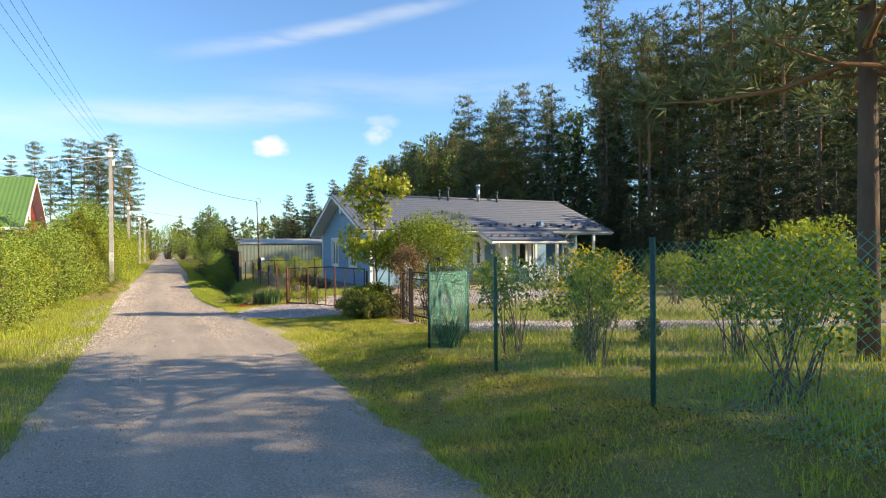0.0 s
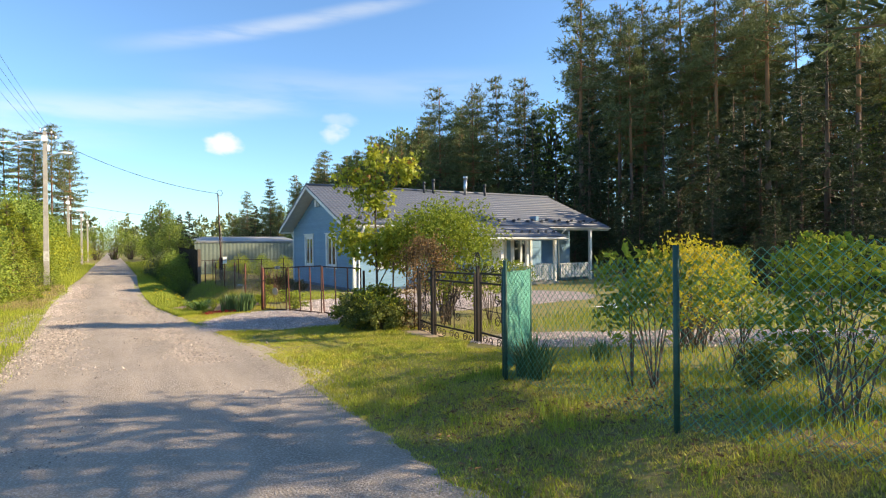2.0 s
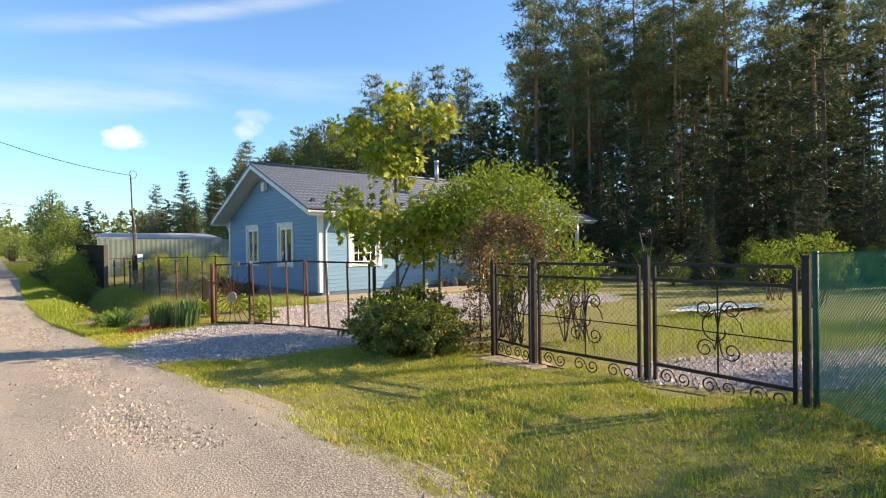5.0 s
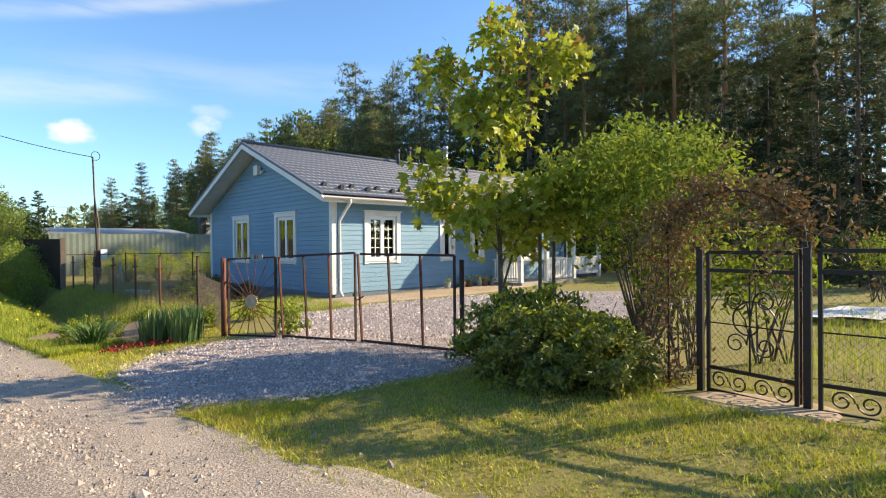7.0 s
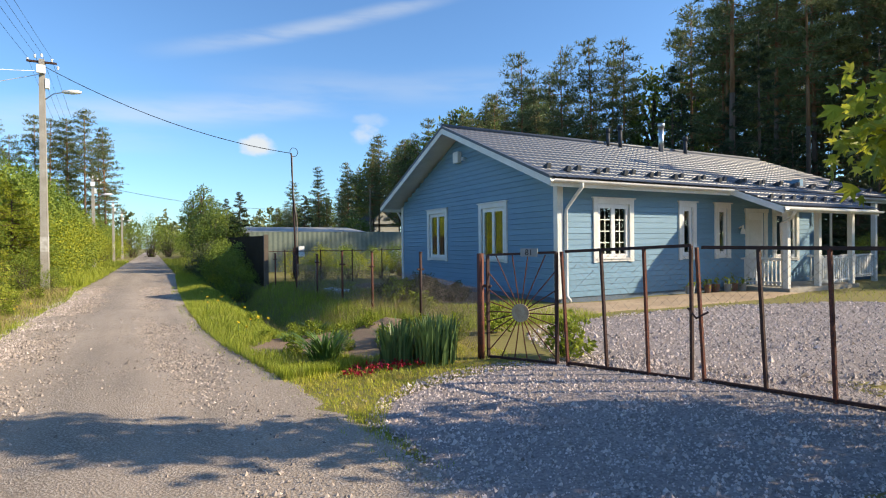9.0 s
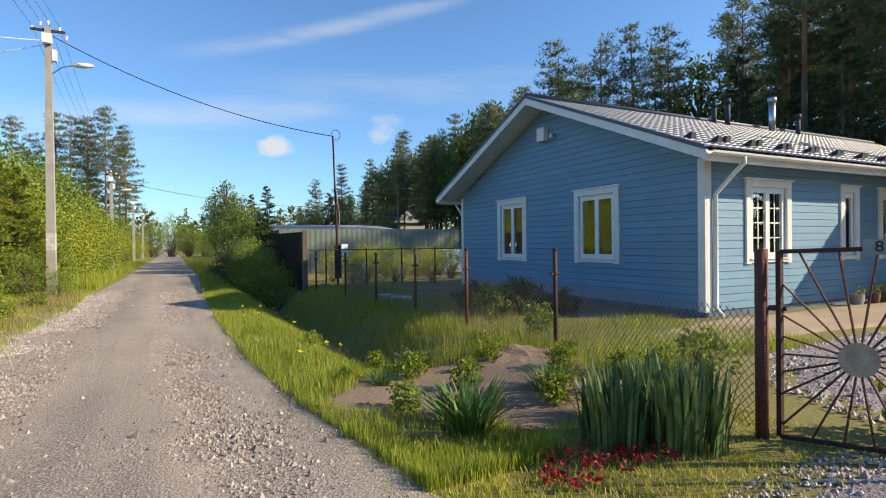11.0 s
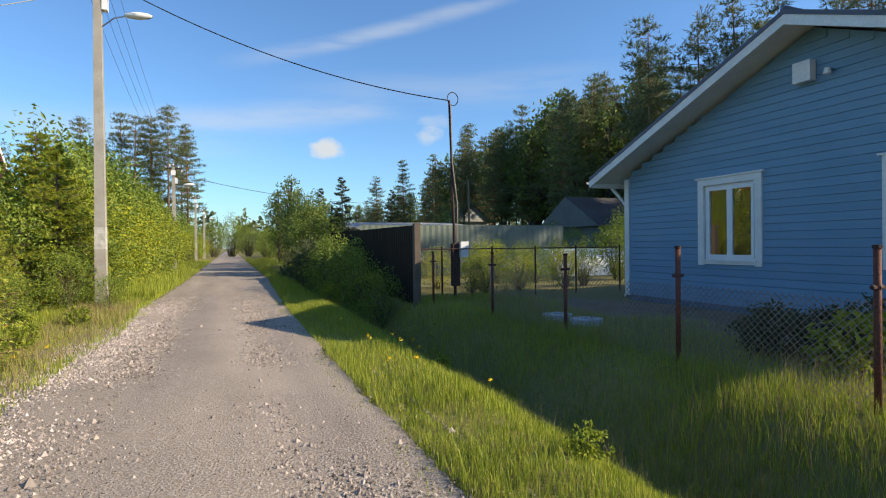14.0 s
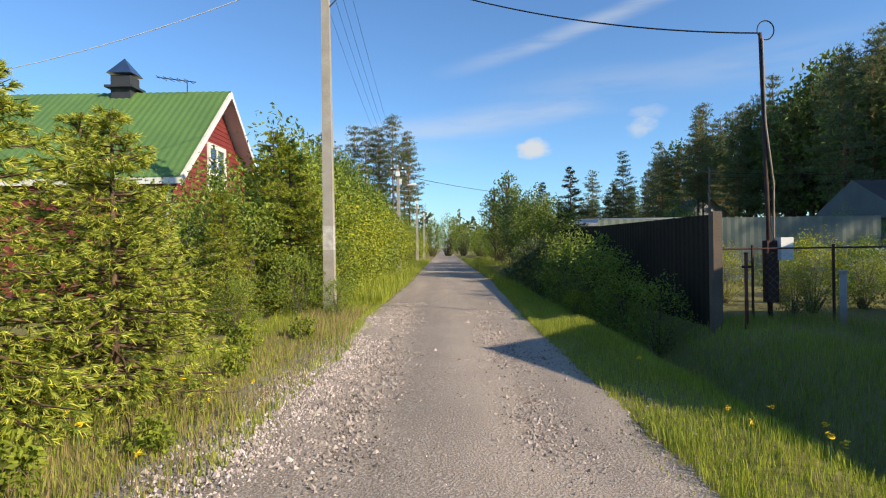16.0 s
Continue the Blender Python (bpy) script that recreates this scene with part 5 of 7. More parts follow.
put(maple(), 6.05, 16.65, 0, 1.0, True)
for x, y, hgt in ((6.3, 16.2, 2.1), (6.75, 16.3, 1.6)):
    solo("sapling_stake", Shape().tube([(x, y, gz(x, y) - 0.1), (x + 0.03, y, gz(x, y) + hgt)], 0.03, 6, 0.02), TWIG, "thin bare sapling stem by the drive", "plant")

big = leafy("ornamental_tree", 72, 3.4, 1.75, 1.5, 4, 300, 36, 0.085, SHRUB, "spreading multi-stemmed garden tree with small fresh leaves", "tree", z0=0.42, hollow=0.25, spread=0.11, core=0.12, shape_power=0.4)
put(big, 7.4, 15.3, 20, 0.92, True)
# the yellow-green accent leaves paint sunlight on the bush
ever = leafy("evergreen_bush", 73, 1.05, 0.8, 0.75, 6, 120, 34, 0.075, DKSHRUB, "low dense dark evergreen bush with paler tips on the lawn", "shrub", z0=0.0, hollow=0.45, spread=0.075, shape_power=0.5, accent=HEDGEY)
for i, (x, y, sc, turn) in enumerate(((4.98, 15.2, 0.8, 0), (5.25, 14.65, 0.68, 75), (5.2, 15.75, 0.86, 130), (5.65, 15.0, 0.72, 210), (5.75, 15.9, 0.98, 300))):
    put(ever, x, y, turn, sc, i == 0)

shr = [leafy("currant_bush", 81, 1.75, 0.8, 0.8, 11, 64, 26, 0.075, SHRUB, "loose leafy bush with bare lower stems behind the wire fence", "shrub", z0=0.36, group="garden bushes", hollow=0.25, spread=0.11, core=0.34),
       leafy("currant_bush", 82, 1.35, 0.55, 0.5, 6, 50, 14, 0.075, SHRUB, "small leafy bush behind the wire fence", "shrub", z0=0.3, group="garden bushes", hollow=0.3, core=0.3)]
put(shr[0], 4.8, 2.8, 10, 0.84, True)
put(shr[1], 4.85, 7.1, 0, 1.15, True)
put(shr[0], 4.8, 5.3, 140, 0.86)
for x, y, k, s in ((6.7, 4.6, 0, 0.95), (8.8, 5.2, 0, 1.1), (7.6, 2.4, 0, 0.9), (6.4, 7.0, 1, 0.95), (10.5, 3.5, 0, 1.3), (11.8, 6.4, 0, 1.25), (13.5, 9.2, 0, 1.1), (15.0, 12.5, 0, 1.0), (16.8, 14.0, 1, 1.2), (9.8, 15.6, 0, 0.9), (7.6, 13.8, 1, 1.25), (6.9, 14.5, 1, 1.2)):
    put(shr[k], x, y, x * 97, s)
gold = leafy("golden_shrub", 83, 1.7, 0.85, 0.8, 7, 130, 22, 0.06, GOLD, "golden-leaved garden shrub behind the fence", "shrub", z0=0.25, hollow=0.35)
put(gold, 7.35, 8.3, 0, 1.0, True)
put(gold, 8.5, 8.9, 120, 0.95)
dark = leafy("dwarf_conifer", 84, 0.55, 0.24, 0.24, 3, 60, 16, 0.05, DKSHRUB, "small dark dwarf conifer in the grass", "shrub", z0=0.0, hollow=0.3)
put(dark, 5.6, 6.3, 0, 1.0, True)
put(dark, 7.2, 6.6, 50, 0.9)
for x, y, k, s in ((21.0, 19.0, 0, 0.9), (23.5, 17.0, 1, 1.0), (25.5, 20.5, 0, 0.8), (27.5, 15.0, 0, 1.0), (24.0, 13.0, 1, 1.2), (29, 18.5, 0, 1.0)):
    put(green[k], x, y, x * 41, 0.45 * s)
for k in range(18):
    put(spruces[k % 2], 28.0 + 2.5 * math.sin(k * 1.9), 27 - 1.25 * k, k * 83, 0.36 + 0.08 * math.sin(k * 2.7))
for k in range(10):
    put(green[0], 26.0 + 1.5 * math.sin(k * 2.3), 26.5 - 2.1 * k, k * 61, 0.5 + 0.1 * math.sin(k * 1.7))
# garden beyond the fence behind the house
for i, (x, y, k, s) in enumerate(((6.6, 37.6, 1, 0.52), (7.9, 38.0, 0, 0.42), (9.2, 37.6, 1, 0.46), (5.9, 39.5, 1, 0.45), (10.6, 38.6, 2, 0.36), (12.0, 38.0, 0, 0.45), (7.2, 39.6, 2, 0.34), (8.6, 39.0, 1, 0.42), (6.0, 37.2, 0, 0.3), (10.0, 40.6, 0, 0.42), (11.4, 41.5, 2, 0.36), (13.5, 40.5, 2, 0.6), (8.6, 40.8, 0, 0.45), (17, 44, 2, 0.7), (20, 46, 0, 0.8), (23, 44, 2, 0.8))):
    put(green[k], x, y, i * 67, s)
for i, (x, y, q) in enumerate(((25.5, 57, 0.7), (28.5, 56.5, 0.8), (31.5, 56.5, 0.75), (34.5, 57, 0.85), (22.5, 56, 0.75), (20.0, 55, 0.7))):
    put(green[(0, 2)[i % 2]], x, y, i * 57, q)
# dark shrubs in the ditch by the sheet fence
for i, (x, y, s) in enumerate(((3.5, 37.3, 0.55), (3.4, 38.6, 0.62), (3.5, 39.9, 0.74), (3.3, 41.2, 0.85), (3.5, 42.6, 0.95), (3.5, 44.2, 0.9), (3.6, 46.0, 0.85))):
    put(green[0], x, y, i * 50, 0.8 * s)
put(green[1], 2.75, 40.3, 20, 0.30)


def blades(name, count, sample, h, w, material, label, seed, lean=0.45, lift=0.0, kind="stuff", category="grass", simple=False):
    """Upright bent grass blades, joined."""
    rs = np.random.RandomState(seed)
    p = sample(rs, count)
    k = len(p)
    H = h * (0.5 + rs.rand(k))
    if len(p[0]) > 2:
        H = H * p[:, 2]
    a = rs.rand(k) * 6.283
    b = rs.rand(k) * 6.283
    s = np.stack([np.cos(a), np.sin(a), 0 * a], -1) * 0.5 * w * (0.7 + 0.6 * rs.rand(k, 1))
    d = np.stack([np.cos(b), np.sin(b), 0 * b], -1) * (lean * H * rs.rand(k))[:, None]
    o = np.stack([p[:, 0], p[:, 1], height(p[:, 0], p[:, 1]) - 0.01 + lift], -1)
    up = np.array([0, 0, 1.0])
    v = np.stack([o - s, o + s, o + 0.35 * d + 0.6 * H[:, None] * up + 0.7 * s, o + 0.35 * d + 0.6 * H[:, None] * up - 0.7 * s, o + d + H[:, None] * up], 1)
    sh = Shape()
    if simple:
        sh.v = v[:, [0, 1, 4]].reshape(-1, 3).tolist()
        sh.f = [(i, i + 1, i + 2) for i in range(0, 3 * k, 3)]
        return solo(name, sh, material, label, category, kind=kind)
    sh.v = v.reshape(-1, 3).tolist()
    for i in range(0, 5 * k, 5):
        sh.f.append((i, i + 1, i + 2, i + 3))
        sh.f.append((i + 3, i + 2, i + 4))
    return solo(name, sh, material, label, category, kind=kind)


def region(x0, x1, y0, y1, keep=None, near=None):
    def sample(rs, n):
        Y = y0 + (y1 - y0) * rs.rand(n) ** (near or 1.0)
        a = x0(Y) if callable(x0) else x0 + 0 * Y
        b = x1(Y) if callable(x1) else x1 + 0 * Y
        X = a + (b - a) * rs.rand(n)
        amp = np.array([max(0.45, 0.85 + 0.7 * noise.noise((x * 0.9, y * 0.9, 0.5)) + 0.3 * noise.noise((x * 4, y * 4, 2))) for x, y in zip(X, Y)])
        m = amp > 0
        if keep:
            m &= keep(X, Y)
        return np.stack([X, Y, amp], -1)[m]
    return sample


def off_gravel(X, Y):
    u = (X - 4.3) * math.cos(0.25) - (Y - 18.7) * math.sin(0.25)
    v = (X - 4.3) * math.sin(0.25) + (Y - 18.7) * math.cos(0.25)
    a = (np.abs(u / 2.45) ** 2.6 + np.abs(v / 2.0) ** 2.6) > 0.9
    b = ((X - 11.0) / 6.0) ** 2 + ((Y - 20.2) / 2.9) ** 2 > 1
    bed = ((X - 3.1) / 1.6) ** 2 + ((Y - 23.6) / 1.3) ** 2 > 0.62 + 0.25 * np.sin(3.1 * X + 1.7 * Y) * np.sin(4.3 * Y)
    slab_ = (np.abs(X - 5.75) > 0.36) | (np.abs(Y - 13.4) > 0.85)
    pu = (X - 9.2) * math.cos(0.72) - (Y - 8.7) * math.sin(0.72)
    pv = (X - 9.2) * math.sin(0.72) + (Y - 8.7) * math.cos(0.72)
    path = (np.abs(pu) > 4.6) | (np.abs(pv) > 1.1)
    inside = ((X > 8.2) & (Y > 24.2)) | ((X > 6.7 + 0.4 * np.sin(1.3 * Y)) & (Y > 26.2))
    return a & b & bed & slab_ & path & ~inside


blades("grass", 210000, region(lambda y: edge_r(y) - 0.14, 6.2, 0.3, 17.5, off_gravel), 0.046, 0.012, LAWN, "mown lawn grass beside the road", 101, lean=1.3, simple=True)
blades("grass", 9000, region(lambda y: edge_r(y) - 0.32, lambda y: edge_r(y) + 0.1, 0.0, 40), 0.05, 0.006, GRASS, "short grass creeping over the road's edge", 112)
blades("grass", 9000, region(lambda y: edge_l(y) - 0.1, lambda y: edge_l(y) + 0.28, 3.0, 42), 0.05, 0.006, GRASS, "short grass creeping over the road's edge", 113)
blades("grass", 40000, region(lambda y: edge_r(y) - 0.14, 4.6, 16.5, 22.6, off_gravel), 0.05, 0.010, LAWN, "short grass between the road and the drive", 111, lean=0.9, simple=True)
blades("grass", 32000, region(lambda y: edge_r(y) + 0.1, 5.5, 0.0, 8.5, off_gravel), 0.06, 0.007, STRAW, "dry straw-coloured grass among the lawn", 102, lean=1.0, simple=True)
blades("grass", 26000, region(4.3, 12.5, 0.0, 14.0, lambda X, Y: off_gravel(X, Y) & ((X > 6.3) | (Y < 8.6)), 1.3), 0.20, 0.009, GRASS, "longer garden grass behind the fence", 103)
blades("grass", 90000, region(lambda y: edge_r(y) - 0.10, 2.75, 21.8, 48, off_gravel, 1.35), 0.125, 0.006, GRASS, "tall bright verge grass by the ditch", 104)
blades("grass", 46000, region(2.6, 8.2, 23.0, 37, off_gravel, 1.2), 0.13, 0.007, GRASS, "rough grass in the ditch and by the house", 105)
blades("grass", 56000, region(-3.9, lambda y: edge_l(y) + 0.08, 4.0, 42, None, 0.9), 0.11, 0.009, GRASS, "wild grass along the road's edge", 106)
blades("grass", 9000, region(-3.3, lambda y: edge_l(y) - 0.05, 26, 40, None, 1.0), 0.20, 0.005, STRAW, "dry seeding grass stalks along the road's edge", 107)
blades("grass", 14000, region(-4.0, lambda y: edge_l(y) + 0.05, 42, 90, None, 1.6), 0.30, 0.02, GRASS, "wild grass along the far road", 108, simple=True)
blades("grass", 12000, region(lambda y: edge_r(y) - 0.05, 4.5, 46, 95, None, 1.6), 0.28, 0.02, GRASS, "wild grass along the far road", 109, simple=True)
blades("grass", 14000, region(8, 26, 8, 23.5, off_gravel), 0.08, 0.014, GRASS, "garden lawn before the house", 110, simple=True)

blades("grass", 24000, region(2.6, 4.9, 24.4, 37, off_gravel, 1.2), 0.16, 0.006, GRASS, "long rank grass in the ditch", 114)
blades("grass", 5000, region(2.7, 6.2, 24.4, 36, off_gravel, 1.2), 0.34, 0.004, STRAW, "dry stalks among the ditch grass", 115, lean=0.7)


def clumps_only(X, Y):
    n = np.array([noise.noise((x * 1.6, y * 1.6, 8)) for x, y in zip(X, Y)])
    return (n > 0.18) & off_gravel(X, Y)


blades("grass", 26000, region(lambda y: edge_r(y) + 0.1, 6.0, 0.3, 12.5, clumps_only), 0.10, 0.008, GRASS, "tufts of coarser grass in the lawn", 116, lean=0.8)
blades("grass", 12000, region(2.6, 6.5, 0.3, 9.5, clumps_only), 0.15, 0.009, GRASS, "long grass left along the foot of the fence", 117)


def litter():
    """Fallen leaves and dry bits that lie in the grass under the trees."""
    rs = np.random.RandomState(118)
    n = 5200
    Y = 0.4 + 9.0 * rs.rand(n)
    X = edge_r(Y) + (5.6 - edge_r(Y)) * rs.rand(n)
    keep = np.array([noise.noise((x * 0.8, y * 0.8, 4)) for x, y in zip(X, Y)]) + 0.2 * rs.randn(n) > 0.0
    X, Y = X[keep], Y[keep]
    c = np.stack([X, Y, height(X, Y) + 0.03], -1)
    s = add_leaves(Shape(), leaves(c, rs.randn(len(X), 3) * np.array([1, 1, 0.15]), 0.045, 0.022, rs))
    solo("leaf_litter", s, mat("fallen_leaves", (0.26, 0.16, 0.07), (0.17, 0.10, 0.05), 0.9, scale=3, fine=9, bump=0, island=0.4, leaf=0.1), "dry brown leaf litter in the grass", "leaves", kind="stuff")


litter()


def dandelions():
    rs = np.random.RandomState(120)
    for i in range(26):
        if i < 15:
            y = 24.5 + 9 * rs.rand()
            x = float(edge_r(y)) + 0.25 + 0.9 * rs.rand()
        else:
            y = 30.5 + 5 * rs.rand()
            x = float(edge_l(y)) - 0.3 - 1.2 * rs.rand()
        z = gz(x, y)
        h_ = 0.16 + 0.1 * rs.rand()
        t = thing("dandelion", (x, y, z), "yellow dandelion in the roadside grass", "flower", "roadside dandelions")
        part("stalk", Shape().tube([(x, y, z - 0.01), (x + 0.01, y, z + h_)], 0.004, 4), IRIS, t)
        head = Shape()
        add_leaves(head, leaves(np.array([(x + 0.01, y, z + h_)] * 12) + 0.008 * rs.randn(12, 3), rs.randn(12, 3) * np.array([1, 1, 0.3]), 0.04, 0.02, rs))
        part("flower_head", head, YFLOWER, t)


dandelions()


def sword_clump(name, h, r, n, material, label, category, seed, droop=0.35, width=0.025):
    rs = np.random.RandomState(seed)
    t = thing(name, (0, 0, 0), label, category, "leaf clumps")
    s = Shape()
    for _ in range(n):
        a, b = rs.rand() * 6.283, rs.rand() ** 0.6
        o = np.array([math.cos(a) * r * 0.55 * b, math.sin(a) * r * 0.55 * b, -0.02])
        out = np.array([math.cos(a + 0.5 * rs.randn()), math.sin(a + 0.5 * rs.randn()), 0])
        H, D = h * (0.6 + 0.5 * rs.rand()), droop * h * (0.3 + rs.rand())
        side = np.array([-out[1], out[0], 0]) * width * 0.5
        last = None
        for f, wf in ((0, 0.8), (0.4, 1.0), (0.75, 0.8), (1.0, 0.05)):
            c = o + out * D * f ** 2 + np.array([0, 0, H * (f - 0.22 * droop * f ** 3)])
            k = len(s.v)
            s.v.extend([tuple(c - side * wf), tuple(c + side * wf)])
            if last is not None:
                s.f.append((last, last + 1, k + 1, k))
            last = k
    part("leaves", s, material, t)
    return t


iris = sword_clump("iris_clump", 0.62, 0.5, 150, IRIS, "clump of upright sword-shaped iris leaves", "plant", 131, 0.18, 0.03)
put(iris, 3.55, 21.45, 0, 1.0, True)
put(iris, 3.2, 21.75, 60, 0.95)
put(iris, 3.75, 21.9, 100, 0.9)
lily = sword_clump("lily_clump", 0.5, 0.4, 170, mat("lush_leaves", (0.10, 0.19, 0.04), (0.07, 0.14, 0.03), 0.45, scale=2, fine=8, bump=0, island=0.3, leaf=0.25), "lush arching daylily leaves", "plant", 132, 0.75, 0.024)
put(lily, 2.45, 22.6, 0, 0.95, True)
put(lily, 2.9, 24.6, 80, 0.55)
put(lily, 2.3, 24.2, 10, 0.4)
put(lily, 3.55, 23.0, 30, 0.6)
put(iris, 5.9, 8.7, 200, 0.5)
tuft_ = sword_clump("lily_clump", 0.66, 0.42, 240, mat("deep_green_leaves", (0.065, 0.13, 0.035), (0.045, 0.095, 0.028), 0.45, scale=2, fine=8, bump=0, island=0.3, leaf=0.2), "dense dark green tuft of strap leaves at the fence", "plant", 136, 0.5, 0.022)
put(tuft_, 4.42, 8.42, 0, 0.86, True)
put(tuft_, 4.62, 8.75, 100, 0.6)
weed = leafy("weed_clump", 133, 0.4, 0.22, 0.22, 5, 30, 12, 0.06, SHRUB, "small leafy weeds on the bare soil", "plant", z0=0.0, hollow=0.2, group="weeds")
for i, (x, y, s) in enumerate(((2.7, 24.3, 0.85), (-2.9, 33.6, 1.0), (-2.6, 31.2, 0.8), (-3.1, 30.4, 1.1), (-3.3, 34.9, 1.2), (-2.8, 36.2, 1.0), (-3.4, 29.0, 1.2), (-2.7, 29.3, 0.8), (2.2, 27.0, 0.7), (2.5, 30.5, 0.7), (3.0, 23.6, 0.8), (3.7, 24.3, 0.8), (5.4, 25.6, 1.3), (3.4, 22.7, 0.9), (4.1, 23.5, 0.8), (5.6, 27.3, 1.8), (4.4, 22.4, 1.2), (2.2, 23.3, 0.8), (3.9, 24.9, 0.8), (4.5, 23.0, 0.8), (2.5, 23.0, 0.6), (2.9, 22.9, 0.5), (3.4, 24.9, 0.6), (3.9, 23.1, 0.55), (2.0, 24.4, 0.6), (4.6, 24.0, 0.6), (3.3, 24.1, 0.5), (2.6, 25.2, 0.7), (5.2, 22.6, 1.3), (5.0, 20.6, 1.6))):
    put(weed, x, y, i * 70, s, first=i == 0)
dull = leafy("dark_shrub", 135, 0.85, 0.7, 0.6, 6, 110, 30, 0.06, mat("dull_leaves", (0.07, 0.085, 0.03), (0.045, 0.06, 0.022), 0.7, scale=2, fine=8, c3=(0.13, 0.11, 0.05), bump=0, island=0.4, leaf=0.2), "dark low shrub by the gable wall", "shrub", z0=0.0, hollow=0.3, spread=0.1)
for i, (x, y, sc) in enumerate(((6.3, 27.4, 0.85), (5.9, 28.4, 0.75), (6.7, 28.2, 0.7), (7.1, 27.2, 0.6))):
    put(dull, x, y, i * 75, sc, first=i == 0)
pink = Shape()
rs_ = np.random.RandomState(134)
for _ in range(60):
    x, y = 2.35 + 1.0 * rs_.rand(), 21.3 + 0.45 * rs_.rand()
    add_leaves(pink, leaves(np.array([(x, y, gz(x, y) + 0.06)] * 6) + 0.02 * rs_.randn(6, 3), rs_.randn(6, 3), 0.04, 0.03, rs_))
solo("flower_bed_blossom", pink, REDFLOWER, "low bed of small red flowers", "flower", kind="stuff")
heap = Shape()
for k in range(9):
    for j in range(20):
        a, f = 2 * math.pi * j / 20, k / 8
        r = f * (1 + 0.25 * noise.noise((2 * math.cos(a), 2 * math.sin(a), 5)))
        x, y = 4.1 + 0.75 * r * math.cos(a), 24.35 + 0.5 * r * math.sin(a)
        heap.v.append((x, y, gz(x, y) - 0.03 + 0.16 * (1 - f) ** 0.8 + 0.05 * noise.noise((x * 6, y * 6, 0))))
heap.f = [(k * 20 + j, (k + 1) * 20 + j, (k + 1) * 20 + (j + 1) % 20, k * 20 + (j + 1) % 20) for k in range(8) for j in range(20)]
solo("earth_heap", heap, BARE, "low heap of dug brown earth with weeds", "soil", smooth=False)

# ---- fences and gates ----


def chainlink(p, q, z0, z1, step, r):
    """Woven diagonal wires between two posts; z0, z1 are pairs of heights at p and q."""
    s = Shape()
    L = math.dist(p, q)
    H = 0.5 * (z1[0] - z0[0] + z1[1] - z0[1])
    P = lambda u, v: Vector((p[0] + (q[0] - p[0]) * u / L, p[1] + (q[1] - p[1]) * u / L, (z0[0] + (z0[1] - z0[0]) * u / L) + v))
    nrm = Vector((-(q[1] - p[1]) / L, (q[0] - p[0]) / L, 0))
    for k in range(-int(H / step), int(L / step) + 1):
        for up in (0, 1):
            u0 = k * step
            a, b = max(0.0, u0), min(L, u0 + H)
            if b - a < 0.02:
                continue
            va, vb = a - u0, b - u0
            if up:
                va, vb = H - va, H - vb
            A, B = P(a, va), P(b, vb)
            d = (B - A).normalized()
            t = d.cross(nrm).normalized()
            off = nrm * (r if up else -r)
            k0 = len(s.v)
            for X in (A, B):
                s.v.extend([tuple(X + off + t * r), tuple(X + off - t * 0.5 * r + nrm * 0.86 * r), tuple(X + off - t * 0.5 * r - nrm * 0.86 * r)])
            s.f.extend([(k0, k0 + 1, k0 + 4, k0 + 3), (k0 + 1, k0 + 2, k0 + 5, k0 + 4), (k0 + 2, k0, k0 + 3, k0 + 5)])
    return s


# green chain-link fence along the garden
fpts = [(4.05, 8.5, 1.17), (3.82, 6.0, 1.34), (3.9, 3.5, 1.55), (3.85, 0.6, 1.7)]
fence = thing("wire_fence", (4.1, 6.2, gz(4.1, 6.2)), "green chain-link garden fence on steel posts", "fence")
for x, y, top in fpts:
    part("post", Shape().tube([(x, y, gz(x, y) - 0.3), (x, y, top + 0.02)], 0.025, 8), GREENPOST, fence, "dark green steel post", True)
for a, b in zip(fpts, fpts[1:]):
    part("wire_mesh", chainlink(a[:2], b[:2], (gz(*a[:2]) + 0.04, gz(*b[:2]) + 0.04), (a[2] - 0.06, b[2] - 0.06), 0.082, 0.0023), GREENWIRE, fence)
net = thing("net_panel", (4.2, 8.8, gz(4.2, 8.8)), "green plastic netting panel tied between posts", "fence")
a, b = (4.09, 8.56), (5.56, 9.82)
part("net", chainlink(a, b, (gz(*a) + 0.08, gz(*b) + 0.1), (1.05, 0.98), 0.035, 0.0030), GREENNET, net)
part("top_wire", Shape().tube([(*a, 1.05), (*b, 0.98)], 0.006, 5), GREENPOST, net)
part("post", Shape().tube([(5.58, 9.84, gz(5.58, 9.84) - 0.2), (5.58, 9.84, 1.0)], 0.025, 8), GREENPOST, net, smooth=True)
part("post", Shape().tube([(4.12, 8.63, gz(4.1, 8.6) - 0.2), (4.12, 8.63, 1.08)], 0.02, 8), GREENPOST, net, smooth=True)


def scroll(c, r, u, flip, turns=1.4, n=18, th=0.008):
    """A forged spiral in the plane of u and z."""
    pts = []
    for i in range(n + 1):
        f = i / n
        a = flip * f * turns * 2 * math.pi
        rr = r * (1 - 0.72 * f)
        pts.append(Vector(c) + Vector(u) * (rr * math.cos(a)) + Vector((0, 0, rr * math.sin(a))))
    return pts


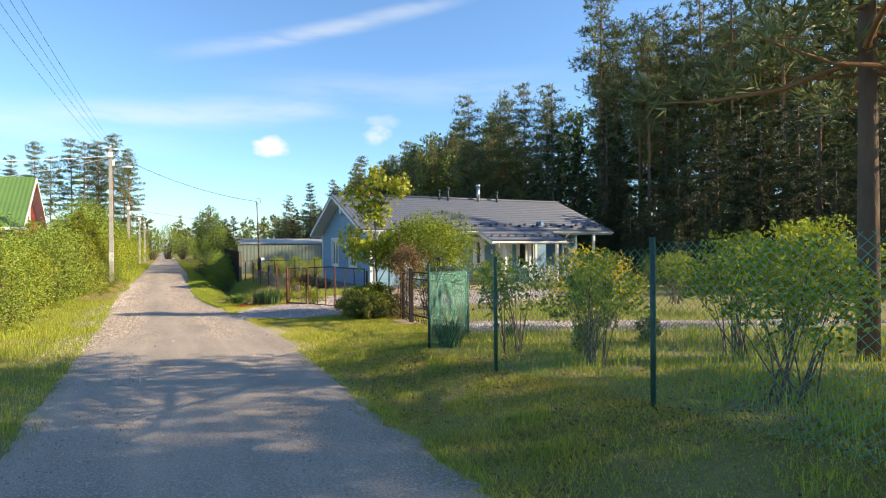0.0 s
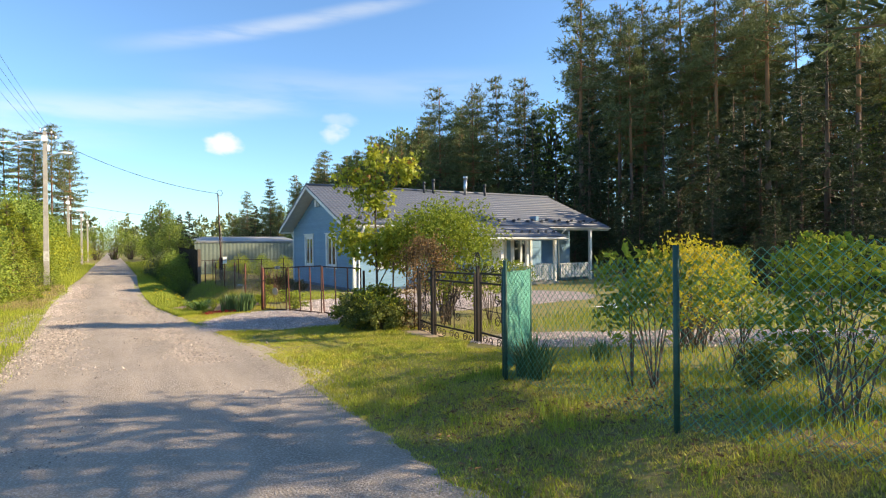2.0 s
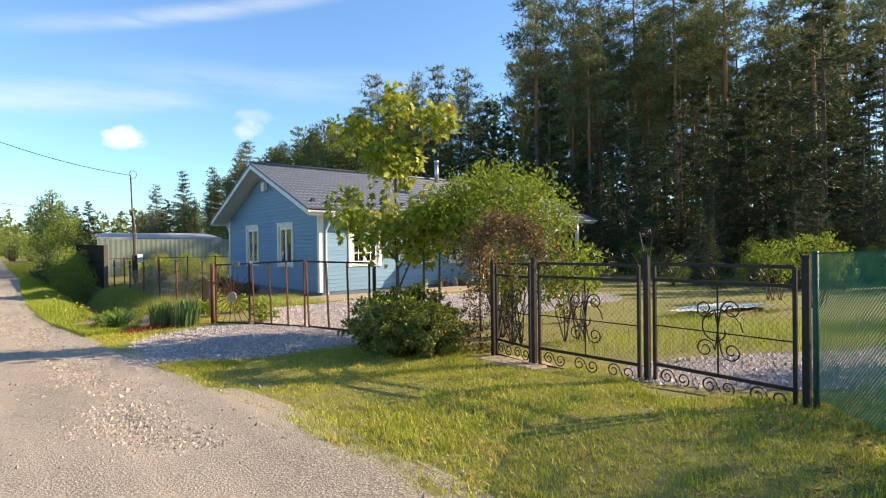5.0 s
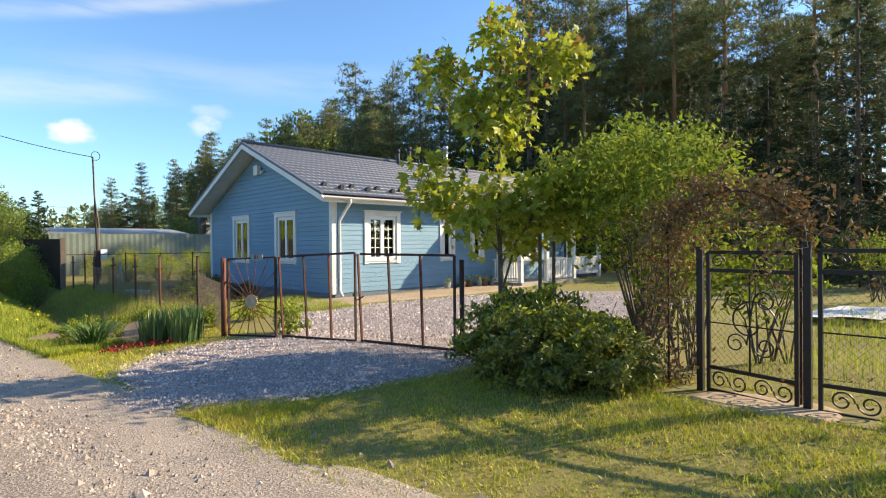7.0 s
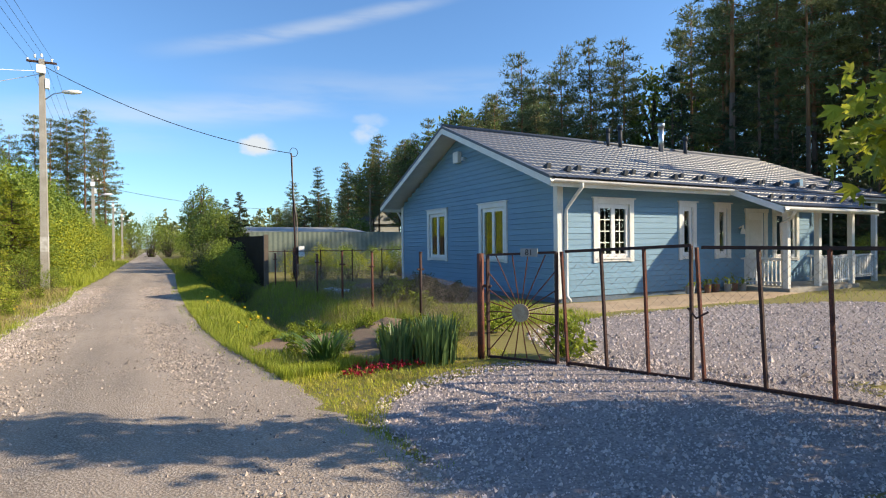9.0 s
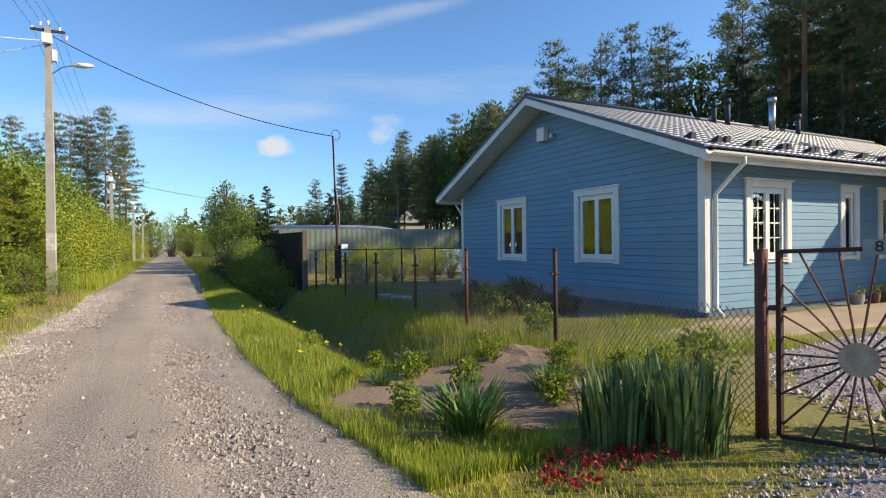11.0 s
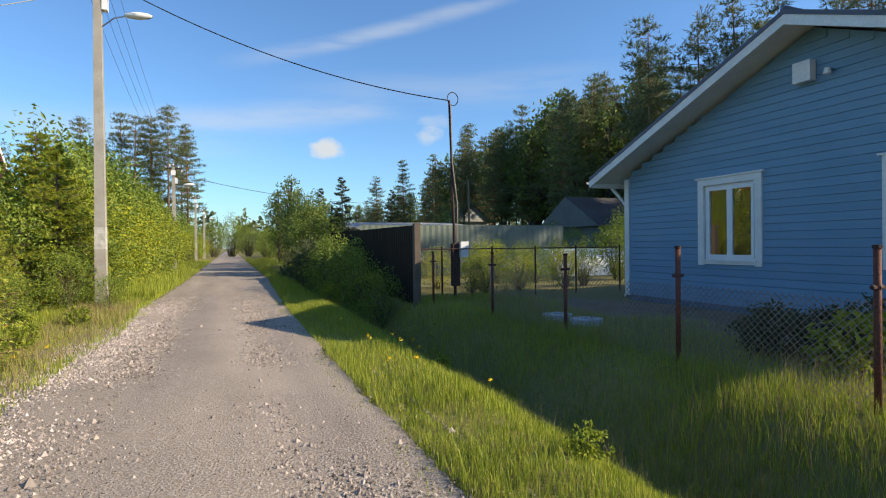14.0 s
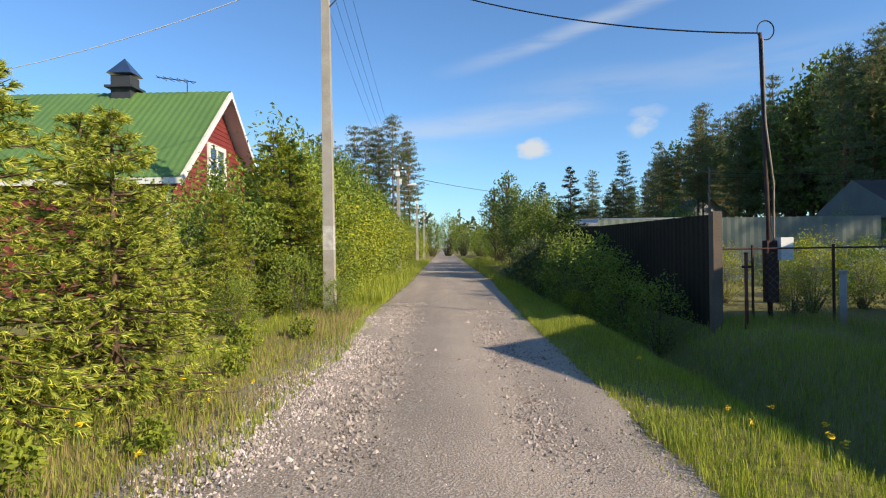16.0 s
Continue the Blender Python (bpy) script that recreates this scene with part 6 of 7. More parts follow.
def iron_leaf(name, p, q, z0, z1, label, panels, parent_label="", crest=True):
    """One black iron gate leaf with rails, scrolls and a thin mesh."""
    p, q = Vector((*p, 0)), Vector((*q, 0))
    u = (q - p).normalized()
    L = (q - p).length
    g = thing(name, (p.x, p.y, z0), label, "gate", "iron gates")

    def at(s, z):
        return p + u * s + Vector((0, 0, z))
    for s in (0.0, L):
        part("stile", Shape().bar(at(s, z0), at(s, z1), 0.032, 0.032), BLACK, g)
    for z in (z0 + 0.02, z0 + 0.24, z1 - 0.17, z1):
        part("rail", Shape().bar(at(0, z), at(L, z), 0.025, 0.034), BLACK, g)
    part("rail", Shape().tube([at(0, 0.5 * (z0 + z1)), at(L, 0.5 * (z0 + z1))], 0.007, 5), BLACK, g)
    n = max(2, int(L / 0.42))
    for k in range(n):
        c = (k + 0.5) * L / n
        part("scroll", Shape().tube(scroll(at(c - 0.09, z0 + 0.13), 0.085, u, 1), 0.008, 5, cap=False), BLACK, g)
        part("scroll", Shape().tube(scroll(at(c + 0.09, z0 + 0.13), 0.085, -u, -1), 0.008, 5, cap=False), BLACK, g)
        if crest:
            part("scroll", Shape().tube(scroll(at(c - 0.1, z1 - 0.085), 0.07, u, 1), 0.007, 5, cap=False), BLACK, g)
    for k in range(panels):
        c = (k + 0.5) * L / panels
        zc = 0.5 * (z0 + z1) + 0.03
        part("scroll_bar", Shape().tube([at(c, z0 + 0.24), at(c, z1 - 0.17)], 0.009, 6), BLACK, g)
        for sx_, sz_ in ((1, 1), (-1, 1), (1, -1), (-1, -1)):
            part("scroll", Shape().tube([at(c, zc + sz_ * 0.02)] + scroll(at(c + sx_ * 0.13, zc + sz_ * 0.2), 0.10, u * -sx_, sz_ * sx_), 0.008, 5, cap=False), BLACK, g)
        part("ring", Shape().tube(scroll(at(c, zc), 0.24, u, 1, 1.0, 16), 0.008, 5, cap=False), BLACK, g)
    part("wire_mesh", chainlink(p.to_2d(), q.to_2d(), (z0 + 0.25, z0 + 0.25), (z1 - 0.18, z1 - 0.18), 0.06, 0.0012), BLACK, g)
    return g


gposts = [(5.86, 13.96), (5.68, 13.03), (5.72, 11.46), (5.62, 9.92)]
for (x, y), top in zip(gposts, (0.86, 0.9, 0.98, 0.95)):
    gp = thing("gate_post", (x, y, gz(x, y)), "square black iron gate post", "post", "iron gate posts")
    part("shaft", Shape().span((x - 0.028, y - 0.028, gz(x, y) - 0.3), (x + 0.028, y + 0.028, top)), BLACK, gp)
    part("cap", Shape().span((x - 0.034, y - 0.034, top), (x + 0.034, y + 0.034, top + 0.015)), BLACK, gp)
iron_leaf("iron_gate", (5.85, 13.88), (5.69, 13.11), -0.52, 0.82, "small black wrought-iron gate with scrolls", 1)
iron_leaf("iron_gate", (5.68, 12.94), (5.71, 11.55), -0.50, 0.84, "black wrought-iron gate leaf with scrolls", 1)
iron_leaf("iron_gate", (5.72, 11.37), (5.63, 10.01), -0.46, 0.86, "black wrought-iron gate leaf with scrolls", 1)
# forged crest over the middle post
crest = thing("forged_crest", (5.72, 11.46, 0.9), "forged iron scrolls above the gate", "gate ornament")
for k, (dy, dz, r, fl_) in enumerate(((-0.25, 0.05, 0.07, 1), (0.25, 0.05, 0.07, -1), (-0.45, 0.02, 0.06, 1), (0.45, 0.02, 0.06, -1), (0.02, 0.28, 0.06, 1), (-0.02, 0.28, 0.06, -1), (-0.7, 0.02, 0.05, 1), (0.7, 0.02, 0.05, -1))):
    part("scroll", Shape().tube([(5.72, 11.46 + 0.4 * dy, 0.86)] + scroll((5.72, 11.46 + dy, 0.92 + dz), r, (0, 1 if fl_ > 0 else -1, 0), fl_), 0.008, 5, cap=False), BLACK, crest)

# vine arch over the small gate
arch = thing("vine_arch", (6.1, 13.6, gz(6.1, 13.6)), "garden arch covered in dry brown climbing vine", "arch")
hoop = [(5.92, 14.3, -0.6), (5.92, 14.3, 0.85)] + [(5.85, 13.7 + 0.6 * math.cos(a), 0.95 + 0.45 * math.sin(a)) for a in np.linspace(0.25, math.pi - 0.25, 9)] + [(5.78, 13.1, 0.85), (5.78, 13.1, -0.6)]
part("hoop", Shape().tube(hoop, 0.012, 6), RUSTDK, arch)
rs_ = np.random.RandomState(141)
vine, vleaf = Shape(), Shape()
hp = np.array(hoop)
for k in range(190):
    i = int(rs_.randint(0, len(hp) - 1))
    f = rs_.rand()
    if i == 0 and rs_.rand() < 0.1 or i >= len(hp) - 2 and rs_.rand() < 0.9:
        continue
    c = hp[i] + (hp[i + 1] - hp[i]) * f + 0.07 * rs_.randn(3)
    e = c + rs_.randn(3) * np.array([0.16, 0.22, 0.2]) + np.array([0, 0, -0.06])
    vine.tube([c, (c + e) / 2 + 0.05 * rs_.randn(3), e], 0.005, 4, 0.002, cap=False)
    for X in (c, e):
        add_leaves(vleaf, leaves(X + 0.05 * rs_.randn(7, 3), rs_.randn(7, 3), 0.055, 0.035, rs_))
for k in range(150):
    z = -0.55 + 1.6 * rs_.rand()
    c = np.array([5.98 + 0.12 * rs_.randn(), 14.4 + 0.16 * rs_.randn(), z])
    e = c + rs_.randn(3) * np.array([0.08, 0.1, 0.25])
    vine.tube([c, e], 0.005, 4, 0.002, cap=False)
    add_leaves(vleaf, leaves(e + 0.05 * rs_.randn(6, 3), rs_.randn(6, 3), 0.05, 0.03, rs_))
part("vine_stem", vine, TWIG, arch)
part("vine_leaves", vleaf, DRYVINE, arch, "dry reddish-brown leaves")

# rusty swing gates of the drive with the wagon-wheel leaf


def wheel_gate():
    p, q = Vector((4.14, 21.2, 0)), Vector((4.66, 20.36, 0))
    u = (q - p).normalized()
    L = (q - p).length
    z0, z1 = -0.60, 0.70
    g = thing("wheel_gate", (4.14, 21.2, z0), "rusty garden gate with wire spokes round a pale disc", "gate", "rusty gates")

    def at(s, z):
        return p + u * s + Vector((0, 0, z))
    for s in (0.05, L - 0.03):
        part("stile", Shape().bar(at(s, z0), at(s, z1 + (0.03 if s > 0.5 else 0)), 0.035, 0.035), RUSTDK, g)
    part("rail", Shape().bar(at(0.05, z0), at(L - 0.03, z0), 0.03, 0.03), RUSTDK, g)
    part("rail", Shape().bar(at(0.05, z1), at(L - 0.03, z1 + 0.03), 0.03, 0.03), RUSTDK, g)
    c = at(0.5 * L, -0.02)
    n_ = Vector((-u.y, u.x, 0))
    part("disc", Shape().tube([c - n_ * 0.012, c + n_ * 0.012], 0.115, 20), mat("worn_cream_disc", (0.55, 0.46, 0.32), (0.42, 0.30, 0.2), 0.7, scale=12, fine=60, bump=0.2), g, "worn cream metal disc")
    for k in range(22):
        a = 2 * math.pi * k / 22
        du, dz = math.cos(a), math.sin(a)
        r = min((0.5 * L - 0.05) / max(1e-3, abs(du)), ((z1 - c.z) if dz > 0 else (c.z - z0)) / max(1e-3, abs(dz)))
        part("spoke", Shape().tube([c + u * (0.11 * du) + Vector((0, 0, 0.11 * dz)), c + u * (r * du) + Vector((0, 0, r * dz))], 0.008, 5), RUST, g)
    sign = thing("number_sign", tuple(at(0.5 * L + 0.12, z1 + 0.02)), "small pale house number plate on the gate", "sign")
    s0, s1 = at(0.5 * L + 0.02, 0) - n_ * 0.03, at(0.5 * L + 0.24, 0) - n_ * 0.03
    part("plate", Shape().bar((s0.x, s0.y, z1 + 0.03), (s1.x, s1.y, z1 + 0.03), 0.01, 0.10), FARWALL, sign)
    tx = bpy.data.curves.new("digits", "FONT")
    tx.body, tx.size, tx.extrude, tx.align_x, tx.align_y = "81", 0.10, 0.002, "CENTER", "CENTER"
    ob = new("digits", tx)
    ob.data.materials.append(BLACK)
    mid = (s0 + s1) / 2 - n_ * 0.009
    # the plate faces the road
    ob.matrix_basis = Matrix.Translation(Vector((mid.x, mid.y, z1 + 0.03)) - ORIGIN[sign.name]) @ Matrix.Rotation(math.atan2(u.y, u.x), 4, "Z") @ Matrix.Rotation(radians(90), 4, "X")
    ob.parent = sign


wheel_gate()
gp = thing("gate_post", (4.12, 21.26, gz(4.12, 21.26)), "rusty red round steel gate post", "post")
part("shaft", Shape().tube([(4.12, 21.26, gz(4.1, 21.2) - 0.3), (4.12, 21.26, 0.72)], 0.045, 10), RUST, gp, smooth=True)
part("hinge", Shape().tube([(4.12, 21.26, 0.3), (4.2, 21.13, 0.3)], 0.02, 6), RUSTDK, gp)


def bar_leaf(p, q, tops, label):
    p, q = Vector((*p, 0)), Vector((*q, 0))
    g = thing("bar_gate", (p.x, p.y, -0.66), label, "gate", "rusty gates")
    L = (q - p).length
    u = (q - p) / L
    n_ = Vector((-u.y, u.x, 0))

    def at(s, z):
        return p + u * s + Vector((0, 0, z))
    za, zb = tops
    part("rail", Shape().bar(at(0, -0.585), at(L, -0.60), 0.03, 0.035), RUSTDK, g)
    part("rail", Shape().bar(at(-0.02, za), at(L, zb), 0.03, 0.035), RUSTDK, g)
    for k in range(4):
        f = k / 3
        lean = 0.07 * (1 - f)
        part("bar", Shape().bar(at(f * L + 0.02 * math.sin(k), -0.64), at(f * L - lean, za + (zb - za) * f), 0.03, 0.03), RUSTDK if k % 2 else RUST, g)
    part("wire_mesh", chainlink((p + n_ * 0.02).to_2d(), (q + n_ * 0.02).to_2d(), (-0.6, -0.62), (za - 0.05, zb - 0.05), 0.09, 0.0011), WIRE, g)


bar_leaf((4.72, 20.28), (5.33, 19.06), (0.74, 0.80), "rusty iron bar gate leaf, closed across the drive")
bar_leaf((5.37, 18.94), (5.9, 17.4), (0.78, 0.76), "rusty iron bar gate leaf, closed across the drive")
gp = thing("gate_post", (5.95, 17.3, gz(5.95, 17.3)), "dark rusty steel gate post", "post")
part("shaft", Shape().tube([(5.95, 17.3, gz(5.95, 17.3) - 0.3), (5.95, 17.3, 0.7)], 0.035, 8), RUSTDK, gp, smooth=True)
part("chain", Shape().tube([(5.3, 19.08, 0.15), (5.3, 18.98, 0.05), (5.38, 18.9, 0.12)], 0.012, 5), RUSTDK, gp)

# rusty fence beside the house
rf = [(4.84, 24.52), (4.66, 26.6), (4.62, 28.6), (4.55, 30.7), (4.5, 33.0), (4.4, 35.9)]
rfence = thing("wire_fence", (4.6, 28.0, gz(4.6, 28)), "low chain-link fence on thin rusty posts", "fence")
for x, y in rf:
    pst = part("post", Shape().tube([(x, y, gz(x, y) - 0.3), (x, y, 0.70 if y < 30 else 0.6)], 0.028, 8), RUST if y > 25 else RUSTDK, rfence, smooth=True)
    part("collar", Shape().tube([(x - 0.07, y, 0.38), (x + 0.07, y, 0.38)], 0.02, 6).tube([(x - 0.01, y, 0.38), (x + 0.01, y, 0.38)], 0.034, 8), RUSTDK, pst)
    part("cap", Shape().tube([(x, y, 0.685 if y < 30 else 0.58), (x, y, 0.715 if y < 30 else 0.61)], 0.036, 8), RUSTDK, pst)
for a, b in zip([(4.14, 21.3)] + rf[:4], rf[:5]):
    part("wire_mesh", chainlink(a, b, (gz(*a) + 0.03, gz(*b) + 0.03), (0.30, 0.26), 0.07, 0.003), WIRE, rfence)

# dark sheet fence with concrete corner post
dk = thing("sheet_fence", (4.15, 36.4, gz(4.15, 36.4)), "tall dark brown corrugated sheet fence", "fence")
s = Shape()
ys = np.arange(36.5, 50.01, 0.05)
for z0_, z1_ in ((-0.75, 1.26),):
    for i, y in enumerate(ys):
        x = 4.18 + 0.02 * (y - 36.5) + 0.012 * (1 if (i // 2) % 2 else -1)
        s.v.extend([(x, y, z0_), (x, y, z1_ + 0.012 * (y - 36.5))])
s.f = [(2 * i, 2 * i + 1, 2 * i + 3, 2 * i + 2) for i in range(len(ys) - 1)]
part("sheet", s, DKFENCE, dk)
for y in (40.0, 43.5, 47.0, 50.0):
    part("post", Shape().span((4.26 + 0.02 * (y - 36.5), y - 0.04, -0.9), (4.34 + 0.02 * (y - 36.5), y + 0.04, 1.25)), DKFENCE, dk)
part("corner_post", Shape().span((4.08, 36.3, -1.0), (4.23, 36.46, 1.30)), mat("brown_concrete", (0.17, 0.13, 0.10), (0.12, 0.095, 0.075), 0.9, scale=3, fine=30, bump=0.4), dk, "brown weathered concrete corner post")

# pale corrugated fence at the back of the plot
pf = thing("sheet_fence", (9.0, 47.0, gz(9, 47)), "pale green translucent corrugated fence", "fence")
s = Shape()
xs = np.arange(5.2, 15.5, 0.07)
for i, x in enumerate(xs):
    s.v.extend([(x, 47.0 + 0.008 * math.sin(i * 1.57), -0.6), (x, 47.0 + 0.008 * math.sin(i * 1.57), 1.7)])
s.f = [(2 * i, 2 * i + 2, 2 * i + 3, 2 * i + 1) for i in range(len(xs) - 1)]
part("sheet", s, POLYFENCE, pf)
for x in (5.3, 8.0, 10.6, 13.2, 15.3):
    part("post", Shape().span((x - 0.03, 47.06, -0.7), (x + 0.03, 47.12, 1.73)), RUSTDK, pf)
gf = thing("wire_fence", (6.0, 36.3, gz(6, 36.3)), "garden fence of thin posts and wire behind the house", "fence")
for x in (4.9, 6.3, 7.6, 8.9, 10.4):
    part("post", Shape().tube([(x, 36.6, gz(x, 36.6) - 0.2), (x, 36.6, 0.72)], 0.025, 6), RUSTDK, gf)
part("rail", Shape().tube([(4.3, 36.6, 0.66), (10.4, 36.6, 0.66)], 0.015, 6), RUSTDK, gf)
part("wire_mesh", chainlink((4.3, 36.6), (10.4, 36.6), (-0.6, -0.6), (0.6, 0.6), 0.12, 0.0016), WIRE, gf)

# ---- poles and cables ----


def wire(a, b, sag, r=0.008, n=14):
    a, b = Vector(a), Vector(b)
    return Shape().tube([a + (b - a) * (i / n) - Vector((0, 0, sag * 4 * (i / n) * (1 - i / n))) for i in range(n + 1)], r, 5)


def power_pole(x, y, h, lamp, first):
    z = gz(x, y)
    p = thing("utility_pole", (x, y, z), "tapered concrete power line pole with a street lamp" if lamp else "tapered concrete power line pole", "pole", "power poles")
    s = Shape()
    for zz, w in ((-0.4, 0.26), (h, 0.16)):
        s.v.extend([(x - w / 2, y - w / 2, z + zz), (x + w / 2, y - w / 2, z + zz), (x + w / 2, y + w / 2, z + zz), (x - w / 2, y + w / 2, z + zz)])
    s.f = [(0, 1, 5, 4), (1, 2, 6, 5), (2, 3, 7, 6), (3, 0, 4, 7), (4, 5, 6, 7), (3, 2, 1, 0)]
    part("shaft", s, CONCRETE, p)
    wm = 0.24
    part("painted_band", Shape().span((x - wm / 2, y - wm / 2, z + 1.45), (x + wm / 2, y + wm / 2, z + 2.0)), mat("faded_paint", (0.58, 0.56, 0.53), (0.36, 0.335, 0.30), 0.9, scale=7, fine=40, c3=(0.40, 0.37, 0.33), bump=0.3), p, "faded white paint band")
    part("crossarm", Shape().bar((x - 0.45, y, z + h - 0.1), (x + 0.45, y, z + h - 0.1), 0.07, 0.07), RUSTDK, p)
    for k, (dx, dz) in enumerate(((-0.42, 0.1), (-0.2, 0.25), (0.0, 0.3), (0.3, 0.15), (0.48, -0.1))):
        part("insulator", Shape().tube([(x + dx, y, z + h - 0.1 + dz - 0.12), (x + dx, y, z + h - 0.1 + dz)], 0.03, 8, 0.045), PVC, p)
    part("meter_box", Shape().span((x - 0.13, y - 0.24, z + h - 0.55), (x + 0.13, y - 0.1, z + h - 0.25)), PVC, p, "white junction box")
    part("meter_box", Shape().span((x + 0.1, y - 0.1, z + h - 1.05), (x + 0.22, y + 0.1, z + h - 0.7)), PVC, p, "white junction box")
    if lamp:
        arm = part("lamp_arm", Shape().tube([(x + 0.08, y, z + h - 1.45), (x + 0.35, y - 0.05, z + h - 1.22), (x + 0.65, y - 0.1, z + h - 1.14)], 0.022, 6), STEEL, p)
        head = Shape()
        for i, (f, w, hh) in enumerate(((0, 0.05, 0.04), (0.15, 0.11, 0.07), (0.5, 0.14, 0.09), (0.85, 0.10, 0.07), (1.0, 0.03, 0.03))):
            cx, cz = x + 0.6 + 0.62 * f, z + h - 1.13 + 0.05 * f
            for a in np.linspace(0, 2 * math.pi, 8, endpoint=False):
                head.v.append((cx, y - 0.1 + w * math.cos(a), cz + hh * math.sin(a)))
            if i:
                k = 8 * i
                head.f.extend((k - 8 + j, k - 8 + (j + 1) % 8, k + (j + 1) % 8, k + j) for j in range(8))
        part("lamp_head", head, PVC, arm, "white street lamp head, unlit", True)
    return p


POLES = [(-3.05, 39.6, 8.45), (-3.3, 62.0, 6.6), (-3.2, 84.0, 6.6), (-3.2, 104.0, 6.6)]
for i, (x, y, h) in enumerate(POLES):
    power_pole(x, y, h, i < 2 or i == 3, i == 0)
cables = thing("power_line", (-3.05, 39.6, 6.9), "thin overhead power wires between the poles", "cable")
tops = [(-3.0, -4.0, 6.9)] + [(x, y, gz(x, y) + h) for x, y, h in POLES]
for a, b in zip(tops, tops[1:]):
    for dx, dz in ((-0.42, 0.02), (-0.2, 0.17), (0.0, 0.22), (0.3, 0.07)):
        part("wire", wire((a[0] + dx, a[1], a[2] + dz), (b[0] + dx, b[1], b[2] + dz), 0.5, 0.005), CABLE, cables)
P2 = (5.38, 36.9)
p2 = thing("service_mast", (*P2, gz(*P2)), "thin rusty service mast with a cable loop on top", "pole")
part("mast", Shape().tube([(*P2, gz(*P2) - 0.3), (P2[0] - 0.02, P2[1], 1.2), (P2[0] - 0.12, P2[1], 4.5)], 0.045, 8, 0.03), RUSTDK, p2, smooth=True)
part("conduit", Shape().tube([(P2[0] + 0.05, P2[1] - 0.04, 0.3), (P2[0] + 0.06, P2[1] - 0.05, 1.8), (P2[0] - 0.07, P2[1] - 0.05, 2.9), (P2[0] - 0.10, P2[1] - 0.04, 4.4)], 0.018, 6), WIRE, p2)
part("cable_loop", Shape().tube([(P2[0] - 0.02 + 0.15 * math.cos(a), P2[1], 4.55 + 0.17 * math.sin(a)) for a in np.linspace(0, 2 * math.pi, 20)], 0.012, 5), CABLE, p2)
part("meter_box", Shape().span((P2[0] + 0.08, P2[1] - 0.2, 0.45), (P2[0] + 0.30, P2[1] - 0.05, 0.85)), PVC, p2, "white electricity meter box")
part("bracket", Shape().span((P2[0] - 0.1, P2[1] - 0.1, -0.3), (P2[0] + 0.1, P2[1] + 0.05, 0.8)), RUSTDK, p2)
sw = thing("service_cable", (-3.05, 39.6, 5.2), "black overhead service cable", "cable")
part("cable", wire((-3.0, 39.5, gz(-3, 39.5) + 8.2), (P2[0] - 0.12, P2[1], 4.5), 0.45, 0.014, 24), CABLE, sw)
part("cable", wire((-3.3, 62, gz(-3, 62) + 6.2), (16.0, 74.0, 5.0), 0.7, 0.016, 24), CABLE, sw)
part("cable", wire((-3.05, 39.5, gz(-3, 39.5) + 8.0), (-14.0, 33.0, 5.6), 0.3, 0.012, 16), PVC, sw, "pale service cable")
part("cable", wire((-3.05, 39.5, gz(-3, 39.5) + 7.9), (-13.0, 41.0, 5.2), 0.3, 0.012, 16), PVC, sw, "pale service cable")
post = thing("marker_post", (5.95, 35.9, gz(5.95, 35.9)), "grey metal marker post", "post")
part("shaft", Shape().tube([(5.95, 35.9, gz(5.95, 35.9) - 0.1), (5.95, 35.9, 0.25)], 0.05, 8), FARWALL, post, smooth=True)
part("cap", Shape().tube([(5.95, 35.9, 0.25), (5.95, 35.9, 0.3)], 0.065, 8), FARWALL, post)
for x, y in ((5.45, 32.3), (5.5, 31.5)):
    lid = thing("well_lid", (x, y, gz(x, y)), "round pale blue plastic well lid in the grass", "lid", "well lids")
    part("rim", Shape().tube([(x, y, gz(x, y) - 0.05), (x, y, gz(x, y) + 0.10)], 0.27, 20), PLASTIC, lid, smooth=False)
    part("knob", Shape().tube([(x, y, gz(x, y) + 0.10), (x, y, gz(x, y) + 0.13)], 0.06, 10), PLASTIC, lid)
# white sheet lying in the garden
ws = Shape()
for j in range(9):
    for i in range(15):
        x, y = 11.6 + 2.2 * i / 14 + 0.25 * j / 8, 13.3 + 1.3 * j / 8 - 0.35 * i / 14
        ws.v.append((x, y, gz(x, y) + 0.14 + 0.05 * noise.noise((x * 2, y * 2, 0))))
ws.f = [(j * 15 + i, j * 15 + i + 1, (j + 1) * 15 + i + 1, (j + 1) * 15 + i) for j in range(8) for i in range(14)]
cover = thing("bed_cover", (12.5, 13.8, gz(12.5, 13.8)), "white covering sheet over a low garden bed", "cover")
part("sheet", ws, WHITE, cover)
part("bed", Shape().span((11.65, 13.15, gz(12, 13.8) - 0.05), (13.7, 14.1, gz(12, 13.8) + 0.11)), BARE, cover)
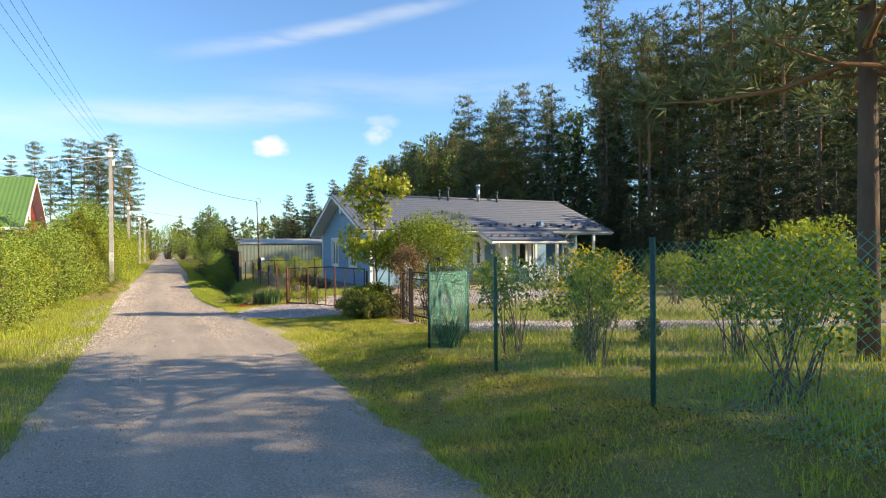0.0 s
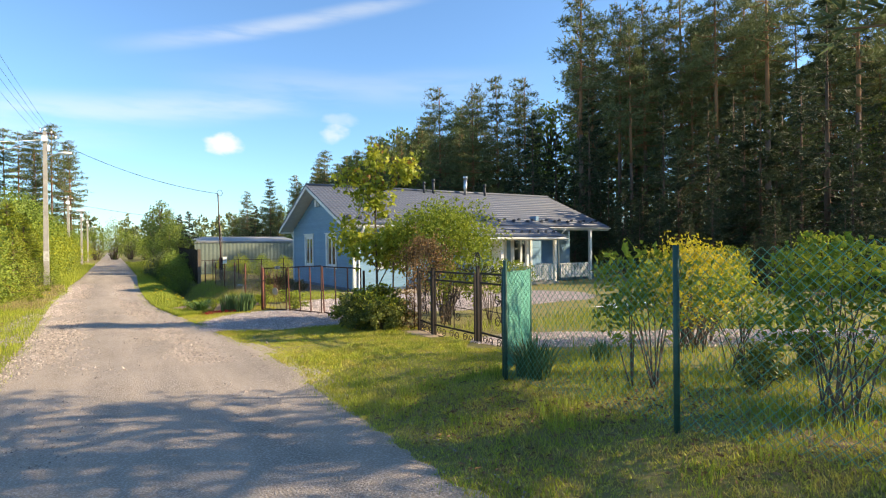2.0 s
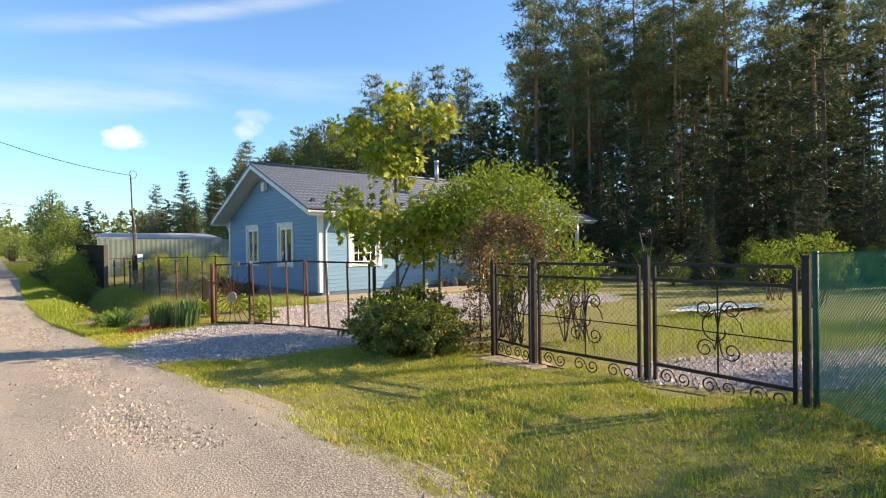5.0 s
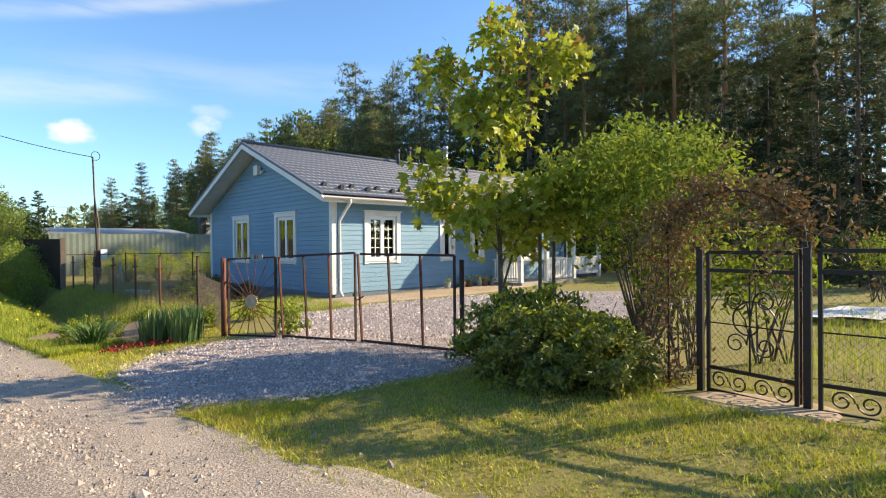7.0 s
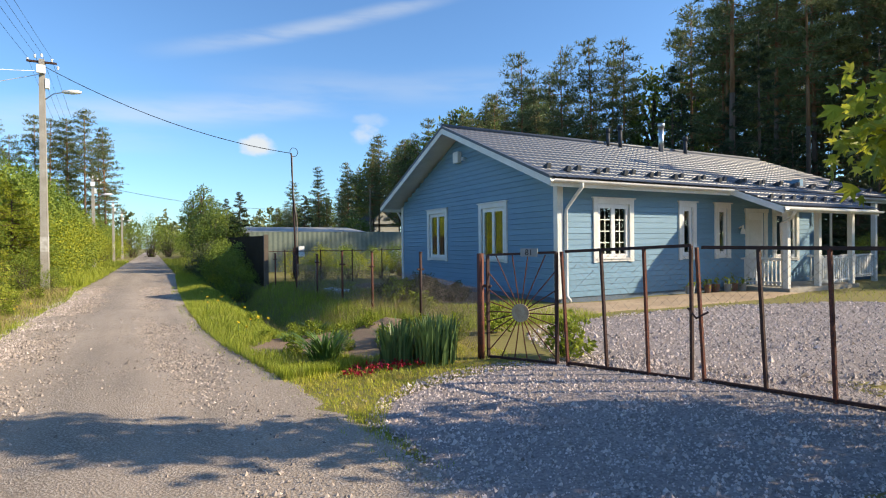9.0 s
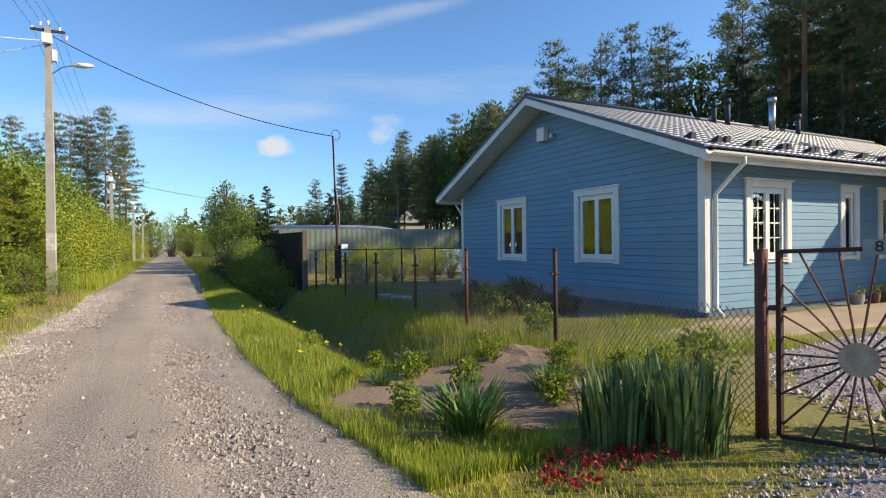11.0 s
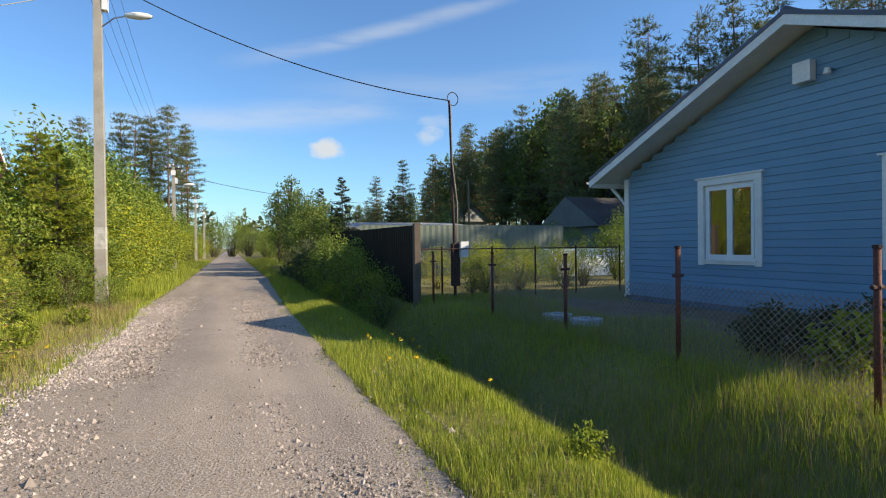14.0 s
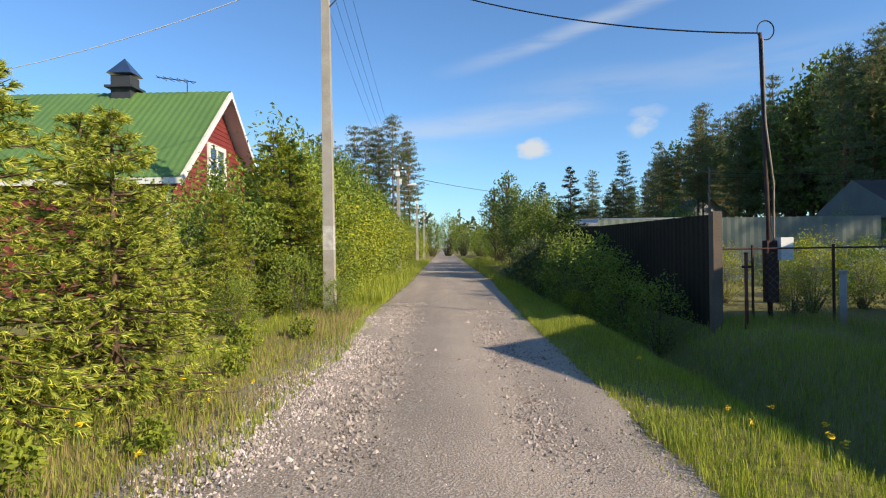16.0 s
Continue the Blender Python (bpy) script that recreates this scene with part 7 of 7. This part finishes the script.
# pots along the wall
for i, (x, y, r, m_) in enumerate(((13.3, 25.15, 0.13, FARWALL), (14.1, 25.2, 0.1, TERRA), (14.45, 25.2, 0.12, TERRA), (14.85, 25.1, 0.11, CONCRETE), (15.25, 25.2, 0.13, TERRA), (15.55, 25.1, 0.10, CONCRETE))):
    pt = thing("flower_pot", (x, y, gz(x, y)), "small flower pot on the sand by the wall", "pot", "flower pots")
    part("pot", Shape().tube([(x, y, gz(x, y)), (x, y, gz(x, y) + 0.24)], r * 0.75, 12, r), m_, pt)
    pl = Shape()
    rs_ = np.random.RandomState(150 + i)
    add_leaves(pl, leaves(np.array([x, y, gz(x, y) + 0.3]) + rs_.randn(30, 3) * np.array([0.07, 0.07, 0.08]), rs_.randn(30, 3), 0.09, 0.05, rs_))
    part("plant", pl, SHRUB, pt)

# ---- red house ----
RX, RYA, RYB, RB = -8.65, 43.3, 50.3, -0.7
rh = thing("house", (RX - 4, 46.8, RB), "dark red weatherboarded house with a green roof and white trim", "house")
REZ, RRZ, RRY = 2.95, 6.55, 46.9


def red_roof_z(y):
    return RRZ - (RRZ - REZ) * abs(y - RRY) / (RRY - RYA + 0.3)


s = Shape().span((RX - 8, RYA + 0.1, RB), (RX, RYB, REZ))
k = len(s.v)
s.v.extend([(RX, RYA + 0.1, REZ), (RX, RYB, REZ), (RX, RRY, RRZ - 0.15), (RX - 8, RYA + 0.1, REZ), (RX - 8, RYB, REZ), (RX - 8, RRY, RRZ - 0.15)])
s.f.extend([(k, k + 1, k + 2), (k + 5, k + 4, k + 3)])
rwall = part("wall", s, REDWALL, rh)
z = RB + 0.3
while z < RRZ - 0.5:
    half = min(RRY - RYA - 0.1, (RRZ - 0.2 - z) / ((RRZ - REZ) / (RRY - RYA + 0.3)))
    a, b = RRY - half, min(RYB, RRY + half)
    part("plank", Shape().add([(RX + 0.001, a, z), (RX + 0.028, a, z), (RX + 0.012, a, z + 0.165), (RX + 0.001, a, z + 0.165), (RX + 0.001, b, z), (RX + 0.028, b, z), (RX + 0.012, b, z + 0.165), (RX + 0.001, b, z + 0.165)],
                              [(0, 1, 5, 4)[::-1], (1, 2, 6, 5)[::-1], (2, 3, 7, 6)[::-1], (0, 3, 2, 1)[::-1], (4, 5, 6, 7)[::-1]]), REDWALL, rwall)
    z += 0.17
for ya in (RYA - 0.3, RYB + 0.3):
    s = Shape()
    xs = np.arange(RX - 8.5, RX + 0.62, 0.06)
    for f in (0, 0.5, 1):
        yy = ya + (RRY - ya) * f
        s.v.extend([(x, yy, red_roof_z(yy) + 0.015 * math.sin(x * 2 * math.pi / 0.24)) for x in xs])
    w = len(xs)
    s.f = [(j * w + i, j * w + i + 1, (j + 1) * w + i + 1, (j + 1) * w + i) for j in range(2) for i in range(w - 1)]
    part("roof", s, GREENROOF, rh, "green corrugated roof sheet", True)
    for xx in (RX + 0.58, RX - 8.5):
        q = [(xx, ya, red_roof_z(ya) - 0.03), (xx, RRY, RRZ - 0.03), (xx, RRY, RRZ - 0.25), (xx, ya, red_roof_z(ya) - 0.25)]
        part("barge_board", Shape().add(q + [(p[0] + 0.04, p[1], p[2]) for p in q], [(3, 2, 1, 0), (4, 5, 6, 7), (0, 1, 5, 4), (2, 3, 7, 6)]), WHITE, rh)
    q = [(RX - 8.4, ya, red_roof_z(ya) - 0.06), (RX + 0.56, ya, red_roof_z(ya) - 0.06), (RX + 0.56, RRY, RRZ - 0.06), (RX - 8.4, RRY, RRZ - 0.06)]
    part("soffit", Shape().add(q + [(p[0], p[1], p[2] - 0.03) for p in q], [(0, 1, 2, 3), (7, 6, 5, 4), (0, 4, 5, 1)]), WHITE, rh)
    part("fascia", Shape().span((RX - 8.4, ya - 0.02, red_roof_z(ya) - 0.2), (RX + 0.6, ya + 0.02, red_roof_z(ya) - 0.02)), WHITE, rh)
for h in ((46.2, 47.5, 2.95, 4.45), (44.6, 45.8, 0.05, 1.45)):
    k = part("window", Shape().span((RX + 0.02, h[0], h[2]), (RX + 0.05, h[1], h[3])), DARKIN, rh, "white framed cottage window")
    cs = Shape()
    for y0_, y1_, z0_, z1_ in ((h[0] - 0.12, h[0] + 0.05, h[2] - 0.1, h[3] + 0.12), (h[1] - 0.05, h[1] + 0.12, h[2] - 0.1, h[3] + 0.12), (h[0] + 0.05, h[1] - 0.05, h[2] - 0.1, h[2] + 0.05), (h[0] + 0.05, h[1] - 0.05, h[3] - 0.05, h[3] + 0.12)):
        cs.span((RX + 0.03, y0_, z0_), (RX + 0.09, y1_, z1_))
    part("casing", cs, WHITE, k)
    gb = Shape().span((RX + 0.05, 0.5 * (h[0] + h[1]) - 0.05, h[2] + 0.05), (RX + 0.085, 0.5 * (h[0] + h[1]) + 0.05, h[3] - 0.05))
    for f in (0.36, 0.68):
        zz = h[2] + (h[3] - h[2]) * f
        gb.span((RX + 0.05, h[0] + 0.05, zz - 0.03), (RX + 0.083, h[1] - 0.05, zz + 0.03))
    part("glazing_bar", gb, WHITE, k)
    part("pane", Shape().span((RX + 0.052, h[0] + 0.05, h[2] + 0.05), (RX + 0.06, h[1] - 0.05, h[3] - 0.05)), GLASS, k)
part("corner_board", Shape().span((RX - 0.02, RYA + 0.06, RB), (RX + 0.04, RYA + 0.24, REZ)), WHITE, rh)
ch = part("chimney", Shape().span((RX - 3.6, RRY - 0.3, RRZ - 0.5), (RX - 2.9, RRY + 0.3, RRZ + 0.55)).span((RX - 3.75, RRY - 0.45, RRZ + 0.1), (RX - 2.75, RRY + 0.45, RRZ + 0.18)), DARKMET, rh, "dark chimney with a steel cowl")
part("cowl", Shape().add([(RX - 3.7, RRY - 0.4, RRZ + 0.62), (RX - 2.8, RRY - 0.4, RRZ + 0.62), (RX - 2.8, RRY + 0.4, RRZ + 0.62), (RX - 3.7, RRY + 0.4, RRZ + 0.62), (RX - 3.25, RRY, RRZ + 1.25)], [(0, 1, 4), (1, 2, 4), (2, 3, 4), (3, 0, 4), (3, 2, 1, 0)]), STEEL, ch)
an = part("antenna", Shape().tube([(RX - 1.0, RRY, RRZ - 0.1), (RX - 1.0, RRY, RRZ + 0.35)], 0.02, 6).tube([(RX - 2.1, RRY, RRZ + 0.55), (RX - 0.5, RRY - 0.4, RRZ + 0.22)], 0.018, 5), DARKMET, rh, "thin television aerial")
for k in range(5):
    c = Vector((RX - 1.9 + 0.28 * k, RRY - 0.05 - 0.07 * k, RRZ + 0.5 - 0.055 * k))
    part("element", Shape().tube([c - Vector((0.05, 0.3, 0)), c + Vector((0.05, 0.3, 0))], 0.01, 4), DARKMET, an)

# ---- far buildings ----


def far_house(x, y, w, dpt, eave, ridge, wallm, roofm, label, along="x", win=2):
    z = gz(x, y)
    g = thing("house", (x, y, z), label, "house")
    s = Shape().span((x - w / 2, y - dpt / 2, z - 0.3), (x + w / 2, y + dpt / 2, z + eave))
    part("wall", s, wallm, g)
    o = 0.5
    if along == "x":
        e = [(x - w / 2 - o, y - dpt / 2 - o, z + eave - 0.1), (x + w / 2 + o, y - dpt / 2 - o, z + eave - 0.1), (x + w / 2 + o, y + dpt / 2 + o, z + eave - 0.1), (x - w / 2 - o, y + dpt / 2 + o, z + eave - 0.1)]
        r = [(x - w / 2 - o, y, z + ridge), (x + w / 2 + o, y, z + ridge)]
        f = [(0, 1, 5, 4), (2, 3, 4, 5)]
        gf_ = [(1, 2, 5), (3, 0, 4)]
    else:
        e = [(x - w / 2 - o, y - dpt / 2 - o, z + eave - 0.1), (x + w / 2 + o, y - dpt / 2 - o, z + eave - 0.1), (x + w / 2 + o, y + dpt / 2 + o, z + eave - 0.1), (x - w / 2 - o, y + dpt / 2 + o, z + eave - 0.1)]
        r = [(x, y - dpt / 2 - o, z + ridge), (x, y + dpt / 2 + o, z + ridge)]
        f = [(1, 2, 5, 4), (3, 0, 4, 5)]
        gf_ = [(0, 1, 4), (2, 3, 5)]
    part("roof", Shape().add(e + r, f + [(3, 2, 1, 0)]), roofm, g)
    ins = [(p[0], p[1] + (0.45 if along != "x" and p[1] < y else 0), p[2]) for p in e + r]
    for tri in gf_:
        part("gable", Shape().add([ins[i] for i in tri], [(0, 1, 2)]), wallm, g)
    for k in range(win):
        cx = x - w / 2 + w * (k + 0.5) / win
        # near-black panel painted for the shaded room, no opening
        wd = part("window", Shape().span((cx - 0.5, y - dpt / 2 - 0.03, z + 0.9), (cx + 0.5, y - dpt / 2 - 0.005, z + 2.0)), DARKIN, g)
        part("casing", Shape().span((cx - 0.6, y - dpt / 2 - 0.05, z + 2.0), (cx + 0.6, y - dpt / 2 - 0.005, z + 2.1)).span((cx - 0.6, y - dpt / 2 - 0.05, z + 0.8), (cx + 0.6, y - dpt / 2 - 0.005, z + 0.9)).span((cx - 0.04, y - dpt / 2 - 0.045, z + 0.9), (cx + 0.04, y - dpt / 2 - 0.005, z + 2.0)), WHITE, wd)
    return g


shed = thing("long_shed", (11, 60, gz(11, 60)), "long pale blue shed with a low white metal roof", "building")
part("wall", Shape().span((6.2, 58, -0.8), (15.5, 62, 1.85)), BLUESHED, shed)
part("roof", Shape().add([(5.8, 57.5, 2.0), (15.9, 57.5, 2.0), (15.9, 62.5, 2.5), (5.8, 62.5, 2.5), (5.8, 57.5, 1.85), (15.9, 57.5, 1.85), (15.9, 62.5, 2.35), (5.8, 62.5, 2.35)], [(0, 1, 2, 3), (4, 5, 1, 0), (5, 6, 2, 1), (7, 4, 0, 3), (7, 6, 5, 4)]), FARWALL, shed)
for k in range(8):
    part("rib", Shape().span((6.5 + 1.25 * k, 57.96, -0.8), (6.58 + 1.25 * k, 58.0, 1.85)), BLUESHED, shed)
far_house(36.0, 106, 5.4, 7, 5.2, 7.8, FARWALL, GREYROOF, "distant white house with a grey gable roof", "y", 3)
far_house(32.0, 63, 10, 8, 2.9, 5.4, mat("dim_render", (0.16, 0.165, 0.16), (0.12, 0.125, 0.12), 0.9, scale=0.6, fine=8, bump=0.1), GREYROOF, "grey-roofed house beyond the gardens", "x", 3)
# rounded white film cover of a greenhouse, modelled as a half tunnel
tunnel = thing("covered_boat", (15.5, 46.0, gz(15.5, 46.0)), "white rounded greenhouse cover in the next garden", "greenhouse")
s = Shape()
for i in range(11):
    for a in np.linspace(0, math.pi, 9):
        s.v.append((12.5 + 6 * i / 10, 44.0 + 1.0 * math.cos(a), gz(15, 44) + 1.15 * math.sin(a) + (0.01 if i % 2 else 0)))
s.f = [(i * 9 + j, i * 9 + j + 1, (i + 1) * 9 + j + 1, (i + 1) * 9 + j) for i in range(10) for j in range(8)] + [tuple(range(8, -1, -1)), tuple(range(90, 99))]
part("cover", s, mat("pale_film", (0.6, 0.64, 0.66), (0.52, 0.56, 0.58), 0.4, bump=0.05), tunnel)
lp = thing("utility_pole", (22.5, 74, gz(22.5, 74)), "distant wooden power pole", "pole")
part("shaft", Shape().tube([(22.5, 74, -0.8), (22.5, 74, 7.4)], 0.12, 8, 0.09), WOOD, lp)
part("crossarm", Shape().bar((21.8, 74, 7.0), (23.2, 74, 7.0), 0.1), WOOD, lp)
for dz in (6.9, 6.5):
    part("cable", wire((22.5, 74, dz), (44, 60, 5.5), 0.5, 0.02, 12), CABLE, lp)
